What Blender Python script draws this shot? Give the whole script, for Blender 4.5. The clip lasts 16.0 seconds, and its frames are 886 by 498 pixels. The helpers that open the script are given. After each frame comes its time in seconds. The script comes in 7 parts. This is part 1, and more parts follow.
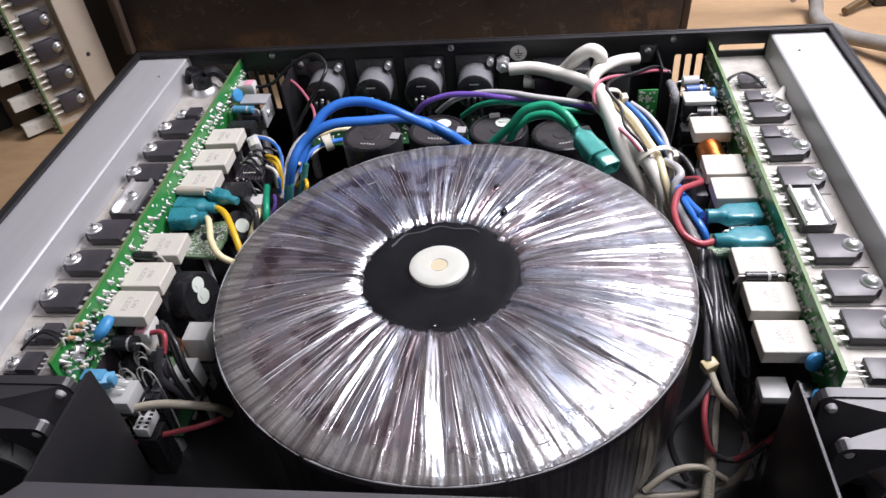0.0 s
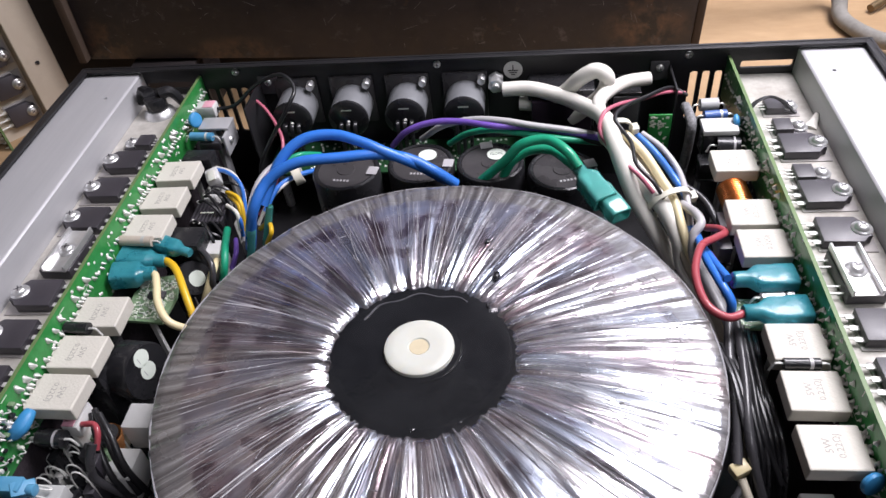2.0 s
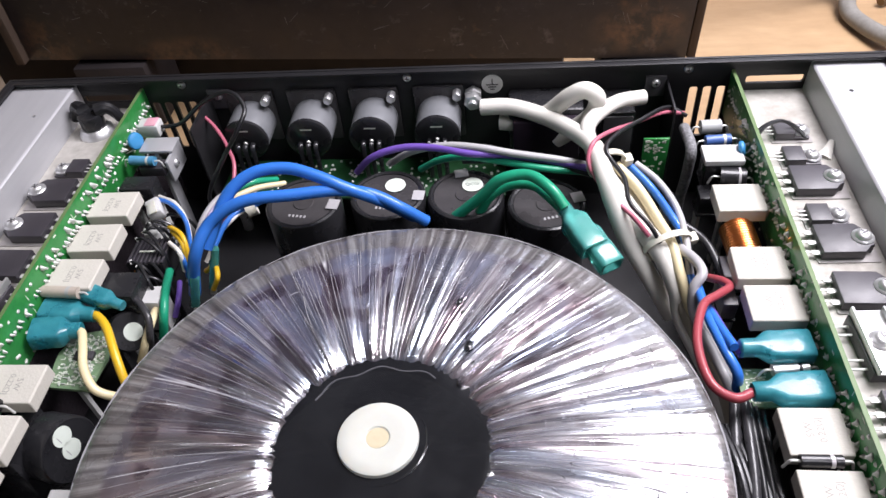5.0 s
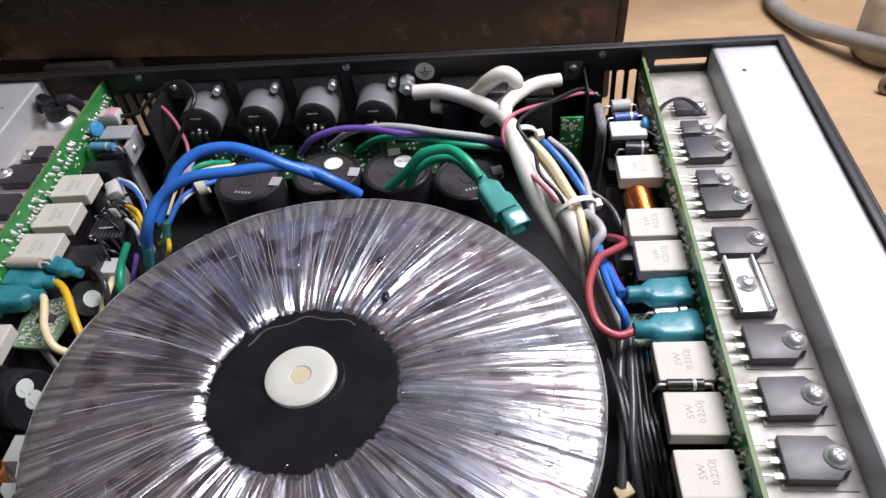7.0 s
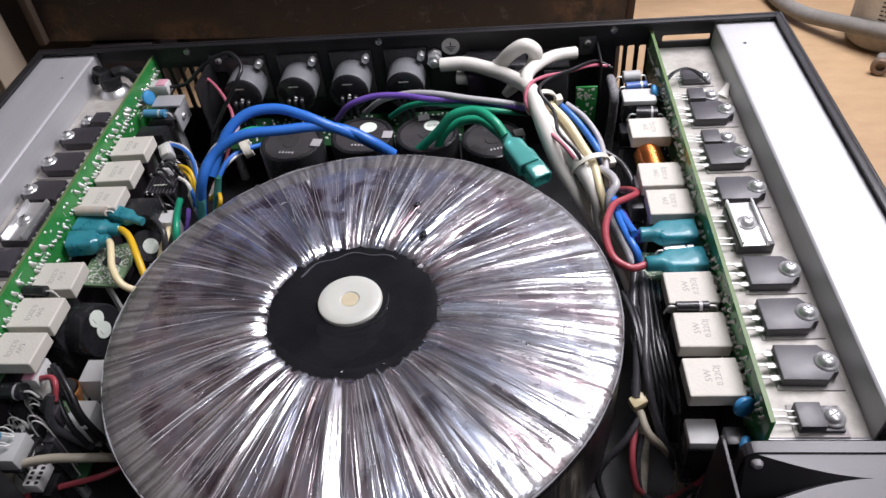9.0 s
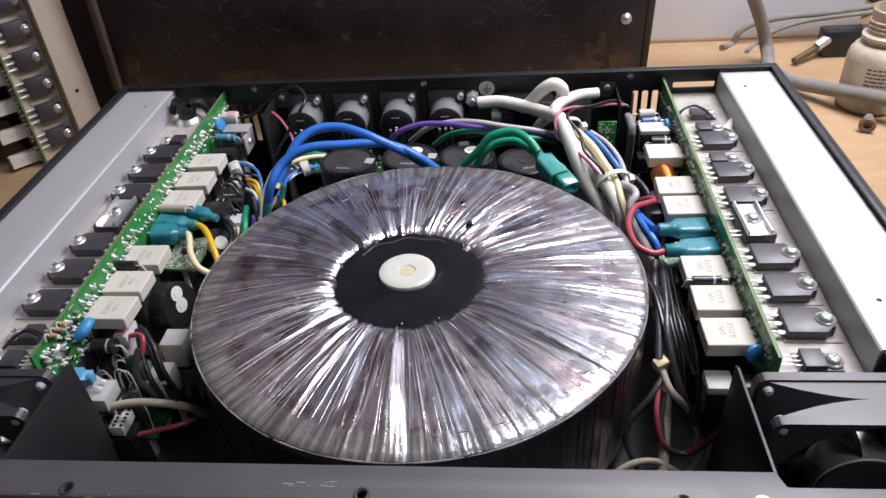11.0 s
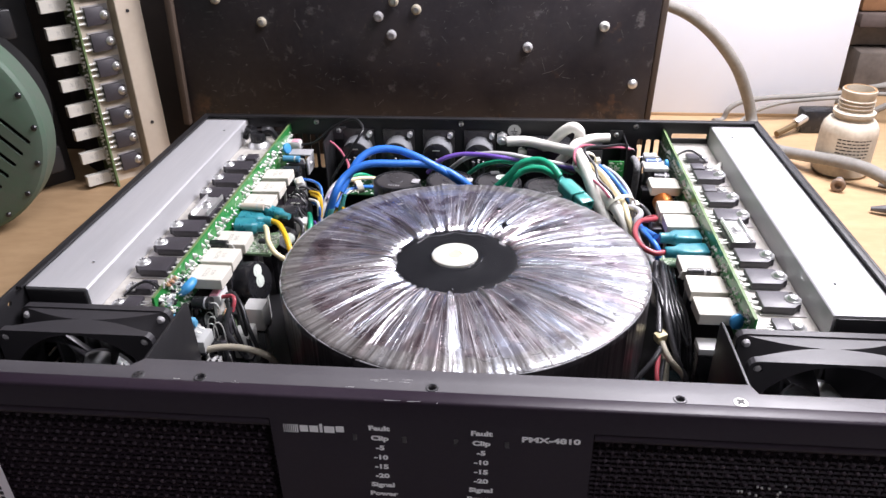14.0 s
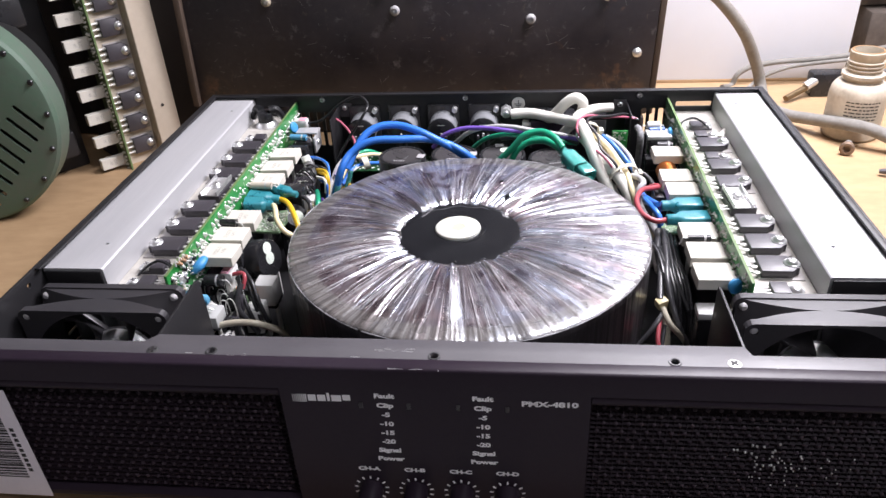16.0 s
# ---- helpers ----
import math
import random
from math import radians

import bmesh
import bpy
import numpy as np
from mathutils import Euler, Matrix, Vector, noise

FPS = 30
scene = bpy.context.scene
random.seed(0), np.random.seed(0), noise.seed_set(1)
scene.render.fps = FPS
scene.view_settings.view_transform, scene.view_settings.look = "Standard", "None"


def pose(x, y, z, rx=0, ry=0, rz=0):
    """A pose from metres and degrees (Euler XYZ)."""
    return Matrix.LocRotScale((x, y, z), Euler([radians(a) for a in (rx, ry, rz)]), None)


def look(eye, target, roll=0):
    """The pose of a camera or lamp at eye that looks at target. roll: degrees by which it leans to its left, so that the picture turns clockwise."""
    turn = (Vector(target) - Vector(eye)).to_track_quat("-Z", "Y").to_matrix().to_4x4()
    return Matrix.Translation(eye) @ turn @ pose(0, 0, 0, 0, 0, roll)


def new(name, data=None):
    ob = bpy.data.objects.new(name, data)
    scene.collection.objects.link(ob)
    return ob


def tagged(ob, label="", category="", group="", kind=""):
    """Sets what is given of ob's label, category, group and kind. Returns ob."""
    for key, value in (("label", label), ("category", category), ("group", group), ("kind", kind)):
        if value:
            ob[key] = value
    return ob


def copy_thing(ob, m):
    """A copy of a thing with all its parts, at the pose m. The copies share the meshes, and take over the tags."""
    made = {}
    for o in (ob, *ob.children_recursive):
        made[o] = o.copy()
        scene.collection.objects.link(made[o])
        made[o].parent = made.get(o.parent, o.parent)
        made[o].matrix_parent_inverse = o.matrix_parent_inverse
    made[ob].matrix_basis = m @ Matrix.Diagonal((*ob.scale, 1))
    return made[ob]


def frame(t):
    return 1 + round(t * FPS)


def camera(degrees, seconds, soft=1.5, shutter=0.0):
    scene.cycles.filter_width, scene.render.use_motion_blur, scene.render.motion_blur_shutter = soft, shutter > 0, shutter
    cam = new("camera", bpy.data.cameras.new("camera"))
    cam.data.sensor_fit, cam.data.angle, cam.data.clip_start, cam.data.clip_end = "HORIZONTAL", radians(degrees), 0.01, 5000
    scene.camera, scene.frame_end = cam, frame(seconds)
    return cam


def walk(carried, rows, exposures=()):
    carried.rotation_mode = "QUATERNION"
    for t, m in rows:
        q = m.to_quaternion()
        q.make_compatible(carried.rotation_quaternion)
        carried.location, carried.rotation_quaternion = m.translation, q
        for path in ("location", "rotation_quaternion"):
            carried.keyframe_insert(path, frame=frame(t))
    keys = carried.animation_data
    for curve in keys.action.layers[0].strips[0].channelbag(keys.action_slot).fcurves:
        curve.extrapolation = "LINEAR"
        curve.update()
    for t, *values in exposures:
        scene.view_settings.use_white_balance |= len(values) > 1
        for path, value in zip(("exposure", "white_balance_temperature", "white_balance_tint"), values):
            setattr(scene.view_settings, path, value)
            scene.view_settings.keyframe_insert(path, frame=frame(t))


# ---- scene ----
cam = camera(62.4, 16.0)
PATH = [
    (0, (0.042, -0.114, 0.335), (-0.201, 1.379, -0.973), -6.5),
    (0.5, (0.044, -0.113, 0.333), (-0.202, 1.381, -0.973), -6.7),
    (1, (0.043, -0.106, 0.332), (-0.18, 1.398, -0.967), -5.7),
    (1.5, (0.046, -0.07, 0.331), (-0.125, 1.414, -0.999), -4.9),
    (2, (0.042, -0.049, 0.33), (-0.192, 1.398, -1.031), -6.8),
    (2.5, (0.03, -0.048, 0.332), (-0.199, 1.385, -1.043), -6.5),
    (3, (0.024, -0.041, 0.336), (-0.223, 1.366, -1.064), -7.2),
    (3.5, (0.025, -0.028, 0.334), (-0.183, 1.373, -1.078), -6.1),
    (4, (0.031, -0.008, 0.332), (-0.169, 1.391, -1.082), -6.1),
    (4.5, (0.032, 0.004, 0.328), (-0.165, 1.399, -1.091), -5.7),
    (5, (0.046, 0.005, 0.326), (-0.157, 1.394, -1.099), -6.4),
    (5.2, (0.055, 0.005, 0.325), (-0.148, 1.386, -1.106), -6.8),
    (7.3, (0.078, -0.039, 0.335), (-0.097, 1.364, -1.079), -6.6),
    (7.5, (0.076, -0.046, 0.335), (-0.088, 1.358, -1.08), -6.2),
    (8, (0.073, -0.055, 0.334), (-0.107, 1.341, -1.087), -6.8),
    (8.5, (0.07, -0.062, 0.337), (-0.118, 1.35, -1.067), -6.8),
    (9, (0.067, -0.073, 0.339), (-0.118, 1.345, -1.059), -6.6),
    (9.5, (0.068, -0.096, 0.335), (-0.14, 1.329, -1.052), -7.2),
    (10, (0.063, -0.111, 0.332), (-0.185, 1.325, -1.039), -8.1),
    (10.2, (0.059, -0.116, 0.329), (-0.167, 1.366, -0.995), -7.0),
    (12.3, (0.042, -0.198, 0.327), (-0.123, 1.473, -0.76), -2.5),
    (12.5, (0.039, -0.204, 0.326), (-0.091, 1.485, -0.737), -1.2),
    (13, (0.035, -0.215, 0.327), (-0.151, 1.459, -0.751), -2.8),
    (13.5, (0.033, -0.228, 0.33), (-0.191, 1.457, -0.724), -2.8),
    (14, (0.03, -0.24, 0.328), (-0.142, 1.491, -0.659), -1.1),
    (14.5, (0.031, -0.248, 0.328), (-0.148, 1.484, -0.655), -2.0),
    (15, (0.034, -0.25, 0.33), (-0.19, 1.478, -0.653), -3.2),
    (15.5, (0.036, -0.25, 0.331), (-0.148, 1.48, -0.655), -2.4),
    (16, (0.039, -0.247, 0.331), (-0.18, 1.444, -0.713), -3.4),
]
walk(cam, [(t, look(eye, target, roll)) for t, eye, target, roll in PATH],
     [(0.0, 0.04, 6500, 18), (2.5, -0.03, 6500, 18), (5.0, 0.11, 6500, 18), (7.5, -0.34, 6500, 18), (9.0, -0.33, 6500, 18), (10.0, -0.36, 6500, 18), (12.5, 0.38, 6500, 18), (13.0, 0.50, 6500, 18), (14.5, 0.63, 6500, 18), (16.0, 0.64, 6500, 18)])

# ---- light ----
world = bpy.data.worlds.new("room_world")
scene.world = world
world.use_nodes = True
bg = world.node_tree.nodes["Background"]
bg.inputs["Color"].default_value = (0.8, 0.84, 1.0, 1)
bg.inputs["Strength"].default_value = 0.05


def area_lamp(name, eye, target, size_x, size_y, watts, colour):
    data = bpy.data.lights.new(name, "AREA")
    data.shape, data.size, data.size_y = "RECTANGLE", size_x, size_y
    data.energy, data.color = watts, colour
    ob = new(name, data)
    ob.matrix_world = look(eye, target)
    return ob


area_lamp("bench_lamp", (0.34, 0.37, 0.67), (0.12, 0.19, 0.1), 0.27, 0.42, 9.6, (0.955, 0.965, 1.0))
area_lamp("room_lamp", (0.80, -0.55, 1.80), (0.0, 0.1, 0.1), 0.25, 0.9, 12.0, (0.92, 0.95, 1.0))


# ---- materials ----
def mat(name, colour, rough=0.5, metal=0.0, second=None, scale=40.0, amount=0.5, fine=400.0, bump=0.0, bump_scale=None,
        rough_var=0.0, coat=0.0, transmission=0.0, alpha=1.0, by_object=0.0, spec=0.5, stretch=(1, 1, 1), ior=1.45, soft=0.0):
    """A surface with colour varied at two scales, uneven gloss and fine relief."""
    m = bpy.data.materials.new(name)
    m.use_nodes = True
    nt = m.node_tree
    n, l = nt.nodes, nt.links
    b = n["Principled BSDF"]
    second = second or tuple(0.7 * c for c in colour)
    co = n.new("ShaderNodeTexCoord")
    mp = n.new("ShaderNodeMapping")
    mp.inputs["Scale"].default_value = stretch
    l.new(co.outputs["Object"], mp.inputs["Vector"])
    big, small = n.new("ShaderNodeTexNoise"), n.new("ShaderNodeTexNoise")
    for tex, s in ((big, scale), (small, fine)):
        tex.inputs["Scale"].default_value = s
        tex.inputs["Detail"].default_value = 5.0
        tex.inputs["Roughness"].default_value = 0.6
        l.new(mp.outputs["Vector"], tex.inputs["Vector"])
    add = n.new("ShaderNodeMath")
    add.operation = "MULTIPLY_ADD"
    l.new(small.outputs["Fac"], add.inputs[0])
    add.inputs[1].default_value = 0.5
    l.new(big.outputs["Fac"], add.inputs[2])
    ramp = n.new("ShaderNodeMapRange")
    ramp.inputs["From Min"].default_value, ramp.inputs["From Max"].default_value = 0.5, 1.0
    ramp.inputs["To Max"].default_value = amount
    l.new(add.outputs[0], ramp.inputs["Value"])
    mix = n.new("ShaderNodeMix")
    mix.data_type = "RGBA"
    mix.inputs["A"].default_value, mix.inputs["B"].default_value = (*colour, 1), (*second, 1)
    l.new(ramp.outputs[0], mix.inputs["Factor"])
    out = mix.outputs["Result"]
    if by_object:
        info, hsv = n.new("ShaderNodeObjectInfo"), n.new("ShaderNodeHueSaturation")
        mr = n.new("ShaderNodeMapRange")
        mr.inputs["To Min"].default_value, mr.inputs["To Max"].default_value = 1 - by_object, 1 + by_object
        l.new(info.outputs["Random"], mr.inputs["Value"])
        l.new(mr.outputs[0], hsv.inputs["Value"])
        l.new(out, hsv.inputs["Color"])
        out = hsv.outputs["Color"]
    l.new(out, b.inputs["Base Color"])
    b.inputs["Metallic"].default_value = metal
    b.inputs["Specular IOR Level"].default_value = spec
    b.inputs["IOR"].default_value = ior
    b.inputs["Coat Weight"].default_value = coat
    b.inputs["Transmission Weight"].default_value = transmission
    b.inputs["Alpha"].default_value = alpha
    if soft:
        b.inputs["Subsurface Weight"].default_value = soft
        b.inputs["Subsurface Radius"].default_value = (0.004, 0.003, 0.002)
    rr = n.new("ShaderNodeMapRange")
    rr.inputs["From Min"].default_value, rr.inputs["From Max"].default_value = 0.3, 0.7
    rr.inputs["To Min"].default_value, rr.inputs["To Max"].default_value = max(0.02, rough - rough_var), min(1, rough + rough_var)
    l.new(big.outputs["Fac"], rr.inputs["Value"])
    l.new(rr.outputs[0], b.inputs["Roughness"])
    if bump:
        bp = n.new("ShaderNodeBump")
        bp.inputs["Strength"].default_value = bump
        bp.inputs["Distance"].default_value = 0.001
        if bump_scale:
            bt = n.new("ShaderNodeTexNoise")
            bt.inputs["Scale"].default_value, bt.inputs["Detail"].default_value = bump_scale, 4.0
            l.new(mp.outputs["Vector"], bt.inputs["Vector"])
            l.new(bt.outputs["Fac"], bp.inputs["Height"])
        else:
            l.new(small.outputs["Fac"], bp.inputs["Height"])
        l.new(bp.outputs["Normal"], b.inputs["Normal"])
    return m


BLACK_STEEL = mat("black_steel", (0.013, 0.013, 0.0145), 0.42, second=(0.023, 0.021, 0.023), scale=25, fine=900, bump=0.12, bump_scale=1500, rough_var=0.08)
GREY_STEEL = mat("worn_black_steel", (0.055, 0.051, 0.058), 0.52, second=(0.085, 0.08, 0.088), scale=18, fine=500, bump=0.08, bump_scale=1200, rough_var=0.08, spec=1.0)
PANEL_BLACK = mat("front_plastic", (0.017, 0.0105, 0.018), 0.42, second=(0.031, 0.023, 0.033), scale=12, bump=0.05, rough_var=0.1, spec=0.28)
FOAM = mat("foam_black", (0.018, 0.012, 0.016), 0.9, second=(0.028, 0.020, 0.026), scale=120, bump=0.6, bump_scale=500)
MESH_WIRE = mat("mesh_black", (0.014, 0.009, 0.013), 0.5, second=(0.022, 0.015, 0.020), scale=60, rough_var=0.1, spec=0.1)
KNOT_BLACK = mat("knot_black", (0.034, 0.022, 0.032), 0.46, second=(0.05, 0.034, 0.046), scale=60, rough_var=0.16, spec=0.4)
FAN_PLASTIC = mat("fan_plastic", (0.036, 0.034, 0.038), 0.38, second=(0.034, 0.033, 0.036), scale=30, fine=700, bump=0.05, spec=0.5)
FAN_BLADE = mat("fan_blade", (0.05, 0.048, 0.055), 0.3, second=(0.035, 0.034, 0.038), scale=40)
ALU = mat("aluminium", (0.50, 0.50, 0.515), 0.5, metal=0.35, second=(0.43, 0.43, 0.445), scale=14, amount=0.8, fine=90, bump=0.06, bump_scale=300, rough_var=0.1, stretch=(5, 0.35, 5))
ALU_BASE = mat("dusty_aluminium", (0.54, 0.52, 0.48), 0.6, metal=0.1, second=(0.27, 0.25, 0.22), scale=38, amount=0.9, fine=250, bump=0.12, rough_var=0.1)
PASTE = mat("thermal_paste", (0.78, 0.76, 0.7), 0.6, second=(0.6, 0.58, 0.52), scale=120, bump=0.4, bump_scale=300)
STEEL = mat("steel", (0.82, 0.82, 0.82), 0.36, metal=0.8, second=(0.62, 0.62, 0.62), scale=200, rough_var=0.1)
TIN = mat("solder", (0.74, 0.74, 0.71), 0.38, metal=0.3, second=(0.48, 0.48, 0.45), scale=300, rough_var=0.1, bump=0.2, bump_scale=900)
PCB = mat("green_board", (0.012, 0.16, 0.03), 0.3, second=(0.03, 0.24, 0.06), scale=160, amount=0.9, fine=700, bump=0.15, bump_scale=380, coat=0.3)
# green board with the shade deep in the case put into its colour
PCB_SHADED = mat("shaded_green_board", (0.008, 0.05, 0.016), 0.4, second=(0.02, 0.08, 0.03), scale=160, amount=0.9, fine=700, bump=0.15, bump_scale=380)
PCB_OLD = mat("dull_olive_board", (0.07, 0.11, 0.035), 0.55, second=(0.12, 0.15, 0.06), scale=160, amount=0.9, fine=700, bump=0.15, bump_scale=380)
PCB_DARK = mat("board_edge", (0.10, 0.17, 0.06), 0.5, second=(0.16, 0.22, 0.1), scale=150)
SILK = mat("board_print", (0.75, 0.78, 0.7), 0.55, second=(0.6, 0.62, 0.5), scale=300)
CEMENT = mat("white_cement", (0.58, 0.555, 0.495), 0.7, second=(0.50, 0.48, 0.42), scale=70, fine=600, bump=0.18, bump_scale=900, by_object=0.05)
CEMENT_INK = mat("grey_ink", (0.36, 0.345, 0.32), 0.7, scale=300)
EPOXY_PKG = mat("package_black", (0.030, 0.026, 0.033), 0.50, second=(0.045, 0.040, 0.05), scale=120, fine=700, bump=0.1, bump_scale=1500, by_object=0.2, rough_var=0.06, spec=1.0)
MICA = mat("insulating_pad", (0.36, 0.34, 0.33), 0.5, second=(0.22, 0.2, 0.19), scale=90, bump=0.15)
CAP_BLACK = mat("sleeve_black", (0.014, 0.014, 0.016), 0.28, second=(0.03, 0.03, 0.032), scale=50, fine=300, rough_var=0.1, bump=0.05)
CAP_TOP = mat("capacitor_top", (0.038, 0.036, 0.038), 0.3, second=(0.075, 0.07, 0.072), scale=60, rough_var=0.12, bump=0.08)
WHITE_PLASTIC = mat("white_plastic", (0.60, 0.60, 0.59), 0.5, second=(0.48, 0.48, 0.46), scale=50)
NYLON = mat("nylon", (0.56, 0.57, 0.515), 0.35, second=(0.50, 0.505, 0.46), scale=60, soft=0.3)
BEIGE = mat("beige_filler", (0.55, 0.48, 0.33), 0.6, second=(0.45, 0.38, 0.25), scale=200)
RESIN = mat("black_resin", (0.007, 0.0075, 0.009), 0.12, second=(0.02, 0.021, 0.024), scale=45, bump=0.16, bump_scale=110, rough_var=0.09, coat=0.5)
COPPER = mat("copper", (0.75, 0.33, 0.12), 0.3, metal=1.0, second=(0.5, 0.2, 0.08), scale=200)
TEAL = mat("teal_sleeve", (0.02, 0.23, 0.30), 0.34, second=(0.06, 0.42, 0.48), scale=120, amount=0.8, rough_var=0.12, transmission=0.4, coat=0.3, bump=0.5, bump_scale=260)
TEAL_GREEN = mat("green_sleeve", (0.10, 0.50, 0.46), 0.16, second=(0.20, 0.66, 0.60), scale=90, transmission=0.55, coat=0.3, bump=0.1, bump_scale=250)
BLUE_DISC = mat("blue_ceramic", (0.03, 0.20, 0.44), 0.42, second=(0.05, 0.30, 0.54), scale=150, bump=0.2, bump_scale=400)
PINK = mat("pink_mark", (0.62, 0.25, 0.35), 0.6, second=(0.7, 0.5, 0.5), scale=180)
PAPER = mat("label_paper", (0.84, 0.79, 0.84), 0.6, second=(0.66, 0.62, 0.66), scale=40)
INK = mat("black_ink", (0.02, 0.018, 0.02), 0.6, scale=100)
PRINT = mat("white_print", (0.90, 0.89, 0.90), 0.5, second=(0.72, 0.71, 0.72), scale=600, amount=0.7)
GREEN_DOT = mat("pale_sticker", (0.7, 0.76, 0.68), 0.5, second=(0.6, 0.66, 0.58), scale=100)
TAN = mat("masking", (0.45, 0.40, 0.3), 0.6, scale=100)


def wire_mat(name, colour, dark=0.7, rough=0.34):
    return mat(name, colour, rough, second=tuple(dark * c for c in colour), scale=60, fine=500, rough_var=0.08, bump=0.04, coat=0.1)


BLUE_W = wire_mat("blue_wire", (0.03, 0.17, 0.60))
GREEN_W = wire_mat("green_wire", (0.008, 0.31, 0.17))
PURPLE_W = wire_mat("purple_wire", (0.17, 0.09, 0.42))
LAVENDER_W = wire_mat("lavender_wire", (0.5, 0.42, 0.6))
GREY_W = wire_mat("grey_wire", (0.44, 0.43, 0.44))
DARK_W = wire_mat("dark_grey_wire", (0.045, 0.044, 0.048), rough=0.28)
BLACK_W = wire_mat("black_wire", (0.016, 0.016, 0.018))
WHITE_W = wire_mat("white_wire", (0.74, 0.72, 0.66), 0.85)
CREAM_W = wire_mat("cream_wire", (0.72, 0.62, 0.38), 0.85)
YELLOW_W = wire_mat("yellow_wire", (0.72, 0.44, 0.02), 0.85)
RED_W = wire_mat("red_wire", (0.36, 0.06, 0.075))
PINK_W = wire_mat("pink_wire", (0.52, 0.14, 0.2))
BROWN_W = wire_mat("stained_white_wire", (0.42, 0.38, 0.30))
TIE = mat("tie_nylon", (0.7, 0.68, 0.58), 0.4, second=(0.58, 0.56, 0.46), scale=80)


# ---- mesh helpers ----
def part(name, bm, material, parent=None, label="", smooth=True, angle=0.6):
    """One bmesh as one mesh object, under a thing or a part."""
    me = bpy.data.meshes.new(name)
    bm.normal_update()
    if smooth:
        for f in bm.faces:
            f.smooth = True
        for e in bm.edges:
            if len(e.link_faces) == 2 and e.calc_face_angle(0) > angle:
                e.smooth = False
    bm.to_mesh(me)
    bm.free()
    for m in material if isinstance(material, (list, tuple)) else [material]:
        me.materials.append(m)
    ob = new(name, me)
    if parent:
        ob.parent = parent
    if label:
        ob["label"] = label
    return ob


def share(name, me, m, parent, label=""):
    """Another object on the same mesh data."""
    ob = new(name, me)
    ob.parent = parent
    ob.matrix_basis = m
    if label:
        ob["label"] = label
    return ob


def thing(name, label, category, group="", kind="", at=(0, 0, 0)):
    ob = new(name)
    ob.empty_display_size = 0.01
    ob.location = at
    return tagged(ob, label, category, group, kind)


def merge(bm, other, m=None):
    if m is not None:
        other.transform(m)
    me = bpy.data.meshes.new("tmp")
    other.to_mesh(me)
    bm.from_mesh(me)
    bpy.data.meshes.remove(me)
    other.free()
    return bm


def box(lo, hi, bevel=0.0, seg=2, bm=None, m=None):
    one = bmesh.new()
    bmesh.ops.create_cube(one, size=1)
    for v in one.verts:
        v.co = Vector([lo[i] + (v.co[i] + 0.5) * (hi[i] - lo[i]) for i in range(3)])
    if bevel:
        bmesh.ops.bevel(one, geom=one.edges[:] + one.verts[:], offset=bevel, segments=seg, profile=0.5, affect="EDGES")
    if bm is None:
        if m is not None:
            one.transform(m)
        return one
    return merge(bm, one, m)


def cyl(radius, z0, z1, seg=24, bevel=0.0, bm=None, m=None, radius2=None):
    one = bmesh.new()
    bmesh.ops.create_cone(one, cap_ends=True, segments=seg, radius1=radius, radius2=radius if radius2 is None else radius2, depth=z1 - z0)
    bmesh.ops.translate(one, verts=one.verts, vec=(0, 0, (z0 + z1) / 2))
    if bevel:
        rims = [e for e in one.edges if len(e.link_faces) == 2 and e.calc_face_angle(0) > 1.0]
        bmesh.ops.bevel(one, geom=rims, offset=bevel, segments=2, profile=0.5, affect="EDGES")
    if bm is None:
        if m is not None:
            one.transform(m)
        return one
    return merge(bm, one, m)


def lathe(profile, seg=32, bm=None, m=None):
    """A turned body round z, from (radius, height) pairs."""
    one = bmesh.new()
    rings = []
    for r, z in profile:
        if r < 1e-6:
            rings.append([one.verts.new((0, 0, z))])
        else:
            rings.append([one.verts.new((r * math.cos(2 * math.pi * k / seg), r * math.sin(2 * math.pi * k / seg), z)) for k in range(seg)])
    for a, b in zip(rings, rings[1:]):
        for k in range(seg):
            j = (k + 1) % seg
            if len(a) == 1 and len(b) == 1:
                continue
            if len(a) == 1:
                one.faces.new((a[0], b[j], b[k]))
            elif len(b) == 1:
                one.faces.new((a[k], a[j], b[0]))
            else:
                one.faces.new((a[k], a[j], b[j], b[k]))
    bmesh.ops.recalc_face_normals(one, faces=one.faces)
    if bm is None:
        if m is not None:
            one.transform(m)
        return one
    return merge(bm, one, m)


def prism(points, lo, hi, axis="x", bevel=0.0, bm=None):
    """A flat outline, given in the two other axes, made solid from lo to hi along axis."""
    one = bmesh.new()

    def put(p, h):
        return {"x": (h, p[0], p[1]), "y": (p[0], h, p[1]), "z": (p[0], p[1], h)}[axis]

    a = [one.verts.new(put(p, lo)) for p in points]
    b = [one.verts.new(put(p, hi)) for p in points]
    one.faces.new(a)
    one.faces.new(b[::-1])
    for k in range(len(points)):
        j = (k + 1) % len(points)
        one.faces.new((a[j], a[k], b[k], b[j]))
    bmesh.ops.recalc_face_normals(one, faces=one.faces)
    if bevel:
        bmesh.ops.bevel(one, geom=one.edges[:], offset=bevel, segments=2, profile=0.5, affect="EDGES")
    return one if bm is None else merge(bm, one)


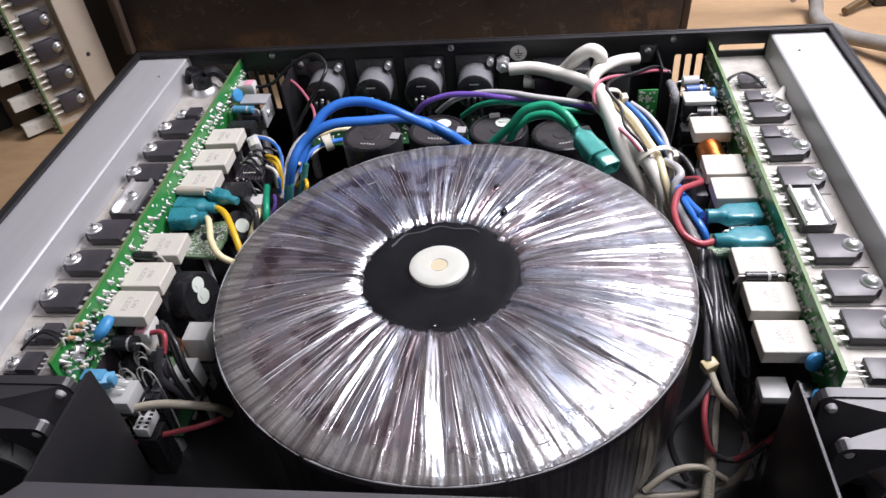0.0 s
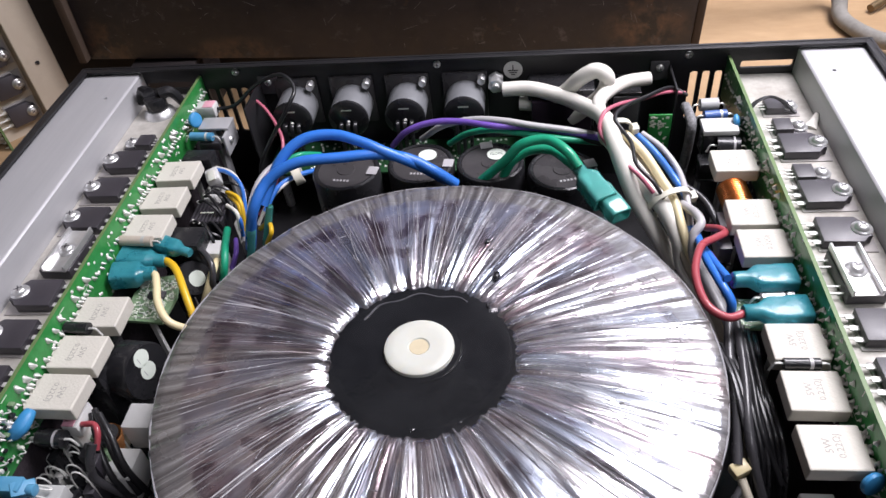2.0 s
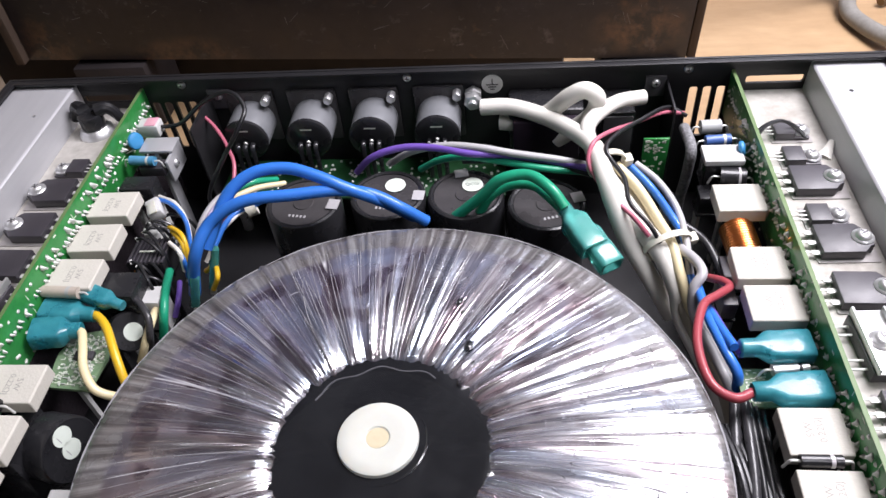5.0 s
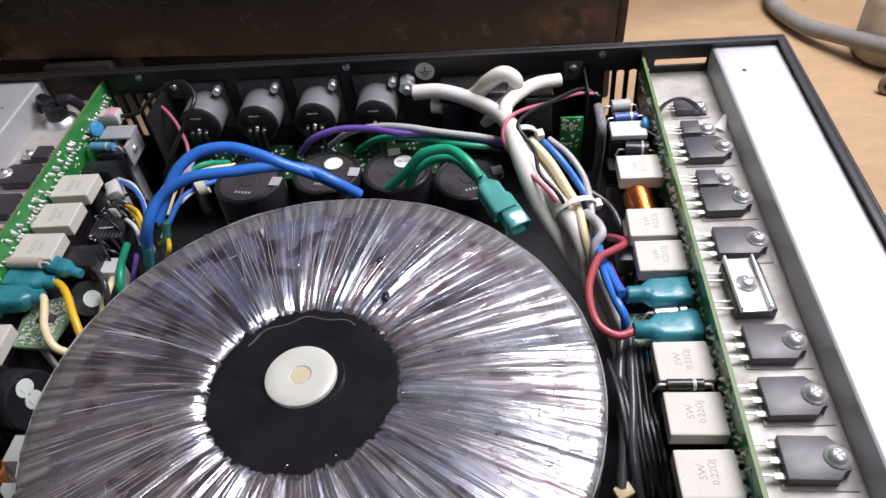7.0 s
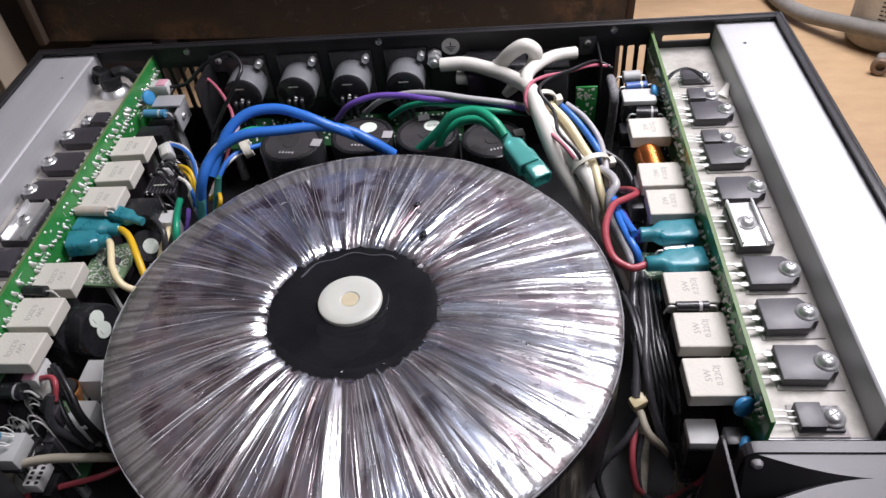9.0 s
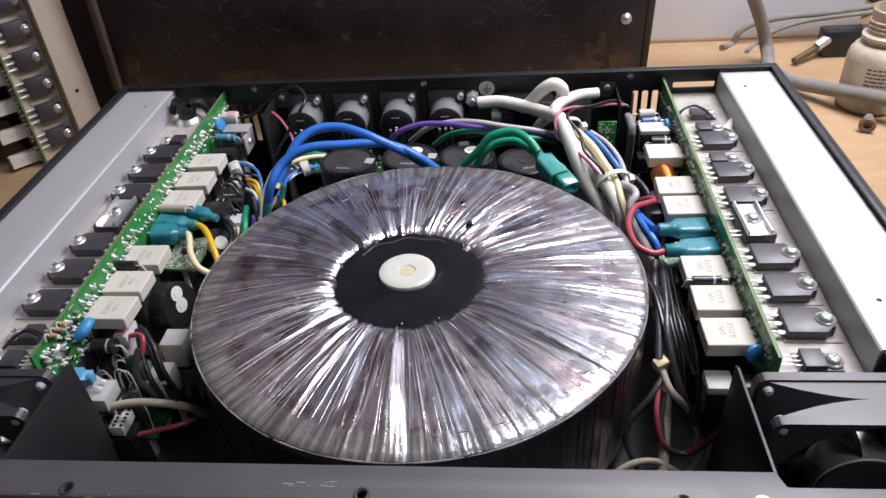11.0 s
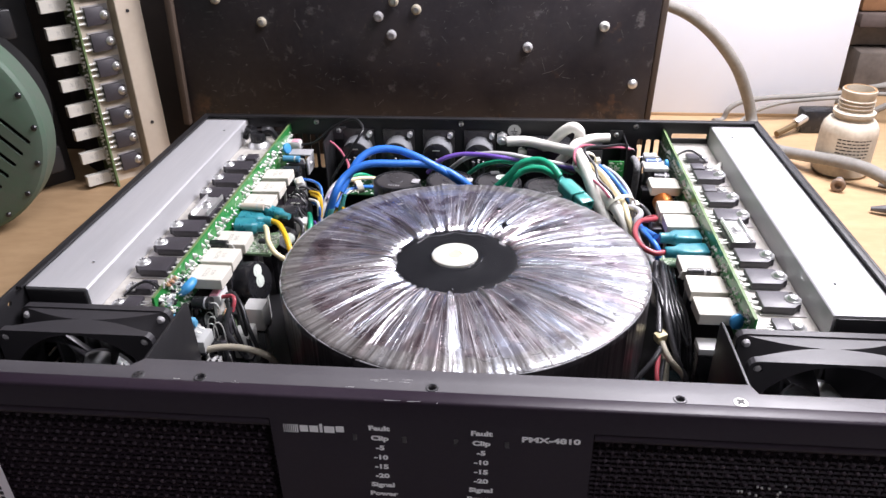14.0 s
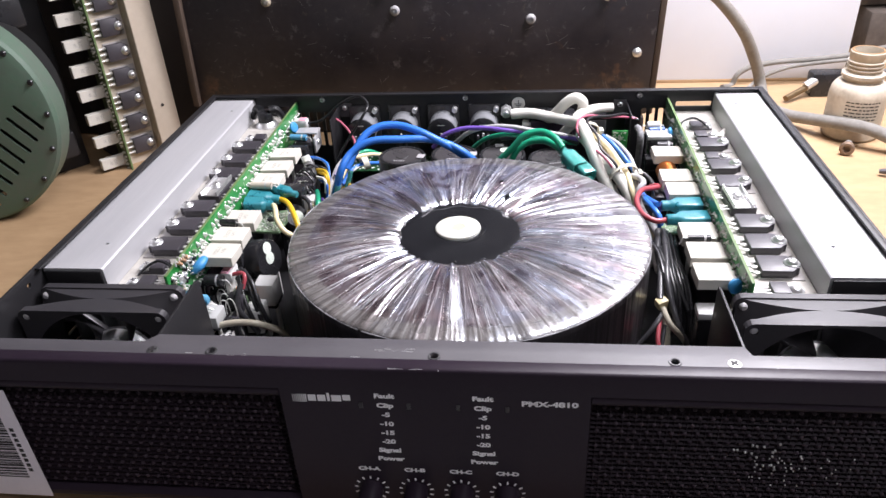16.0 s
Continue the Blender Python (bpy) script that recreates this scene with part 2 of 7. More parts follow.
def curve_points(points, steps=8):
    """A smooth line through the points."""
    p = [Vector(q) for q in points]
    p = [2 * p[0] - p[1]] + p + [2 * p[-1] - p[-2]]
    out = []
    for i in range(1, len(p) - 2):
        a, b, c, d = p[i - 1:i + 3]
        for k in range(steps):
            t = k / steps
            out.append(0.5 * (2 * b + (c - a) * t + (2 * a - 5 * b + 4 * c - d) * t * t + (3 * b - a - 3 * c + d) * t ** 3))
    return out + [p[-2]]


def tube(points, radius, seg=10, steps=8, bm=None, flat=1.0):
    """A round cord along a smooth line; radius may be a function of 0..1."""
    line = curve_points(points, steps)
    one = bmesh.new()
    normal = Vector((0.31, 0.12, 0.94))
    rings = []
    for i, c in enumerate(line):
        d = (line[min(i + 1, len(line) - 1)] - line[max(i - 1, 0)]).normalized()
        normal = (normal - d * normal.dot(d)).normalized()
        side = d.cross(normal)
        r = radius(i / (len(line) - 1)) if callable(radius) else radius
        rings.append([one.verts.new(c + r * (math.cos(2 * math.pi * k / seg) * normal * flat + math.sin(2 * math.pi * k / seg) * side)) for k in range(seg)])
    for a, b in zip(rings, rings[1:]):
        for k in range(seg):
            j = (k + 1) % seg
            one.faces.new((a[k], a[j], b[j], b[k]))
    one.faces.new(rings[0][::-1])
    one.faces.new(rings[-1])
    bmesh.ops.recalc_face_normals(one, faces=one.faces)
    return one if bm is None else merge(bm, one)


def letters(text, size, material, m, parent, name="lettering", heavy=0.0, wide=1.0, label=""):
    """Raised print from the built-in font."""
    data = bpy.data.curves.new("letters", "FONT")
    data.body, data.size, data.align_x, data.align_y = text, size, "CENTER", "CENTER"
    data.offset, data.extrude, data.resolution_u = heavy, 0.00004, 3
    tmp = bpy.data.objects.new("tmp", data)
    scene.collection.objects.link(tmp)
    me = bpy.data.meshes.new_from_object(tmp.evaluated_get(bpy.context.evaluated_depsgraph_get()))
    bpy.data.objects.remove(tmp)
    me.transform(m @ Matrix.Diagonal((wide, 1, 1, 1)))
    me.materials.clear()
    me.materials.append(material)
    ob = new(name, me)
    ob.parent = parent
    if label:
        ob["label"] = label
    return ob


def print_mesh(lines, name):
    """Flat print of several lines of text as one mesh."""
    out = bmesh.new()
    for text, size, m in lines:
        data = bpy.data.curves.new("letters", "FONT")
        data.body, data.size, data.align_x, data.align_y = text, size, "CENTER", "CENTER"
        data.extrude, data.resolution_u = 0.00003, 2
        tmp = bpy.data.objects.new("tmp", data)
        scene.collection.objects.link(tmp)
        me = bpy.data.meshes.new_from_object(tmp.evaluated_get(bpy.context.evaluated_depsgraph_get()))
        bpy.data.objects.remove(tmp)
        me.transform(m)
        out.from_mesh(me)
        bpy.data.meshes.remove(me)
    me = bpy.data.meshes.new(name)
    out.to_mesh(me)
    out.free()
    return me


def screw_mesh(radius, height, washer=0.0):
    """A pan-head screw with a cross recess, on a washer."""
    bm = lathe([(0, height), (radius * 0.55, height * 0.97), (radius * 0.85, height * 0.7), (radius, height * 0.25), (radius, 0), (0, 0)], 20)
    if washer:
        lathe([(0, 0.0003), (washer, 0.0003), (washer, -0.0006), (0, -0.0006)], 24, bm)
    me = bpy.data.meshes.new("screw")
    for f in bm.faces:
        f.smooth = True
    bm.to_mesh(me)
    bm.free()
    me.materials.append(STEEL)
    cross = bmesh.new()
    box((-radius * 0.55, -radius * 0.1, height * 0.86), (radius * 0.55, radius * 0.1, height * 1.0), 0, bm=cross)
    box((-radius * 0.1, -radius * 0.55, height * 0.862), (radius * 0.1, radius * 0.55, height * 1.002), 0, bm=cross)
    ce = bpy.data.meshes.new("recess")
    cross.to_mesh(ce)
    cross.free()
    ce.materials.append(EPOXY_PKG)
    return me, ce


SCREW, SCREW_CROSS = screw_mesh(0.0031, 0.0024, 0.0042)
SMALL_SCREW, SMALL_CROSS = screw_mesh(0.0022, 0.0016)


def screw(m, parent, small=False):
    s = share("screw", SMALL_SCREW if small else SCREW, m, parent)
    share("recess", SMALL_CROSS if small else SCREW_CROSS, Matrix(), s)
    return s


def cut(bm, cutter, material):
    """bm with the shape of cutter taken out of it, as a new bmesh."""
    obs = []
    for b in (bm, cutter):
        me = bpy.data.meshes.new("tmp")
        b.to_mesh(me)
        b.free()
        ob = bpy.data.objects.new("tmp", me)
        scene.collection.objects.link(ob)
        obs.append(ob)
    mod = obs[0].modifiers.new("cut", "BOOLEAN")
    mod.operation, mod.object, mod.solver = "DIFFERENCE", obs[1], "EXACT"
    me = bpy.data.meshes.new_from_object(obs[0].evaluated_get(bpy.context.evaluated_depsgraph_get()))
    out = bmesh.new()
    out.from_mesh(me)
    for ob in obs:
        bpy.data.objects.remove(ob)
    bpy.data.meshes.remove(me)
    return out


# ---- bench and room ----
TABLE = 0.034


def wood_mat(name, light, dark, scale, stretch):
    m = mat(name, light, 0.55, second=dark, scale=scale, amount=0.8, fine=scale * 9, bump=0.25, rough_var=0.12, stretch=stretch)
    return m


BENCH_WOOD = wood_mat("bench_wood", (0.48, 0.325, 0.185), (0.30, 0.185, 0.095), 5, (1, 2.6, 2.6))
WALL_PAINT = mat("wall_paint", (0.60, 0.595, 0.60), 0.85, second=(0.52, 0.515, 0.52), scale=2.5, fine=30, bump=0.2, bump_scale=60)
PALE_WALL = mat("pale_wall", (0.74, 0.73, 0.70), 0.8, second=(0.52, 0.51, 0.48), scale=2.5, fine=30, bump=0.2, bump_scale=60)
DARK_WOOD = wood_mat("dark_timber", (0.10, 0.065, 0.042), (0.05, 0.032, 0.022), 20, (1, 1, 5))

tagged(part("bench_top", box((-1.3, -0.045, TABLE - 0.03), (1.3, 1.148, TABLE), 0.004), BENCH_WOOD), "worn tan wooden workbench top", "workbench", kind="structure")
tagged(part("floor", box((-2.2, -2.2, -0.76), (2.2, 1.2, -0.72)), WALL_PAINT), "plain dim floor of the workshop", "floor", kind="structure")
tagged(part("ceiling", box((-2.2, -2.2, 1.9), (2.2, 1.2, 1.95)), PALE_WALL), "plain pale ceiling of the workshop", "ceiling", kind="structure")
for nm, lo, hi in (("wall_north", (-2.2, 1.15, -0.72), (2.2, 1.2, 1.9)), ("wall_south", (-2.2, -2.2, -0.72), (2.2, -2.15, 1.9)),
                   ("wall_west", (-2.2, -2.15, -0.72), (-2.15, 1.15, 1.9)), ("wall_east", (1.35, -2.15, -0.72), (1.4, 1.15, 1.9))):
    tagged(part(nm, box(lo, hi), PALE_WALL if nm in ("wall_north", "wall_east") else WALL_PAINT), "plain dim workshop wall", "wall", kind="structure")
bench_legs = thing("bench_frame", "plain timber legs under the workbench", "bench frame", kind="structure")
for x in (-1.2, 1.14):
    for y in (0.0, 1.03):
        part("leg", box((x, y, -0.72), (x + 0.06, y + 0.06, TABLE - 0.03), 0.003), DARK_WOOD, bench_legs)


# ---- amplifier case ----
GREY_BODY_RIM = mat("bare_rim", (0.12, 0.12, 0.125), 0.4, metal=0.7, second=(0.1, 0.1, 0.1), scale=300)
RIM, BASE = 0.1285, 0.041
HALF = 0.2235
REAR = 0.3265

case = thing("amplifier_case", "black steel rack amplifier case with its lid off", "amplifier case")
part("base_plate", box((-HALF + 0.0015, -0.008, BASE), (HALF - 0.0015, REAR - 0.0015, BASE + 0.0015)), BLACK_STEEL, case)
for sgn in (-1, 1):
    wall = box((HALF - 0.0016, -0.010, BASE), (HALF, REAR, RIM), 0.0003)
    holes = bmesh.new()
    for y in (0.05, 0.17, 0.285):
        cyl(0.0016, -0.01, 0.01, 12, bm=holes, m=pose(HALF, y, RIM - 0.006, 0, 90, 0))
    for k in range(4):
        box((HALF - 0.01, 0.0635, 0.0782 - 0.0078 * k), (HALF + 0.01, 0.0728, 0.0800 - 0.0078 * k), 0.0006, bm=holes)
    wall = cut(wall, holes, BLACK_STEEL)
    # turned-in lip along the rim
    box((HALF - 0.0046, 0.058, RIM - 0.0016), (HALF - 0.0014, REAR - 0.0016, RIM - 0.0002), 0.0002, bm=wall)
    if sgn < 0:
        wall.transform(Matrix.Diagonal((-1, 1, 1, 1)))
        bmesh.ops.reverse_faces(wall, faces=wall.faces)
    part("side_wall", wall, BLACK_STEEL, case)
rear = box((-HALF + 0.0017, REAR - 0.0016, BASE), (HALF - 0.0017, REAR, RIM), 0.0002)
slots = bmesh.new()
for k in range(4):
    for x in (-0.1492 + 0.0067 * k, 0.1322 + 0.0067 * k):
        box((x, REAR - 0.01, 0.082), (x + 0.0042, REAR + 0.01, 0.1125), 0.0012, bm=slots)
for x in (-0.186, 0.1585):
    box((x, REAR - 0.01, 0.1135), (x + 0.0275, REAR + 0.01, 0.1178), 0.001, bm=slots)
rear = cut(rear, slots, BLACK_STEEL)
part("rear_panel", rear, BLACK_STEEL, case)
lip = box((-HALF + 0.004, REAR - 0.0052, RIM - 0.0014), (HALF - 0.004, REAR - 0.0018, RIM - 0.0002), 0.0002)
part("rear_lip", lip, BLACK_STEEL, case)
for x, z in ((-0.129, 0.1232), (0.1300, 0.1232), (-0.0093, 0.1232)):
    screw(pose(x, REAR - 0.0018, z, 90, 0, 0), case, True)
for x in (-0.19, 0.19):
    for y in (0.03, 0.29):
        part("rubber_foot", cyl(0.009, TABLE, BASE, 20, 0.001, m=pose(x, y, 0)), BLACK_STEEL, case)
# front cross bar, wider in the middle
bar = prism([(-HALF + 0.002, -0.0085), (HALF - 0.002, -0.0085), (HALF - 0.002, 0.0008), (0.1345, 0.0006), (0.1324, 0.0062), (-0.1285, 0.0062), (-0.1335, 0.0008), (-HALF + 0.002, 0.0008)],
            0.1258, 0.1272, "z", 0.0003)
holes = bmesh.new()
for x in (-0.099, 0.001, 0.102):
    cyl(0.0017, 0.12, 0.13, 14, bm=holes, m=pose(x, -0.0050, 0))
bar = cut(bar, holes, GREY_STEEL)
box((-HALF + 0.002, -0.0085, 0.06), (HALF - 0.002, -0.0073, 0.1257), 0.0002, bm=bar)
part("cross_bar", bar, GREY_STEEL, case, "worn dark grey steel cross bar with scratched paint")
for x in (-0.099, 0.001, 0.102):
    ring = lathe([(0.0019, 0.0), (0.0028, 0.0), (0.0026, 0.0004), (0.0020, 0.0004), (0.0019, 0.0)], 20, m=pose(x, -0.0050, 0.1272))
    part("hole_rim", ring, GREY_STEEL if x > 0.05 else GREY_BODY_RIM, case)
for x, a in ((-0.1265, 20), (0.1258, 45)):
    m = pose(x, -0.0052, 0.1272, 0, 0, a)
    cs = part("flush_screw", lathe([(0, 0.0004), (0.0022, 0.00035), (0.0028, 0.0001), (0.0028, -0.0004), (0, -0.0004)], 28, m=m), TIN if x > 0 else GREY_BODY_RIM, case)
    cross = box((-0.0018, -0.00055, 0.0003), (0.0018, 0.00055, 0.00052), bm=box((-0.00055, -0.0018, 0.0003), (0.00055, 0.0018, 0.00054)))
    cross.transform(m)
    part("recess", cross, INK, cs)
scr = bmesh.new()
rnd = random.Random(4)
for x0, y0, n, spread in ((-0.018, -0.0015, 9, 0.009), (-0.006, -0.0155, 12, 0.012), (-0.03, -0.010, 6, 0.02), (0.05, -0.0125, 5, 0.05), (0.10, -0.011, 8, 0.05), (-0.12, -0.009, 6, 0.04)):
    for _ in range(n):
        x, y = x0 + rnd.uniform(-spread, spread), y0 + rnd.uniform(-0.0012, 0.0012)
        ln = rnd.uniform(0.0006, 0.004)
        z = 0.1272 if y > -0.008 else 0.1290
        box((x, y, z), (x + ln, y + rnd.uniform(0.0001, 0.0003), z + 0.00006), bm=scr)
part("scratch", scr, STEEL, case, "bare metal scratches in the paint")["kind"] = "stuff"
for x, sgn in ((-0.1312, -1), (0.1336, 1)):
    g = prism([(0.004, 0.05), (0.0560, 0.05), (0.0585, 0.090), (0.0572, 0.1228), (0.0550, 0.1238), (0.006, 0.1240), (0.004, 0.1225)], x - 0.0006, x + 0.0006, "x", 0.0002)
    part("gusset", g, BLACK_STEEL, case)

# ---- front panel ----
FACE = -0.0180
front = thing("front_panel", "black rack front panel with grille and white print", "front panel")
fp = box((-0.2415, FACE + 0.0012, BASE - 0.001), (0.2415, -0.0087, 0.1292), 0.0016, 3)
wells = bmesh.new()
for lo, hi in ((-0.236, -0.0665), (0.0675, 0.236)):
    prism([(FACE - 0.002, 0.1195), (FACE + 0.0072, 0.1125), (FACE + 0.0072, 0.046), (FACE - 0.002, 0.043)], lo, hi, "x", bm=wells)
fp = cut(fp, wells, PANEL_BLACK)
part("panel_body", fp, PANEL_BLACK, front)
for lo, hi in ((-0.2355, -0.067), (0.068, 0.2355)):
    part("foam", box((lo, FACE + 0.0058, 0.0465), (hi, FACE + 0.0070, 0.1118)), FOAM, front)
    part("bead", tube([(lo, FACE + 0.0042, 0.1142), ((lo + hi) / 2, FACE + 0.0042, 0.1142), (hi, FACE + 0.0042, 0.1142)], 0.0030, 12, 2), PANEL_BLACK, front)
    gr = bmesh.new()
    pitch = 0.0027
    verts, faces = [], []

    def strip(a, b, wx, wz, y0):
        k = len(verts)
        for dx, dz, dy in ((-wx, -wz, 0.0004), (wx, wz, 0.0004), (0, 0, -0.0005)):
            verts.append((a[0] + dx, y0 + dy, a[1] + dz))
        for dx, dz, dy in ((-wx, -wz, 0.0004), (wx, wz, 0.0004), (0, 0, -0.0005)):
            verts.append((b[0] + dx, y0 + dy, b[1] + dz))
        faces.extend([(k, k + 2, k + 5, k + 3), (k + 2, k + 1, k + 4, k + 5), (k, k + 3, k + 4, k + 1)])

    x = lo
    while x < hi:
        strip((x, 0.047), (x, 0.111), 0.0007, 0, FACE + 0.0048)
        x += pitch
    z = 0.048
    while z < 0.111:
        strip((lo, z), (hi, z), 0, 0.0007, FACE + 0.0046)
        z += pitch
    gr.free()
    knot_v, knot_f = [], []
    row, z = 0, 0.0490
    while z < 0.1105:
        x = lo + 0.003 + (0.00265 if row % 2 else 0)
        while x < hi - 0.002:
            k = len(knot_v)
            for a in range(6):
                knot_v.append((x + 0.0011 * math.cos(a * math.pi / 3), FACE + 0.0046, z + 0.0011 * math.sin(a * math.pi / 3)))
            for a in range(6):
                knot_v.append((x + 0.0007 * math.cos(a * math.pi / 3), FACE + 0.0039, z + 0.0007 * math.sin(a * math.pi / 3)))
            knot_v.append((x, FACE + 0.0036, z))
            for a in range(6):
                b2 = (a + 1) % 6
                knot_f.extend([(k + a, k + b2, k + 6 + b2, k + 6 + a), (k + 6 + a, k + 6 + b2, k + 12)])
            x += 0.0053
        z += 0.0046
        row += 1
    me = bpy.data.meshes.new("grille_mesh")
    me.from_pydata(knot_v, [], knot_f)
    me.polygons.foreach_set("use_smooth", np.ones(len(knot_f), dtype=bool))
    me.materials.append(KNOT_BLACK)
    ob = new("grille_mesh", me)
    ob.parent = front
    ob["kind"] = "stuff"
    me = bpy.data.meshes.new("grille_mesh")
    me.from_pydata(verts, [], faces)
    me.materials.append(MESH_WIRE)
    ob = new("grille_mesh", me)
    ob.parent = front
    ob["kind"] = "stuff"
# small steel beads added as the glints of lit grille knots
gl = random.Random(12)
for k in range(58):
    x, z = (gl.gauss(0.141, 0.008), gl.uniform(0.076, 0.093)) if k < 22 else (gl.uniform(0.138, 0.180), gl.uniform(0.066, 0.084))
    glint = lathe([(0, 0.0009), (0.0004, 0.0007), (0.0006, 0.0)] if k < 22 else [(0, 0.0006), (0.00025, 0.0005), (0.0004, 0.0)], 7, m=pose(x, FACE + 0.0038, z, 90, 0, 0))
    part("glint_bead", glint, STEEL, front, "added steel bead standing in for a glint on the grille")
UPR = pose(0, 0, 0, 90, 0, 0)
TXT = FACE + 0.00115


def print_at(text, x, z, size=0.0034, wide=1.34, heavy=0.00017):
    letters(text, size, PRINT, pose(x, TXT, z) @ UPR, front, heavy=heavy, wide=wide)


for cx in (-0.0203, 0.0222):
    for k, word in enumerate(("Fault", "Clip", "-5", "-10", "-15", "-20", "Signal", "Power")):
        print_at(word, cx + 0.0003 * k * 0, 0.1142 - 0.00545 * k)
    for dx in (-0.0105, 0.0105):
        part("indicator", box((cx + dx - 0.0008, TXT - 0.0004, 0.1072), (cx + dx + 0.0008, TXT + 0.0004, 0.1105), 0.0002), CAP_TOP, front)
for k, word in enumerate(("CH-A", "CH-B", "CH-C", "CH-D")):
    cx = -0.0313 + 0.0213 * k
    print_at(word, cx, 0.0690, 0.0031)
    dial = bmesh.new()
    for j in range(11):
        a = radians(225 - 27 * j)
        box((0.0066, -0.0004, -0.0001), (0.0083, 0.0004, 0.0001), bm=dial, m=pose(cx, TXT, 0.0555) @ UPR @ pose(0, 0, 0, 0, 0, math.degrees(a)))
    part("dial_scale", dial, PRINT, front)["kind"] = "stuff"
    kb = part("knob", lathe([(0, 0.011), (0.0045, 0.011), (0.0052, 0.010), (0.0056, 0), (0, 0)], 28, m=pose(cx, TXT, 0.0555) @ UPR), PANEL_BLACK, front)
    part("pointer", box((-0.0003, 0.0025, 0.0109), (0.0003, 0.0048, 0.0112), m=pose(cx, TXT, 0.0555) @ UPR), PRINT, kb)
print_at("PMX-4810", 0.0505, 0.1122, 0.0038, 1.45)
# the maker's mark as plain bars and blocks
mark = bmesh.new()
for k in range(8):
    box((-0.0609 + 0.0008 * k, TXT - 0.00006, 0.1098), (-0.0609 + 0.0008 * k + 0.00018 + 0.00005 * k, TXT + 0.0002, 0.1142), bm=mark)
for lo, hi, z0, z1 in ((-0.0540, -0.0505, 0.1105, 0.1140), (-0.0498, -0.0462, 0.1105, 0.1140), (-0.0455, -0.0443, 0.1105, 0.1152), (-0.0436, -0.0392, 0.1105, 0.1140), (-0.0386, -0.0352, 0.1112, 0.1143)):
    box((lo, TXT - 0.00006, z0), (hi, TXT + 0.0002, z1), bm=mark)
part("mark", mark, PRINT, front, "pale printed maker's mark")["kind"] = "stuff"
sticker = part("sticker", box((-0.2405, FACE + 0.0002, 0.0402), (-0.1972, FACE + 0.0005, 0.1115)), PAPER, front, "off-white sticker with a bar code")
bars = bmesh.new()
z = 0.0535
while z < 0.0985:
    h = rnd.choice((0.0004, 0.0006, 0.0009, 0.0013))
    box((-0.2330, FACE + 0.00008, z), (-0.2052, FACE + 0.0003, z + h), bm=bars)
    z += h + rnd.choice((0.0004, 0.0006, 0.0009))
part("bar_code", bars, INK, sticker)["kind"] = "stuff"
num = bmesh.new()
z = 0.058
for k in range(9):
    box((-0.2036, FACE + 0.00008, z), (-0.2015, FACE + 0.0003, z + 0.0022), bm=num)
    z += 0.0034
part("faded_print", num, INK, sticker)["kind"] = "stuff"


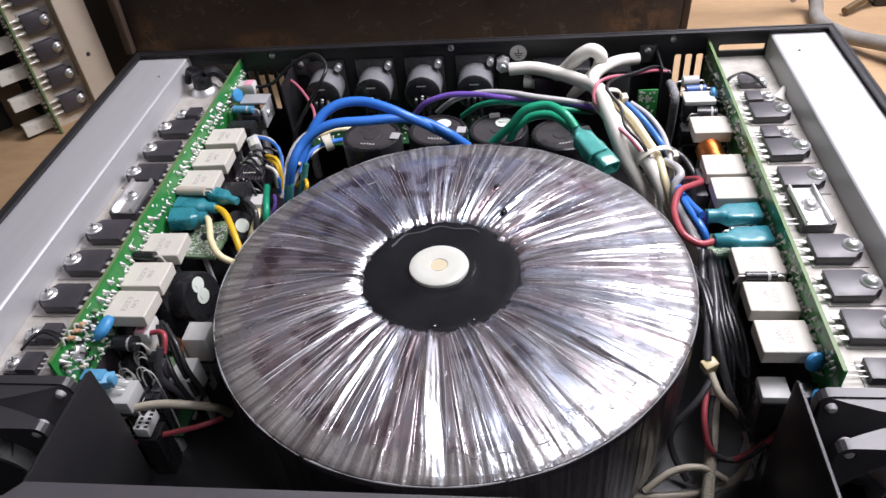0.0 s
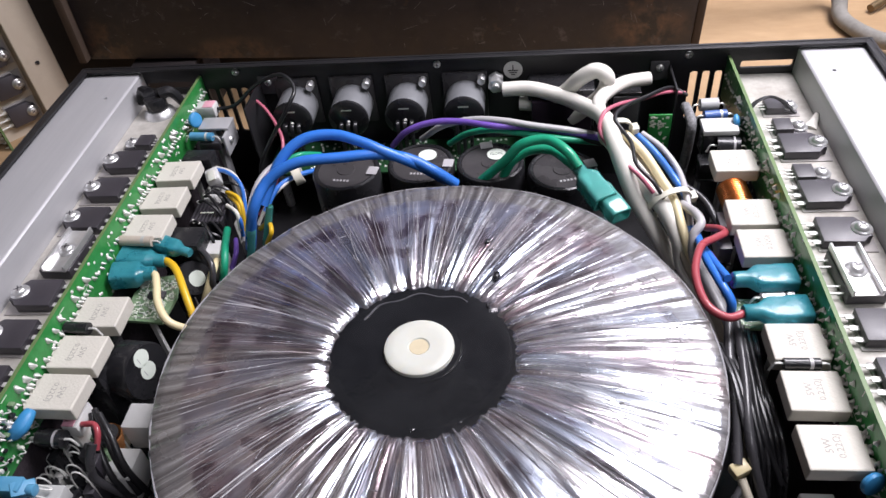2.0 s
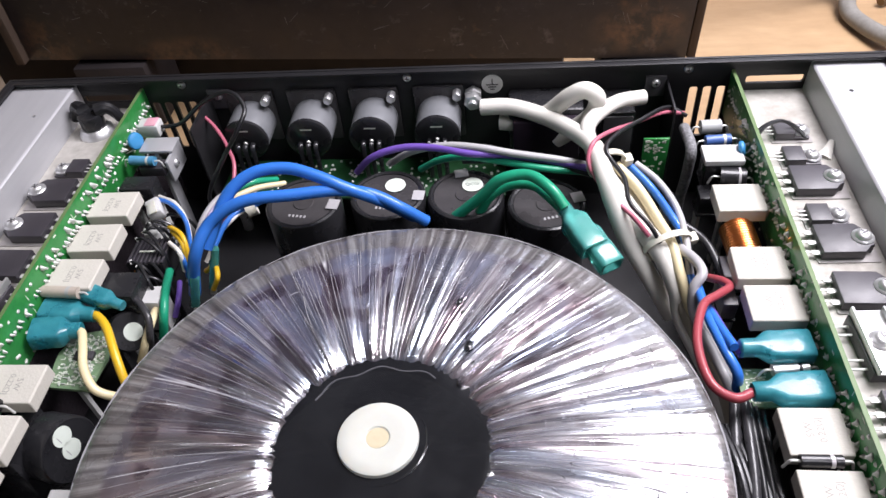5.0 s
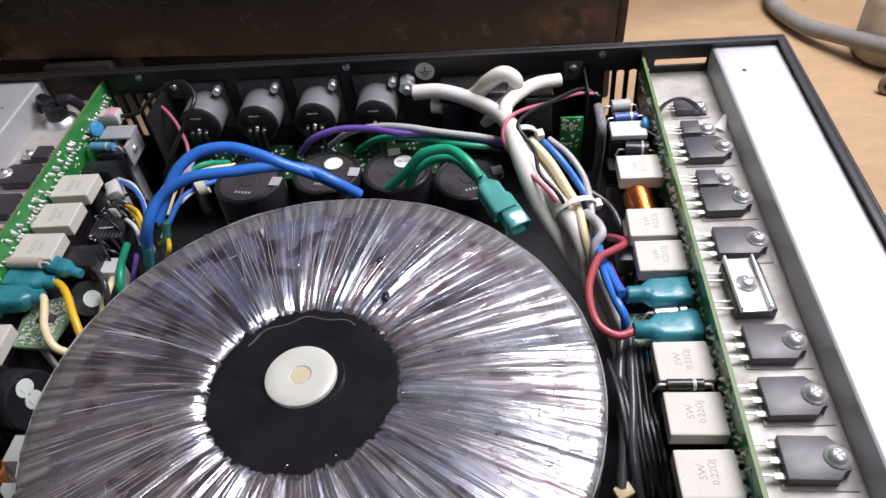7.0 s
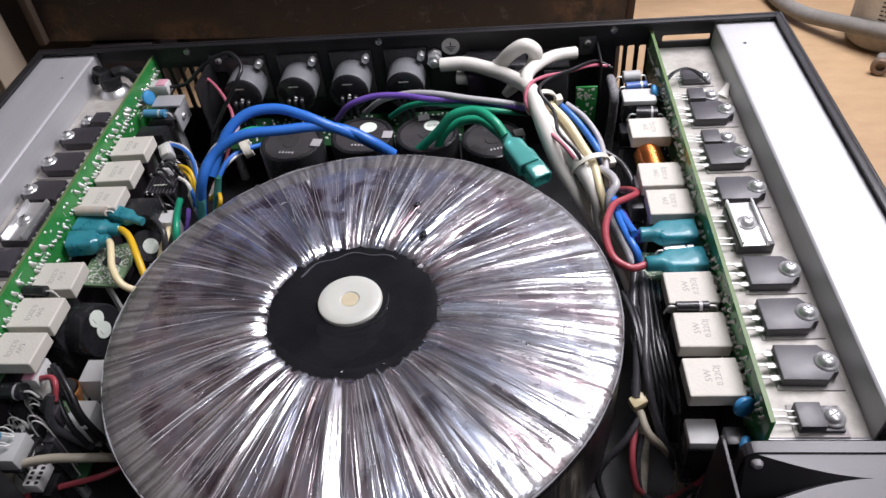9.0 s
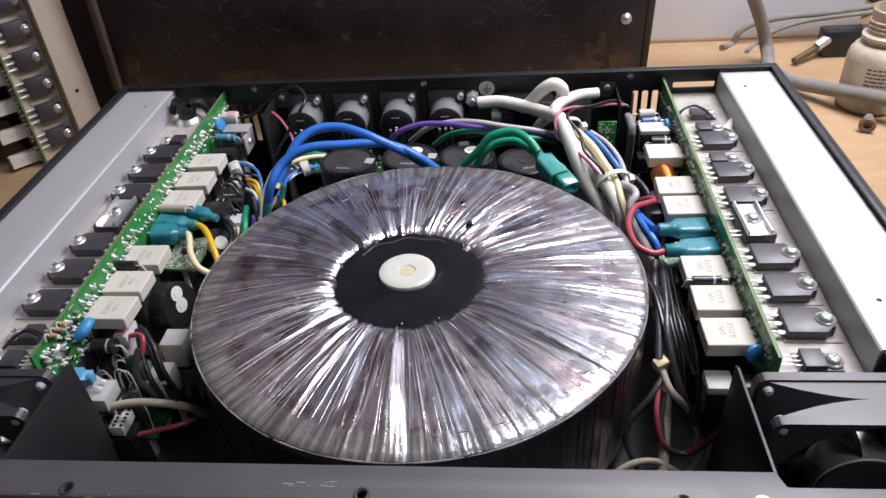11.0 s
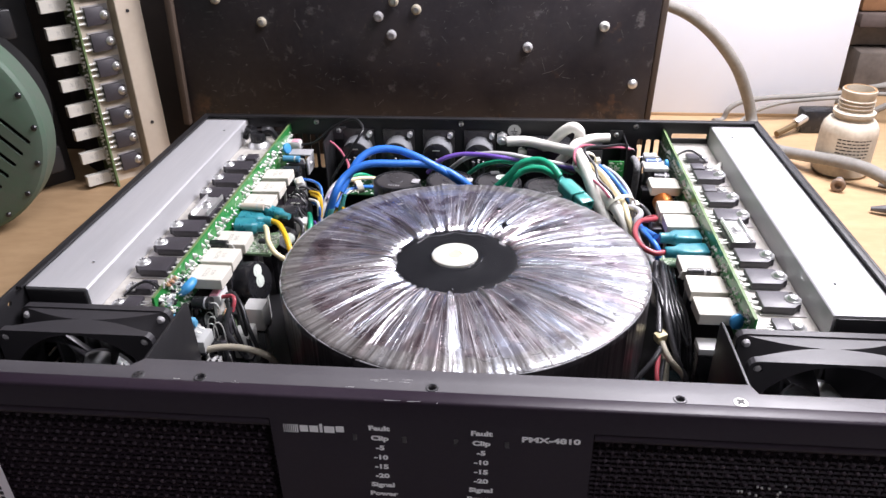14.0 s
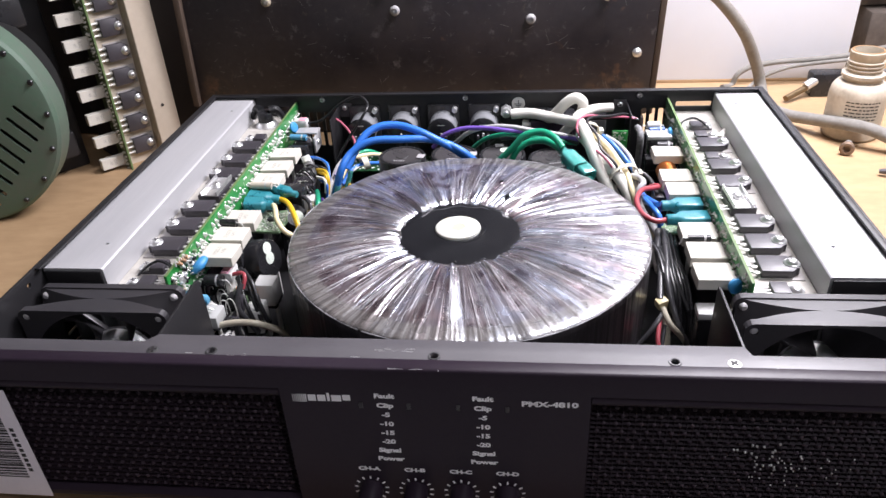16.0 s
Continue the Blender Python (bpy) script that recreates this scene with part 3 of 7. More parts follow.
# ---- toroidal transformer ----
def film_material():
    m = bpy.data.materials.new("clear_film_over_windings")
    m.use_nodes = True
    nt = m.node_tree
    n, l = nt.nodes, nt.links
    b = n["Principled BSDF"]
    uv = n.new("ShaderNodeUVMap")
    co = n.new("ShaderNodeTexCoord")

    def noise_uv(sx, sy, detail=3.0, rough=0.55, w=0.0):
        mp = n.new("ShaderNodeMapping")
        mp.inputs["Scale"].default_value = (sx, sy, 1)
        mp.inputs["Location"].default_value = (w, w, 0)
        l.new(uv.outputs["UV"], mp.inputs["Vector"])
        t = n.new("ShaderNodeTexNoise")
        t.inputs["Scale"].default_value, t.inputs["Detail"].default_value, t.inputs["Roughness"].default_value = 1.0, detail, rough
        l.new(mp.outputs["Vector"], t.inputs["Vector"])
        return t.outputs["Fac"]

    def ramp(src, stops):
        r = n.new("ShaderNodeValToRGB")
        while len(r.color_ramp.elements) < len(stops):
            r.color_ramp.elements.new(0.5)
        for e, (p, c) in zip(r.color_ramp.elements, stops):
            e.position, e.color = p, (*c, 1)
        l.new(src, r.inputs["Fac"])
        return r.outputs["Color"]

    def mixed(f, a, c, blend="MIX"):
        x = n.new("ShaderNodeMix")
        x.data_type, x.blend_type = "RGBA", blend
        for s, v in (("A", a), ("B", c)):
            if isinstance(v, tuple):
                x.inputs[s].default_value = (*v, 1)
            else:
                l.new(v, x.inputs[s])
        if isinstance(f, float):
            x.inputs["Factor"].default_value = f
        else:
            l.new(f, x.inputs["Factor"])
        return x.outputs["Result"]

    def math_node(op, a, c, clamp=False):
        x = n.new("ShaderNodeMath")
        x.operation, x.use_clamp = op, clamp
        for k, v in enumerate((a, c)):
            if isinstance(v, (int, float)):
                x.inputs[k].default_value = v
            else:
                l.new(v, x.inputs[k])
        return x.outputs[0]

    def crease(src, width):
        """1 along the thin lines where the noise crosses its middle, 0 elsewhere."""
        d = math_node("ABSOLUTE", math_node("SUBTRACT", src, 0.5), 0.0)
        return math_node("SUBTRACT", 1.0, math_node("DIVIDE", d, width), True)

    blot = n.new("ShaderNodeTexNoise")
    blot.inputs["Scale"].default_value, blot.inputs["Detail"].default_value, blot.inputs["Distortion"].default_value = 62.0, 1.5, 0.3
    l.new(co.outputs["Object"], blot.inputs["Vector"])
    windings = ramp(blot.outputs["Fac"], [(0.34, (0.175, 0.185, 0.22)), (0.46, (0.20, 0.195, 0.212)), (0.565, (0.215, 0.188, 0.195)), (0.60, (0.088, 0.066, 0.080)), (0.74, (0.06, 0.044, 0.056))])
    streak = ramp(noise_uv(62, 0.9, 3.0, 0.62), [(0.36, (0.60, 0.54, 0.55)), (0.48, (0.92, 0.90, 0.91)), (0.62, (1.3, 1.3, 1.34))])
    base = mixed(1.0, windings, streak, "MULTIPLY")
    # tint by sector: reflections and the fall of light put into the colour
    turn = n.new("ShaderNodeSeparateXYZ")
    l.new(uv.outputs["UV"], turn.inputs[0])
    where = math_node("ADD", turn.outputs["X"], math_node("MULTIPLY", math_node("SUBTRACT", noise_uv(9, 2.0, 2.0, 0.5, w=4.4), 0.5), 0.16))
    sector_light = ramp(where, [(0.0, (0.84, 0.88, 0.98)), (0.12, (0.98, 0.90, 0.96)), (0.22, (0.84, 0.88, 1.0)), (0.33, (0.60, 0.68, 0.94)), (0.42, (0.52, 0.53, 0.69)),
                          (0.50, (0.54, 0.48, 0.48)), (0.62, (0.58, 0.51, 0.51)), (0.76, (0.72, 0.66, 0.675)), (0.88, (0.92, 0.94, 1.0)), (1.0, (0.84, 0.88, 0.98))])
    base = mixed(1.0, base, sector_light, "MULTIPLY")
    patch = ramp(noise_uv(30, 5.0, 1.5, 0.6, w=11.0), [(0.56, (1, 1, 1)), (0.62, (0.6, 0.5, 0.54)), (0.74, (0.5, 0.4, 0.44))])
    base = mixed(1.0, base, patch, "MULTIPLY")
    sep = n.new("ShaderNodeSeparateXYZ")
    l.new(uv.outputs["UV"], sep.inputs[0])

    def ease(src, a, c, lo=0.0, hi=1.0):
        x = n.new("ShaderNodeMapRange")
        x.inputs["From Min"].default_value, x.inputs["From Max"].default_value = a, c
        x.inputs["To Min"].default_value, x.inputs["To Max"].default_value = lo, hi
        l.new(src, x.inputs["Value"])
        return x.outputs[0]

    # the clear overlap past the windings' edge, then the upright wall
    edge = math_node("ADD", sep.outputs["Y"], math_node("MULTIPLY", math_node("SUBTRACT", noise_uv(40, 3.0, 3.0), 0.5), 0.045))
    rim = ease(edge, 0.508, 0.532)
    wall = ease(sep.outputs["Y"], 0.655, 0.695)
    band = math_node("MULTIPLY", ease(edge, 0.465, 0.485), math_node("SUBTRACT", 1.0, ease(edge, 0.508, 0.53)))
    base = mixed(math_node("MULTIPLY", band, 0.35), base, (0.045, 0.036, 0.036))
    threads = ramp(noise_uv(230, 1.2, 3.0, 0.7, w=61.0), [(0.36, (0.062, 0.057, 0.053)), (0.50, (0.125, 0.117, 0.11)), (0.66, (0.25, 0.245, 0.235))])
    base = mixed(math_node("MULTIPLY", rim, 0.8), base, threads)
    # shade of the upright wall, put into a near-black colour
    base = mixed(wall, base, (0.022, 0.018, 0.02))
    # glints of the tight creases, painted as thin near-white lines
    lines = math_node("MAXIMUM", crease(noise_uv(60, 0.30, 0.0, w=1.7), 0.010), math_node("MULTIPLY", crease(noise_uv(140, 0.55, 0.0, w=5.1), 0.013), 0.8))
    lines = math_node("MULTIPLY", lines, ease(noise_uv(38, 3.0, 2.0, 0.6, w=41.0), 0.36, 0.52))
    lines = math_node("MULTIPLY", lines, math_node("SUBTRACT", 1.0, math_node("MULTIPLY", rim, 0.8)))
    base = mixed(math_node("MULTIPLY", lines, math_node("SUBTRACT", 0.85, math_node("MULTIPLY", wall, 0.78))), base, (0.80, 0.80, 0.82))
    warp = n.new("ShaderNodeMapping")
    warp.inputs["Scale"].default_value = (105, 4, 1)
    l.new(uv.outputs["UV"], warp.inputs["Vector"])
    shift = n.new("ShaderNodeTexNoise")
    shift.inputs["Scale"].default_value, shift.inputs["Detail"].default_value = 0.6, 2.0
    l.new(warp.outputs["Vector"], shift.inputs["Vector"])
    moved = n.new("ShaderNodeVectorMath")
    moved.operation = "MULTIPLY_ADD"
    l.new(shift.outputs["Color"], moved.inputs[0])
    moved.inputs[1].default_value = (1.6, 1.6, 0)
    l.new(warp.outputs["Vector"], moved.inputs[2])
    cell = n.new("ShaderNodeTexVoronoi")
    cell.feature, cell.inputs["Scale"].default_value = "DISTANCE_TO_EDGE", 1.0
    l.new(moved.outputs[0], cell.inputs["Vector"])
    crinkle = cell.outputs["Distance"]
    # fine crosswise ripples where the film is drawn over the outer edge
    ripple = math_node("MULTIPLY", noise_uv(140, 34.0, 3.0, 0.65, w=51.0), ease(edge, 0.42, 0.56))
    l.new(base, b.inputs["Base Color"])
    b.inputs["Roughness"].default_value = 0.3
    b.inputs["Coat Weight"].default_value, b.inputs["Coat Roughness"].default_value = 0.5, 0.06
    # silvery sheen of the many film layers, patchy from pleat to pleat
    sheen = n.new("ShaderNodeBsdfPrincipled")
    sheen.inputs["Metallic"].default_value = 1.0
    l.new(ramp(noise_uv(38, 1.2, 3.0, 0.6, w=21.0), [(0.34, (0.86, 0.64, 0.68)), (0.43, (0.84, 0.78, 0.80)), (0.50, (0.84, 0.85, 0.87)), (0.57, (0.76, 0.84, 0.94)), (0.66, (0.66, 0.76, 0.95))]), sheen.inputs["Base Color"])
    spread = n.new("ShaderNodeMath")
    spread.operation = "ADD"
    gloss_in = spread.inputs[0]
    l.new(ease(sep.outputs["Y"], 0.26, 0.52, 0.0, 0.05), spread.inputs[1])
    l.new(spread.outputs[0], sheen.inputs["Roughness"])
    l.new(ease(noise_uv(50, 7, 3.0, w=3.1), 0.35, 0.65, 0.13, 0.28), gloss_in)
    share_of = ease(noise_uv(60, 0.6, 2.5, 0.55, w=31.0), 0.38, 0.62, 0.24, 0.64)
    share_of = math_node("ADD", share_of, ease(sep.outputs["Y"], 0.10, 0.34, 0.16, 0.0), True)
    # extra sheen at right and rear right: the lamp's brightness put into the film
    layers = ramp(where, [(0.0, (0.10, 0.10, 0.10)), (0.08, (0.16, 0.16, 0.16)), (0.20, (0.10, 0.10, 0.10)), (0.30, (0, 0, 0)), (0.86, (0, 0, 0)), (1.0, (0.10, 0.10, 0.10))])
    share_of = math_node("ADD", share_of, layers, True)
    share_of = math_node("MULTIPLY", share_of, ease(sep.outputs["Y"], 0.30, 0.50, 1.0, 0.68))
    share_of = math_node("MULTIPLY", share_of, math_node("SUBTRACT", 1.0, math_node("MULTIPLY", math_node("MAXIMUM", rim, math_node("MULTIPLY", band, 0.8)), 0.55)))
    share_of = math_node("MULTIPLY", share_of, math_node("SUBTRACT", 1.0, math_node("MULTIPLY", wall, 0.85)))
    fold, pleat, fine = noise_uv(44, 0.55, 2.0, 0.5), noise_uv(72, 0.6, 2.0, 0.5, w=15.0), noise_uv(260, 2.0, 2.0, 0.6, w=7.3)
    normal = None
    for height, strength, dist in ((fold, 1.0, 0.0019), (pleat, 1.0, 0.0011), (crinkle, 0.8, 0.0005), (ripple, 0.6, 0.0003), (fine, 0.5, 0.00012), (lines, 0.5, 0.0002)):
        bp = n.new("ShaderNodeBump")
        bp.inputs["Strength"].default_value, bp.inputs["Distance"].default_value = strength, dist
        l.new(height, bp.inputs["Height"])
        if normal:
            l.new(normal, bp.inputs["Normal"])
        normal = bp.outputs["Normal"]
    l.new(normal, b.inputs["Normal"])
    l.new(normal, b.inputs["Coat Normal"])
    l.new(normal, sheen.inputs["Normal"])
    both = n.new("ShaderNodeMixShader")
    l.new(share_of, both.inputs["Fac"])
    l.new(b.outputs["BSDF"], both.inputs[1])
    l.new(sheen.outputs["BSDF"], both.inputs[2])
    l.new(both.outputs["Shader"], n["Material Output"].inputs["Surface"])
    return m


FILM = film_material()
CREASE = mat("film_crease", (0.40, 0.40, 0.42), 0.26, metal=0.3, second=(0.24, 0.22, 0.235), scale=300, coat=0.4)
TC = Vector((0.0066, 0.1175, 0))       # middle of the outer edge
HC = Vector((0.0018, 0.1202, 0))       # middle of the hole, a little off
PLUG = (0.0006, 0.1236)


def toroid_mesh():
    """The wrapped ring: a swept profile with radial pleats in the film."""
    prof = [(0.0342, 0.1142), (0.0350, 0.1160), (0.0372, 0.1171), (0.041, 0.1181), (0.046, 0.1188), (0.052, 0.1193), (0.058, 0.1196), (0.064, 0.1197),
            (0.070, 0.1197), (0.076, 0.1196), (0.082, 0.1193), (0.087, 0.1190), (0.0915, 0.1187), (0.0955, 0.1184), (0.0992, 0.1181), (0.1022, 0.1176),
            (0.1032, 0.1165), (0.1032, 0.1125), (0.1031, 0.100), (0.1031, 0.085), (0.1027, 0.070), (0.1015, 0.055), (0.098, 0.0465), (0.092, 0.0445)]
    seg = 1080
    g = np.random.default_rng(11)
    # pleats: sums of uneven ridges round the ring, one set for the hole's edge and one further out
    ang = np.arange(seg) / seg * 2 * np.pi

    def ridges(count, width, power):
        out = np.zeros(seg)
        for _ in range(count):
            c, w, h = g.uniform(0, 2 * np.pi), width * g.uniform(0.5, 1.8), g.uniform(0.2, 1.0) ** power
            d = (ang - c + np.pi) % (2 * np.pi) - np.pi
            out += h * np.exp(-(d / w) ** 2) * g.choice([-0.6, 1.0])
        return out

    inner, mid, outer = ridges(95, 0.022, 1), ridges(80, 0.026, 1.5), ridges(230, 0.008, 2)
    edge = ridges(70, 0.02, 1)
    verts, uvs = [], []
    for i, (r, z) in enumerate(prof):
        v = i / (len(prof) - 1)
        wi = math.exp(-((r - 0.038) / 0.016) ** 2)
        wm = math.exp(-((r - 0.068) / 0.024) ** 2)
        wo = math.exp(-((r - 0.096) / 0.014) ** 2)
        if i > 17:
            wi = wm = 0
            wo = 0.35
        dz = 0.0014 * wi * inner + 0.0010 * wm * mid + 0.00045 * wo * outer
        rr = r + (0.0012 * edge * max(0, 1 - abs(r - 0.0352) / 0.006) if i < 6 else 0) + (0.0004 * outer if i > 14 else 0)
        share = min(1.0, max(0.0, (r - 0.036) / 0.060))
        cx, cy = HC.x + (TC.x - HC.x) * share, HC.y + (TC.y - HC.y) * share
        verts.append(np.stack([cx + rr * np.cos(ang), cy + rr * np.sin(ang), z + (dz if i < 18 else 0 * ang)], 1))
        uvs.append(v)
    verts = np.concatenate(verts)
    faces = [(i * seg + k, i * seg + (k + 1) % seg, (i + 1) * seg + (k + 1) % seg, (i + 1) * seg + k) for i in range(len(prof) - 1) for k in range(seg)]
    me = bpy.data.meshes.new("winding")
    me.from_pydata(verts.tolist(), [], [f[::-1] for f in faces])
    layer = me.uv_layers.new(name="UVMap")
    idx = np.zeros(len(me.loops), dtype=np.int32)
    me.loops.foreach_get("vertex_index", idx)
    u = (idx % seg) / seg
    v = np.array(uvs)[idx // seg]
    # close the seam, so that the last face of each ring runs on to 1
    poly = np.repeat(np.arange(len(faces)), 4)
    last = (poly % seg) == seg - 1
    u = np.where(last & (u < 0.5), u + 1.0, u)
    layer.data.foreach_set("uv", np.stack([u, v], 1).astype(np.float32).ravel())
    me.polygons.foreach_set("use_smooth", np.ones(len(faces), dtype=bool))
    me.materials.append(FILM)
    # sharp creases drawn out from the hole towards the rim, each a thin ridge of film
    grid = verts.reshape(len(prof), seg, 3)
    cv, cf = [], []
    for _ in range(200):
        a, drift = g.uniform(0, seg), g.normal(0, 5.0)
        i0, i1 = int(g.integers(1, 8)), int(g.integers(9, 15))
        w, lift = g.uniform(0.00008, 0.00019), g.uniform(0.00015, 0.0003)
        rows = np.arange(i0, i1 + 0.01, 0.34)
        first = len(cv)
        for n_row, row in enumerate(rows):
            t = n_row / (len(rows) - 1)
            lo, fr = min(int(row), len(prof) - 2), row - min(int(row), len(prof) - 2)
            spot = a + drift * t * t + 1.2 * math.sin(2.5 * t + a)
            k, part_k = int(math.floor(spot)) % seg, spot - math.floor(spot)
            ring = grid[lo] * (1 - fr) + grid[lo + 1] * fr
            p = ring[k] * (1 - part_k) + ring[(k + 1) % seg] * part_k
            th = 2 * math.pi * spot / seg
            side = np.array([-math.sin(th), math.cos(th), 0.0]) * w * (0.15 + math.sin(math.pi * t))
            up = np.array([0.3 * math.cos(th), 0.3 * math.sin(th), 1.0]) * lift * math.sin(math.pi * min(1.0, 0.12 + t * 0.88))
            cv.extend([(p - side).tolist(), (p + up).tolist(), (p + side).tolist()])
            if n_row:
                q = first + 3 * n_row
                cf.extend([(q - 3, q, q + 1, q - 2), (q - 2, q + 1, q + 2, q - 1)])
    # short pale crosswise crumples standing in for glints, most at the front and right
    for _ in range(120):
        u = (g.normal(0.93, 0.14) % 1.0) * seg
        row = g.uniform(5.0, 13.0)
        bend, span, w = g.uniform(-0.9, 0.9), g.uniform(3, 13), g.uniform(0.00010, 0.0002)
        first = len(cv)
        for j in range(9):
            t = j / 8
            r_row = row + bend * math.sin(math.pi * t)
            lo, fr = int(r_row), r_row - int(r_row)
            k = int(u + span * (t - 0.5)) % seg
            p = grid[lo, k] * (1 - fr) + grid[lo + 1, k] * fr
            th = ang[k]
            out = np.array([math.cos(th), math.sin(th), 0.0]) * w * (0.2 + math.sin(math.pi * t))
            up = np.array([0, 0, 0.00022 * (0.3 + math.sin(math.pi * t))])
            cv.extend([(p - out).tolist(), (p + up).tolist(), (p + out).tolist()])
            if j:
                q = first + 3 * j
                cf.extend([(q - 3, q, q + 1, q - 2), (q - 2, q + 1, q + 2, q - 1)])
    ce = bpy.data.meshes.new("crease")
    ce.from_pydata(cv, [], cf)
    ce.materials.append(CREASE)
    return me, ce


trafo = thing("toroidal_transformer", "large toroidal transformer wrapped in shiny clear film", "transformer")
film_mesh, crease_mesh = toroid_mesh()
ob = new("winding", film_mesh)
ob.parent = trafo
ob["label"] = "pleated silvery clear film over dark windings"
ob = new("crease", crease_mesh)
ob.parent = trafo
ob["kind"], ob["label"] = "stuff", "fine pale creases in the film, glints put into their colour"
lip = [(TC.x + 0.1030 * math.cos(a), TC.y + 0.1030 * math.sin(a), 0.1170 + 0.0003 * math.sin(7 * a)) for a in [2 * math.pi * k / 90 for k in range(91)]]
part("film_edge", tube(lip, lambda t: 0.00030 + 0.00014 * math.sin(140 * t), 6, 3), CREASE, trafo, "pale folded edge of the clear film")
disc = lathe([(0, 0.1160), (0.0136, 0.1162), (0.0150, 0.1160), (0.0180, 0.1158), (0.030, 0.1158), (0.0365, 0.1160), (0.0385, 0.1154), (0.040, 0.108), (0, 0.108)], 72, m=pose(HC.x, HC.y, 0))
part("resin_fill", disc, RESIN, trafo, "glossy black potting in the centre")
ridge = [(HC.x + (0.0315 + 0.0009 * math.sin(a * 0.21)) * math.cos(radians(a)), HC.y + (0.0315 + 0.0009 * math.sin(a * 0.21)) * math.sin(radians(a)), 0.1159) for a in range(60, 150, 6)]
# paler than the resin: the ridge's reflection is painted into its colour
CREST_SHINE = mat("resin_crest_shine", (0.10, 0.10, 0.11), 0.2, second=(0.03, 0.03, 0.034), scale=200, coat=0.5)
part("resin_ripple", tube(ridge, 0.0004, 6, 3, flat=0.8), CREST_SHINE, trafo)
arc = [(PLUG[0] + 0.0160 * math.cos(radians(a)), PLUG[1] + 0.0160 * math.sin(radians(a)), 0.1160) for a in range(-110, 31, 10)]
part("resin_ripple", tube(arc, lambda t: 0.0001 + 0.00042 * math.sin(math.pi * t), 8, 3), RESIN, trafo)
plug = lathe([(0.0035, 0.1172), (0.0042, 0.1178), (0.0090, 0.1181), (0.0122, 0.1180), (0.0131, 0.1175), (0.0134, 0.1167), (0.0134, 0.1140), (0, 0.1140)], 56, m=pose(PLUG[0], PLUG[1], 0))
pl = part("centre_plug", plug, NYLON, trafo, "round white nylon plug")
part("filler", cyl(0.0037, 0.1122, 0.1175, 20, m=pose(PLUG[0], PLUG[1], 0)), BEIGE, pl, "beige filler in the hole")
for x, y, sz in ((0.0247, 0.1790, 0.0015), (0.0300, 0.1545, 0.0030), (0.0289, 0.1590, 0.0020), (0.0335, 0.1480, 0.0018), (0.0262, 0.1740, 0.0008), (0.0725, 0.0980, 0.0007), (0.0020, 0.0885, 0.0009), (-0.0140, 0.1590, 0.0007), (-0.0310, 0.1370, 0.0008), (-0.0335, 0.1190, 0.0007), (0.0180, 0.0920, 0.0007)):
    bits = lathe([(0, sz), (sz * 0.8, sz * 0.6), (sz * 1.1, 0), (sz * 0.6, -sz * 0.5), (0, -sz * 0.5)], 9)
    bits.transform(pose(x, y, 0.1196 if (x - HC.x) ** 2 + (y - HC.y) ** 2 > 0.0021 else 0.1158, 10, 20, 40 * sz * 1000) @ Matrix.Diagonal((1.4, 0.8, 0.8, 1)))
    part("resin_speck", bits, RESIN, trafo)


# ---- heat sinks, boards and power devices ----
def big_transistor_parts():
    """A wide flat power package lying along -x, with a notched outer end, on an insulating pad."""
    body = prism([(-0.0098, -0.0078), (0.0058, -0.0078), (0.0085, -0.0045), (0.0100, -0.0045), (0.0100, 0.0045), (0.0085, 0.0045), (0.0058, 0.0078), (-0.0098, 0.0078)], 0.0007, 0.0052, "z", 0.0004)
    pad = prism([(-0.0110, -0.0090), (0.0122, -0.0090), (0.0122, 0.0090), (-0.0110, 0.0090)], 0.0, 0.0006, "z", 0.0001)
    return body, pad


def small_transistor_parts():
    body = prism([(-0.0075, -0.0050), (0.0010, -0.0050), (0.0010, 0.0050), (-0.0075, 0.0050)], 0.0006, 0.0046, "z", 0.0003)
    box((0.0008, -0.0050, 0.0006), (0.0075, 0.0050, 0.0020), 0.0002, bm=body)
    pad = prism([(-0.009, -0.0065), (0.009, -0.0065), (0.009, 0.0065), (-0.009, 0.0065)], 0.0, 0.0005, "z", 0.0001)
    return body, pad


def make_transistor(big):
    t = thing("power_transistor" if big else "driver_transistor",
              "flat black power transistor screwed to the heat sink" if big else "small black transistor screwed to the heat sink", "transistor",
              "transistors on the heat sinks")
    body, pad = big_transistor_parts() if big else small_transistor_parts()
    part("body", body, EPOXY_PKG, t)
    part("insulating_pad", pad, MICA, t, "greasy grey pad")
    step, x1 = (0.00545, -0.0096) if big else (0.00254, -0.0074)
    for k in (-1, 0, 1):
        leg = tube([(x1, k * step, 0.0026), (x1 - 0.003, k * step, 0.0026), (x1 - 0.005, k * step, 0.0032), (-0.0205, k * step, 0.0034)], 0.00062 if big else 0.0004, 6, 4, flat=0.6)
        if big:
            box((x1 - 0.0035, k * step - 0.0011, 0.0022), (x1, k * step + 0.0011, 0.0029), 0.0001, bm=leg)
        part("leg", leg, TIN, t)
    screw(pose(0.0068 if big else 0.0045, 0, 0.0054 if big else 0.0026, 0, 0, 30), t)
    return t


HS_TOP, HS_BASE = 0.125, 0.1092


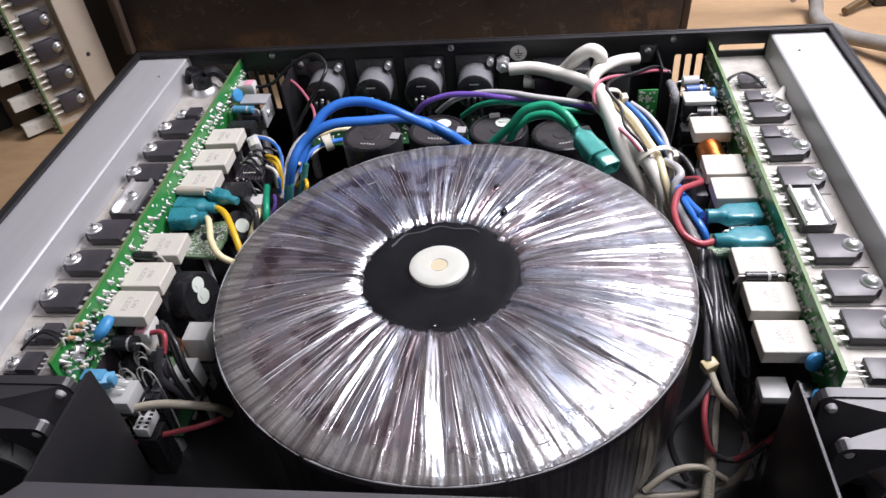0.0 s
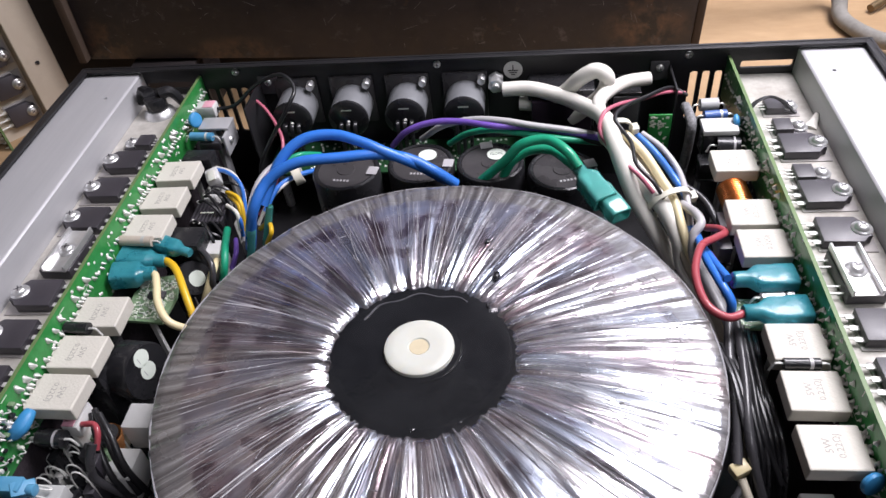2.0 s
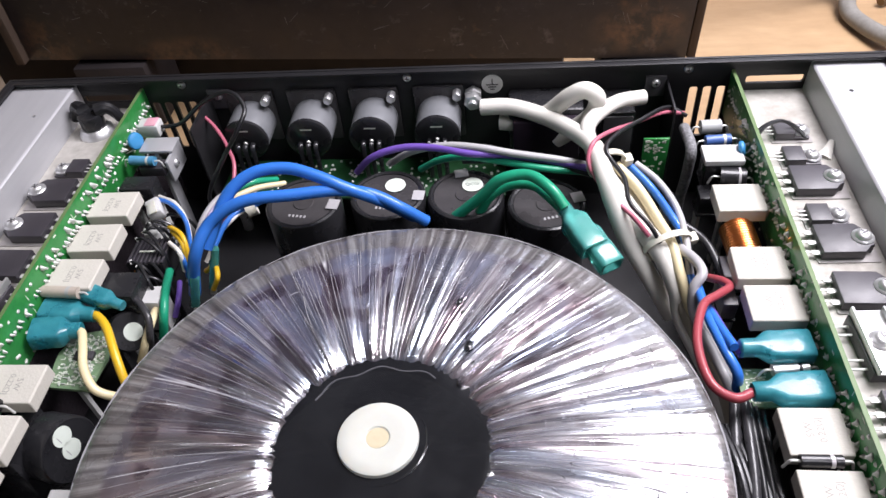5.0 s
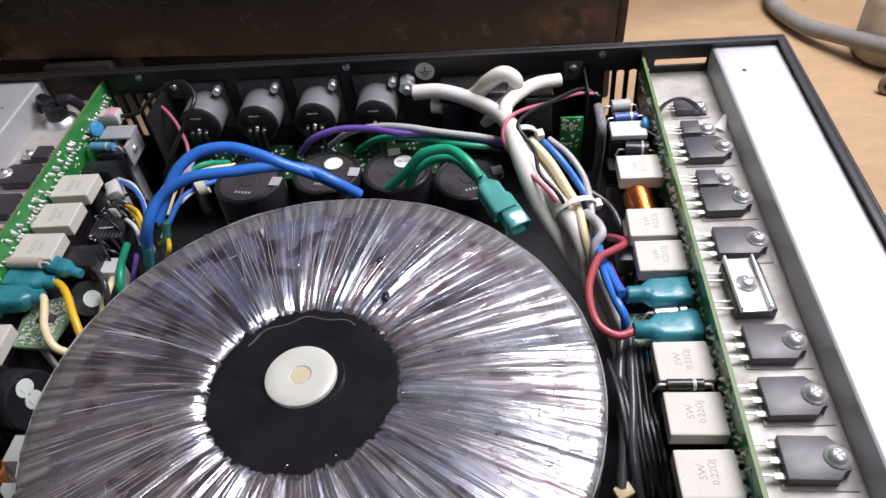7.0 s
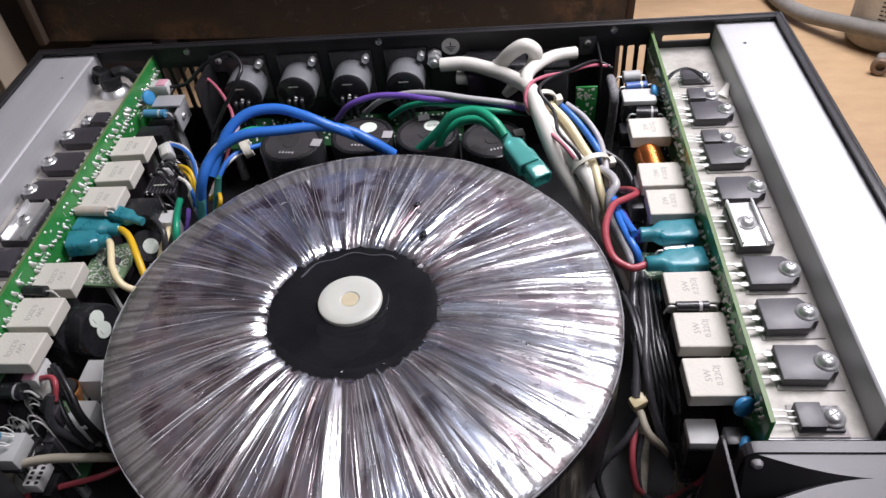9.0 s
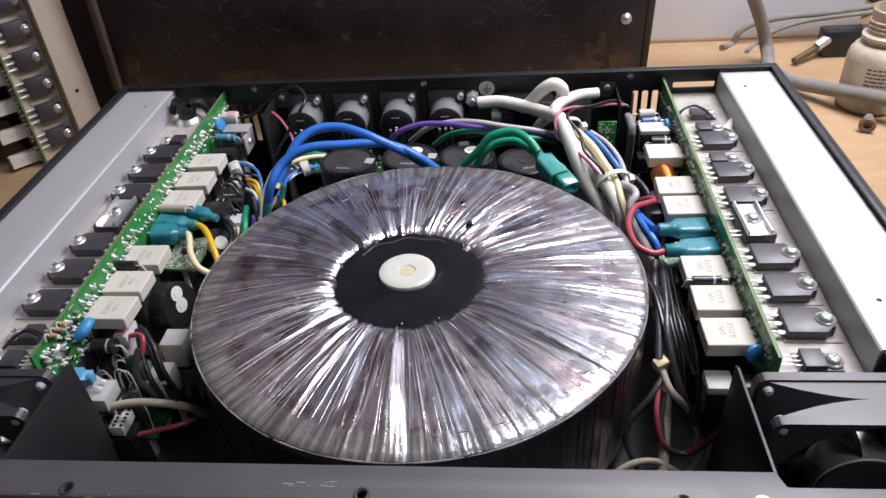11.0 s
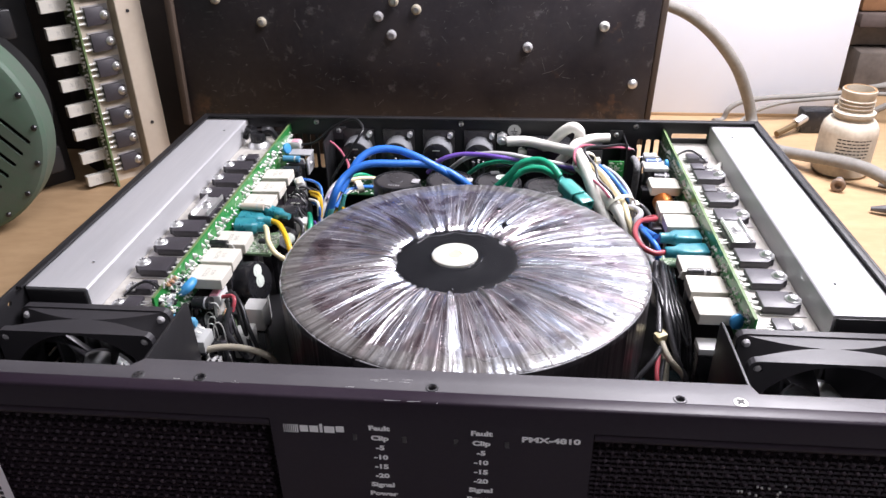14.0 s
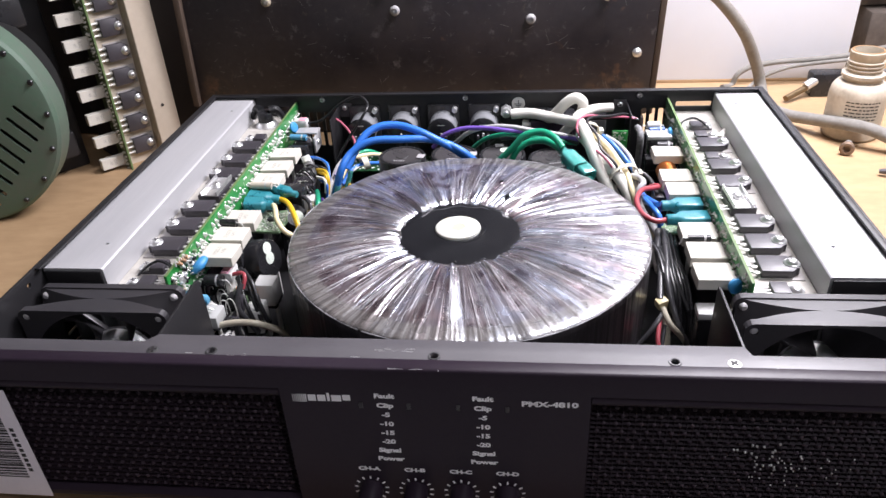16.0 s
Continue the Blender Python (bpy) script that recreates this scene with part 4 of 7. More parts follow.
def heat_sink(m, length=0.262):
    """An extruded profile: a raised hollow rail along the outside and a flat shelf with cooling fins below."""
    s = thing("heat_sink", "long bare aluminium heat sink with a flat shelf and raised rail", "heat sink", "heat sinks")
    prof = [(0.1530, HS_BASE), (0.1868, HS_BASE), (0.1871, HS_TOP - 0.0009), (0.1877, HS_TOP - 0.0002), (0.1884, HS_TOP), (0.2209, HS_TOP), (0.2213, HS_TOP - 0.0003), (0.2213, 0.107), (0.2190, 0.107),
            (0.2190, 0.1228), (0.1896, 0.1228), (0.1892, 0.1052), (0.1530, 0.1052)]
    body = prism(prof, 0.0, length, "y")
    holes = bmesh.new()
    for y in (0.0285, 0.236):
        cyl(0.0011, 0.12, 0.13, 12, bm=holes, m=pose(0.1975, y, 0))
    body = cut(body, holes, ALU)
    part("rail", body, ALU, s)
    film = box((0.1533, 0.0006, HS_BASE + 0.0001), (0.1866, length - 0.0006, HS_BASE + 0.0004))
    part("shelf_face", film, ALU_BASE, s, "dusty aluminium shelf with smeared thermal paste")
    for k in range(8):
        x = 0.1545 + 0.0086 * k
        part("fin", box((x, 0.0018, 0.048), (x + 0.0016, length - 0.0018, 0.1053 if x < 0.185 else 0.1227)), ALU, s)
    for y in (-0.0012, length):
        part("end_cap", box((0.1884, y, 0.1062), (0.2206, y + 0.0012, 0.1236), 0.0003), BLACK_STEEL, s, "black plate over the rail's end")
    s.matrix_world = m
    return s


def make_resistor_mesh():
    bm = box((-0.0102, -0.0085, -0.0066), (0.0096, 0.0085, 0.0), 0.0006)
    # moulded bumps on the end by the board
    for y in (-0.005, 0.0, 0.005):
        cyl(0.0019, -0.0062, -0.0006, 12, 0.0003, bm=bm, m=pose(0.0094, y, 0))
    me = bpy.data.meshes.new("resistor")
    for f in bm.faces:
        f.smooth = False
    bm.to_mesh(me)
    bm.free()
    me.materials.append(CEMENT)
    ie = print_mesh((("5W", 0.0036, pose(-0.0022, 0.0004, 0.00002, 0, 0, 90)), ("0.22\u03a9J", 0.0033, pose(0.0014, 0.0004, 0.00002, 0, 0, 90))), "marking")
    ie.materials.append(CEMENT_INK)
    return me, ie


RES_MESH, RES_INK = make_resistor_mesh()


def solder_spike_mesh():
    bm = lathe([(0, 0.0026), (0.00045, 0.0024), (0.0007, 0.0015), (0.0011, 0.0006), (0.0015, 0.0), (0, 0.0)], 9)
    bm.transform(Matrix.Diagonal((1.5, 0.8, 1, 1)))
    me = bpy.data.meshes.new("solder_joint")
    for f in bm.faces:
        f.smooth = True
    bm.to_mesh(me)
    bm.free()
    me.materials.append(TIN)
    return me


SPIKE = solder_spike_mesh()


def power_board(m, resistors, joints, seed, length=0.262, top=0.1215, slim=1.0, bead=1.0):
    """An upright board: its parts face -x, its edge runs along y."""
    b = thing("power_board", "upright green circuit board with white cement resistors", "circuit board", "power boards")
    part("board", box((0.1508, 0.0, 0.0960), (0.1522, length, top), 0.0001), [PCB if slim == 1.0 else PCB_OLD], b)
    # black sheet added in place of the shade under the board
    part("shade_sheet", box((0.1509, 0.0003, 0.048), (0.1521, length - 0.0003, 0.0959)), FOAM, b, "added black sheet standing for the shade below the board")
    part("cut_edge", box((0.1507, 0.0002, top), (0.1523, length - 0.0002, top + 0.0002)), PCB_DARK, b)
    r = random.Random(seed)
    for y in resistors:
        res = share("resistor", RES_MESH, pose(0.1400 + r.uniform(-0.0004, 0.0004), y, 0.1116 + r.uniform(-0.0004, 0.0004), r.uniform(-1.5, 1.5), r.uniform(-1, 1), r.uniform(-1, 1)) @ Matrix.Diagonal((1 if slim == 1.0 else 1.18, slim, 1, 1)), b)
        share("marking", RES_INK, Matrix(), res)
    for y in joints:
        share("solder_joint", SPIKE, pose(0.1508, y, 0.1166 + r.uniform(-0.0006, 0.0006), r.uniform(-8, 8), -90 + r.uniform(-10, 10), 0) @ pose(0, 0, 0, 0, 0, 20 + r.uniform(-12, 12)) @ Matrix.Scale(r.uniform(0.9, 1.2) * bead, 4), b)
    y = 0.006
    while y < length - 0.006:
        share("solder_joint", SPIKE, pose(0.1508, y, 0.1118 + r.uniform(-0.0008, 0.0008), r.uniform(-10, 10), -90 + r.uniform(-12, 12), 0) @ pose(0, 0, 0, 0, 0, 20 + r.uniform(-20, 20)) @ Matrix.Scale(r.uniform(0.55, 0.95) * bead, 4), b)
        y += r.choice((0.0022, 0.0028, 0.0045))
    dots, lines = bmesh.new(), bmesh.new()
    for _ in range(70):
        y, z = r.uniform(0.004, length - 0.004), r.uniform(0.092, top - 0.001)
        lathe([(0, 0.0006), (0.0005, 0.0005), (0.0009, 0)], 6, bm=dots, m=pose(0.1508, y, z, 0, -90, 0))
    for _ in range(70):
        y, z = r.uniform(0.004, length - 0.008), r.uniform(0.095, top - 0.001)
        w, h = r.choice(((0.004, 0.0003), (0.0003, 0.003), (0.002, 0.0008), (0.0012, 0.0012)))
        box((0.15074, y, z), (0.1508, y + w, min(top - 0.0003, z + h)), bm=lines)
    ob = part("small_joint", dots, TIN, b)
    ob["kind"] = "stuff"
    ob = part("board_print", lines, SILK, b)
    ob["kind"] = "stuff"
    b.matrix_world = m
    return b


Y0 = 0.0635
ROT = pose(0, 0.3255, 0, 0, 0, 180)      # the left-hand set is the right-hand one turned half round
heat_sink(pose(0, Y0, 0))
heat_sink(ROT)
RB = (0.2433, 0.2059, 0.1854, 0.1322, 0.1106, 0.0880)
LB = (0.2446, 0.2232, 0.2017, 0.1468, 0.1251, 0.1056)
BIG_R, BIG_L = (0.2520, 0.2155, 0.1900, 0.1380, 0.1150, 0.0920), (0.2520, 0.2285, 0.2050, 0.1548, 0.1315, 0.1075)
SMALL_R, SMALL_L = (0.2879, 0.2690, 0.2310, 0.0705), (0.2705, 0.0858, 0.0691)
first_big, first_small = make_transistor(True), make_transistor(False)
Z = HS_BASE + 0.0004
placed = [(True, pose(0.1722, y, Z, 0, 0, a)) for y, a in zip(BIG_R, (0, 1, -1, 0, 1, -1))] + [(True, pose(-0.1722, y, Z, 0, 0, 180 + a)) for y, a in zip(BIG_L, (1, 0, -1, 1, 0, 0))] + \
         [(False, pose(0.1708, y, Z, 0, 0, 0)) for y in SMALL_R] + [(False, pose(-0.1708, y, Z, 0, 0, 180)) for y in SMALL_L]
for is_big, m in placed:
    src = first_big if is_big else first_small
    if src.get("used"):
        copy_thing(src, m)
    else:
        src.matrix_world = m
        src["used"] = 1
for ob in (first_big, first_small):
    del ob["used"]


def joints_for(bigs, smalls, resistors):
    out = []
    for y in bigs:
        out += [y - 0.0055, y, y + 0.0055]
    for y in smalls:
        out += [y - 0.0026, y, y + 0.0026]
    return out


power_board(pose(0, Y0 - 0.001, 0), [y - Y0 + 0.001 for y in RB], [y - Y0 + 0.001 for y in joints_for(BIG_R, SMALL_R, RB)], 3, 0.2655, bead=0.68)
power_board(pose(0, 0.3865, 0, 0, 0, 180) @ pose(0, 0.0595, 0), [0.327 - y for y in LB], [0.327 - y for y in joints_for(BIG_L, SMALL_L, LB)], 5, 0.2655)


def clamp_bar(m):
    c = thing("clamp_bar", "bright folded steel clamp bar screwed over a black device", "clamp")
    bm = box((-0.0058, -0.0135, 0.0056), (0.0058, 0.0135, 0.0064), 0.0002)
    for x in (-0.0058, 0.0048):
        box((x, -0.0135, 0.0058), (x + 0.001, 0.0135, 0.0088), 0.0002, bm=bm)
    part("bar", bm, STEEL, c)
    part("block", box((-0.0065, -0.0125, 0.0), (0.0085, 0.0125, 0.0055), 0.0005), EPOXY_PKG, c)
    for y in (-0.009, -0.0054, 0.0054, 0.009):
        part("leg", tube([(-0.0062, y, 0.003), (-0.010, y, 0.003), (-0.016, y, 0.0034)], 0.0005, 6, 3), TIN, c)
    screw(pose(0, 0, 0.0068, 0, 0, 15), c)
    c.matrix_world = m
    return c


clamp_bar(pose(0.1683, 0.1645, Z, 0, 0, 2))
clamp_bar(pose(-0.1683, 0.1800, Z, 0, 0, 178))

# smear of paste and loose sensor leads on the shelves
for pts, r in (([(0.1815, 0.2705, Z), (0.1835, 0.2735, Z + 0.001), (0.1862, 0.2780, Z + 0.004)], 0.0035), ([(0.168, 0.2745, Z), (0.172, 0.2760, Z), (0.178, 0.2735, Z)], 0.003)):
    tagged(part("paste_smear", tube(pts, lambda t, r=r: r * (1 - 0.8 * t) + 0.0004, 8, 6, flat=0.5), PASTE), "dab of white thermal paste on the shelf", "thermal paste")
for sx, y0 in ((1, 0.2850), (-1, 0.0800)):
    lead = thing("sensor_lead", "thin black sensor lead looped over the transistors", "wire")
    for dy, hz in ((0.0, 0.009), (0.0025, 0.0075)):
        part("conductor", tube([(sx * 0.1535, y0 - 0.006 + dy, Z + 0.006), (sx * 0.158, y0 - 0.002 + dy, Z + hz), (sx * 0.165, y0 + dy, Z + hz + 0.001), (sx * 0.172, y0 - 0.001 + dy, Z + 0.006), (sx * 0.176, y0 - 0.004 + dy, Z + 0.003)], 0.0007, 7, 6), BLACK_W, lead)
th = thing("thermal_switch", "black thermal switch with shrouded terminals on a steel ring", "thermal switch")
part("cup", lathe([(0, 0.004), (0.0065, 0.004), (0.0085, 0.002), (0.0092, 0.0), (0, 0)], 28, m=pose(-0.1725, 0.3035, Z)), STEEL, th)
part("cap", cyl(0.0062, 0.004, 0.0115, 24, 0.0008, m=pose(-0.1725, 0.3035, Z)), CAP_BLACK, th)
for a in (150, 20):
    part("shroud", tube([(-0.1725 + 0.004 * math.cos(radians(a)), 0.3035 + 0.004 * math.sin(radians(a)), Z + 0.0125), (-0.1725 + 0.010 * math.cos(radians(a)), 0.3035 + 0.010 * math.sin(radians(a)), Z + 0.0125), (-0.1725 + 0.015 * math.cos(radians(a)), 0.3035 + 0.013 * math.sin(radians(a)), Z + 0.004)], lambda t: 0.0036 - 0.0012 * t, 10, 6), BLACK_W, th)
part("lug", tube([(-0.166, 0.308, Z + 0.009), (-0.162, 0.311, Z + 0.010), (-0.159, 0.308, Z + 0.009), (-0.162, 0.306, Z + 0.009)], 0.0009, 8, 6), BLACK_W, th)


# ---- fans ----
def fan():
    f = thing("case_fan", "black square plastic cooling fan standing upright", "fan", "case fans")
    shell = bmesh.new()
    for y0, y1 in ((0.0, 0.0040), (0.0210, 0.025)):
        flange = box((-0.04, y0, -0.04), (0.04, y1, 0.04))
        corners = [e for e in flange.edges if abs(e.verts[0].co.y - e.verts[1].co.y) > 0.002]
        bmesh.ops.bevel(flange, geom=corners, offset=0.0045, segments=4, profile=0.5, affect="EDGES")
        holes = bmesh.new()
        cyl(0.0386, -0.03, 0.03, 72, bm=holes, m=pose(0, 0.0125, 0, 90, 0, 0))
        for x in (-0.0357, 0.0357):
            for z in (-0.0357, 0.0357):
                cyl(0.0021, -0.03, 0.03, 14, bm=holes, m=pose(x, 0.0125, z, 90, 0, 0))
        merge(shell, cut(flange, holes, FAN_PLASTIC))
    # the duct flares from its waist towards both flanges, cut off flush with the square outline
    duct = lathe([(0.0386, 0.0038), (0.0540, 0.0038), (0.0393, 0.0125), (0.0540, 0.0212), (0.0386, 0.0212), (0.0386, 0.0038)], 160, m=pose(0, 0, 0, -90, 0, 0))
    bmesh.ops.remove_doubles(duct, verts=duct.verts, dist=1e-6)
    bmesh.ops.recalc_face_normals(duct, faces=duct.faces)
    outside = bmesh.new()
    for turn in range(4):
        box((0.0392, -0.02, -0.08), (0.09, 0.05, 0.08), bm=outside, m=pose(0, 0, 0, 0, 90 * turn, 0))
    duct = cut(duct, outside, FAN_PLASTIC)
    merge(shell, duct)
    part("frame", shell, FAN_PLASTIC, f, angle=0.22)
    for x in (-0.0357, 0.0357):
        part("boss", lathe([(0, -0.0002), (0.0014, 0.0), (0.0019, 0.0006), (0.0019, 0.0030), (0, 0.0030)], 14, m=pose(x, 0, 0.0357, -90, 0, 0)), GREY_W, f, "pale screw end in the corner hole")
        for y in (0.0044, 0.0206):
            m = pose(x, y, 0.0357, 90, 0, 0)
            part("boss", lathe([(0, 0.0016), (0.0013, 0.0014), (0.0020, 0.0004), (0.0022, -0.0004), (0, -0.0006)], 14, m=m @ pose(0, 0, 0.0012 if y > 0.01 else -0.0012)), GREY_W, f, "pale moulded boss at the corner hole")
    part("hub", lathe([(0, 0.0), (0.0150, 0.0), (0.0162, 0.0015), (0.0162, 0.018), (0, 0.018)], 36, m=pose(0, 0.0205, 0, 90, 0, 0)), FAN_PLASTIC, f)
    part("rotor_ring", lathe([(0.0162, 0.0035), (0.0167, 0.0040), (0.0167, 0.0165), (0.0162, 0.0170)], 48, m=pose(0, 0.0205, 0, 90, 0, 0)), STEEL, f, "bright steel ring round the hub")
    for k in range(7):
        blade = bmesh.new()
        grid = []
        for i in range(5):
            r = 0.0164 + 0.0200 * i / 4
            row = []
            for j in range(7):
                t = j / 6
                a = radians(61 + 51.43 * k + (t - 0.5) * (27 + 4 * i) + 4 * i)
                row.append(blade.verts.new((r * math.cos(a), 0.0045 + 0.015 * t, r * math.sin(a))))
            grid.append(row)
        for a, b in zip(grid, grid[1:]):
            for j in range(6):
                blade.faces.new((a[j], a[j + 1], b[j + 1], b[j]))
        bmesh.ops.solidify(blade, geom=blade.faces[:], thickness=0.0011)
        bmesh.ops.recalc_face_normals(blade, faces=blade.faces)
        part("blade", blade, FAN_BLADE, f)
    for k in range(4):
        part("strut", box((0.014, 0.0212, -0.0012), (0.0385, 0.0244, 0.0012), 0.0003, m=pose(0, 0, 0, 0, 45 + 90 * k, 0)), FAN_PLASTIC, f)
    return f


fan_r = fan()
fan_r.location = (0.1805, 0.0318, 0.0798)
copy_thing(fan_r, pose(-0.1795, 0.0318, 0.0798))


# ---- back of the case: sockets, inlet, earth stud ----
SOCKET_GREY = mat("socket_grey", (0.15, 0.155, 0.165), 0.4, second=(0.20, 0.205, 0.215), scale=60, fine=400, rough_var=0.1)


def socket():
    s = thing("panel_socket", "black round audio socket on the rear panel", "socket", "rear sockets")
    flange = box((-0.0130, -0.0022, -0.0155), (0.0130, 0.0, 0.0155), 0.0010)
    part("flange", flange, CAP_TOP, s)
    part("barrel", cyl(0.0116, 0.002, 0.0195, 40, 0.0005, m=pose(0, 0, -0.001, 90, 0, 0)), SOCKET_GREY, s, "grey moulded barrel")
    part("end_ring", lathe([(0.0114, 0.0190), (0.0117, 0.0200), (0.0117, 0.0215), (0.0100, 0.0225), (0, 0.0225), (0, 0.0190)], 40, m=pose(0, 0, -0.001, 90, 0, 0)), CAP_BLACK, s)
    for x in (-0.004, 0.0, 0.004):
        part("pin", tube([(x, -0.0222, -0.002), (x, -0.0255, -0.003), (x, -0.0262, -0.010), (x, -0.0262, -0.024)], 0.0013, 6, 4, flat=0.5), CAP_BLACK, s)
    part("solder", lathe([(0, 0.0014), (0.0008, 0.0010), (0.0012, 0.0)], 8, m=pose(0.0, -0.0226, -0.0020, 90, 0, 0)), TIN, s)
    part("marking", box((-0.0030, -0.02265, 0.0052), (0.0030, -0.0226, 0.0060)), SILK, s)
    for x, z in ((0.0098, 0.0122),):
        screw(pose(x, -0.0024, z, 90, 0, 0), s, True)
        part("nut", cyl(0.0024, 0.0, 0.0055, 6, 0.0003, m=pose(x, -0.0022, z, 90, 0, 0)), STEEL, s)
    return s


sk = socket()
sk.location = (-0.0942, REAR - 0.0018, 0.1030)
for x in (-0.0608, -0.0278, 0.0060):
    copy_thing(sk, pose(x, REAR - 0.0018, 0.1030))
earth = thing("earth_stud", "steel earth stud with nuts beside a white earth symbol", "terminal")
part("stud", cyl(0.0022, 0, 0.013, 16, 0.0003, m=pose(0.0240, REAR - 0.0018, 0.1135, 90, 0, 0)), STEEL, earth)
part("nut", cyl(0.0047, 0.001, 0.0048, 6, 0.0005, m=pose(0.0240, REAR - 0.0018, 0.1135, 90, 0, 0)), STEEL, earth)
part("nut", cyl(0.0045, 0.0068, 0.0105, 6, 0.0005, m=pose(0.0240, REAR - 0.0018, 0.1135, 90, 20, 0)), STEEL, earth)
sym = part("symbol_disc", cyl(0.0054, 0.0, 0.0003, 40, m=pose(0.0338, REAR - 0.0017, 0.1178, 90, 0, 0)), WHITE_PLASTIC, earth)
eb = bmesh.new()
for w, z in ((0.0030, 0.0), (0.0021, -0.0013), (0.0011, -0.0026)):
    box((-w, 0.0003, z - 0.0003), (w, 0.0005, z + 0.0003), bm=eb, m=pose(0.0338, REAR - 0.0024, 0.1175))
box((-0.0003, 0.0003, 0), (0.0003, 0.0005, 0.0034), bm=eb, m=pose(0.0338, REAR - 0.0024, 0.1175))
part("earth_symbol", eb, INK, sym)
inlet = thing("mains_inlet", "black moulded mains inlet block behind the white leads", "power inlet")
part("block", box((0.0420, 0.3050, 0.086), (0.0790, REAR - 0.0018, 0.1150), 0.002), CAP_BLACK, inlet)
part("shroud", box((0.0440, 0.2990, 0.089), (0.0770, 0.3052, 0.1120), 0.0012), PANEL_BLACK, inlet)
breaker = thing("breaker_switch", "black and grey push breaker on the rear panel", "switch")
part("body", box((0.0875, 0.3040, 0.0860), (0.1035, REAR - 0.0018, 0.1130), 0.001), CAP_BLACK, breaker)
part("plate", box((0.0885, 0.3030, 0.0890), (0.1025, 0.3041, 0.1110), 0.0004), GREY_STEEL, breaker)
for name, x, y0 in (("bracket", 0.1200, 0.2985), ("bracket", -0.1165, 0.2920)):
    br = thing(name, "thin black steel bracket standing on the case floor", "bracket")
    part("plate", box((x, y0, BASE + 0.0015), (x + 0.0012, REAR - 0.0018, 0.1175), 0.0003), BLACK_STEEL, br)
    part("flange", box((x - 0.010 if x > 0 else x, REAR - 0.0032, 0.1085), (x if x > 0 else x + 0.012, REAR - 0.0018, 0.1200), 0.0003), GREY_STEEL, br)
    screw(pose(x - 0.005 if x > 0 else x + 0.006, REAR - 0.0033, 0.1165, 90, 0, 0), br, True)
ib = thing("input_board", "flat green input circuit board under the sockets", "circuit board")
part("board", box((-0.1120, 0.2870, 0.0745), (0.0400, 0.3190, 0.0761), 0.0002), PCB_SHADED, ib)
for x in (-0.108, 0.036):
    part("standoff", cyl(0.003, BASE + 0.0015, 0.0745, 12, m=pose(x, 0.300, 0)), STEEL, ib)
bmj = bmesh.new()
rj = random.Random(9)
for _ in range(220):
    lathe([(0, 0.0008), (0.0004, 0.0006), (0.0009, 0)], 6, bm=bmj, m=pose(rj.uniform(-0.11, 0.038), rj.uniform(0.289, 0.317), 0.0761))
part("small_joint", bmj, TIN, ib)["kind"] = "stuff"
up = thing("riser_board", "small upright green circuit board by the inlet", "circuit board")
part("board", box((0.1060, 0.2890, 0.0765), (0.1180, 0.2902, 0.1080), 0.0002), PCB, up)
pj = bmesh.new()
for _ in range(40):
    box((0, 0, 0), (rj.uniform(0.0006, 0.002), 0.0003, rj.uniform(0.0004, 0.0014)), bm=pj, m=pose(rj.uniform(0.1065, 0.1155), 0.2887, rj.uniform(0.085, 0.1065)))
part("board_print", pj, SILK, up)["kind"] = "stuff"


# ---- main reservoir capacitors ----
def capacitor(x, y, top, spin, tag):
    c = thing("reservoir_capacitor", "large black snap-in capacitor with a vented flat top", "capacitor", "reservoir capacitors")
    m = pose(x, y, 0, 0, 0, spin)
    part("can", lathe([(0, 0.060), (0.0176, 0.060), (0.0176, top - 0.0016), (0.0171, top - 0.0004), (0.0160, top), (0.0150, top - 0.0003), (0.0148, top - 0.0009), (0, top - 0.0009)], 56, m=m), CAP_BLACK, c)
    part("top_disc", lathe([(0, top - 0.0004), (0.0045, top - 0.0003), (0.0048, top - 0.0007), (0.0147, top - 0.0007), (0, top - 0.0012)], 48, m=m), CAP_TOP, c)
    part("base_ring", lathe([(0, 0.0762), (0.0170, 0.0762), (0.0170, 0.060), (0, 0.060)], 40, m=m), CAP_BLACK, c)
    st = box((0.0118, -0.0032, top - 0.0002), (0.0172, 0.0032, top + 0.0002), bm=None, m=m)
    part("grey_stripe", st, GREY_W, c, "pale grey minus stripe")
    if tag:
        part("sticker", lathe([(0, 0.0002), (0.0048, 0.0002), (0.0048, 0), (0, 0)], 32, m=pose(x, y, top) @ pose(0.003, 0.006, 0)), GREEN_DOT, c, "round pale inspection sticker")
        if tag == 2:
            letters("QC02", 0.0026, INK, pose(x + 0.003, y + 0.006, top + 0.0003, 0, 0, 4), c)
    ink = bmesh.new()
    for k in range(5):
        box((-0.004 + 0.0018 * k, -0.0098, top - 0.0006), (-0.0030 + 0.0018 * k, -0.0083, top - 0.0005), bm=ink, m=m)
    part("rating_print", ink, GREY_W, c)
    return c


capacitor(-0.0520, 0.2500, 0.1065, -8, 0)
capacitor(-0.0135, 0.2560, 0.1052, -5, 1)
capacitor(0.0225, 0.2560, 0.1048, 100, 2)
capacitor(0.0590, 0.2490, 0.1045, 15, 0)
psu = thing("supply_board", "green power supply board under the capacitors", "circuit board")
part("board", box((-0.0700, 0.2420, 0.0590), (0.0770, 0.2640, 0.0606), 0.0002), PCB, psu)
for x in (-0.066, 0.072):
    part("standoff", cyl(0.003, BASE + 0.0015, 0.059, 12, m=pose(x, 0.254, 0)), STEEL, psu)


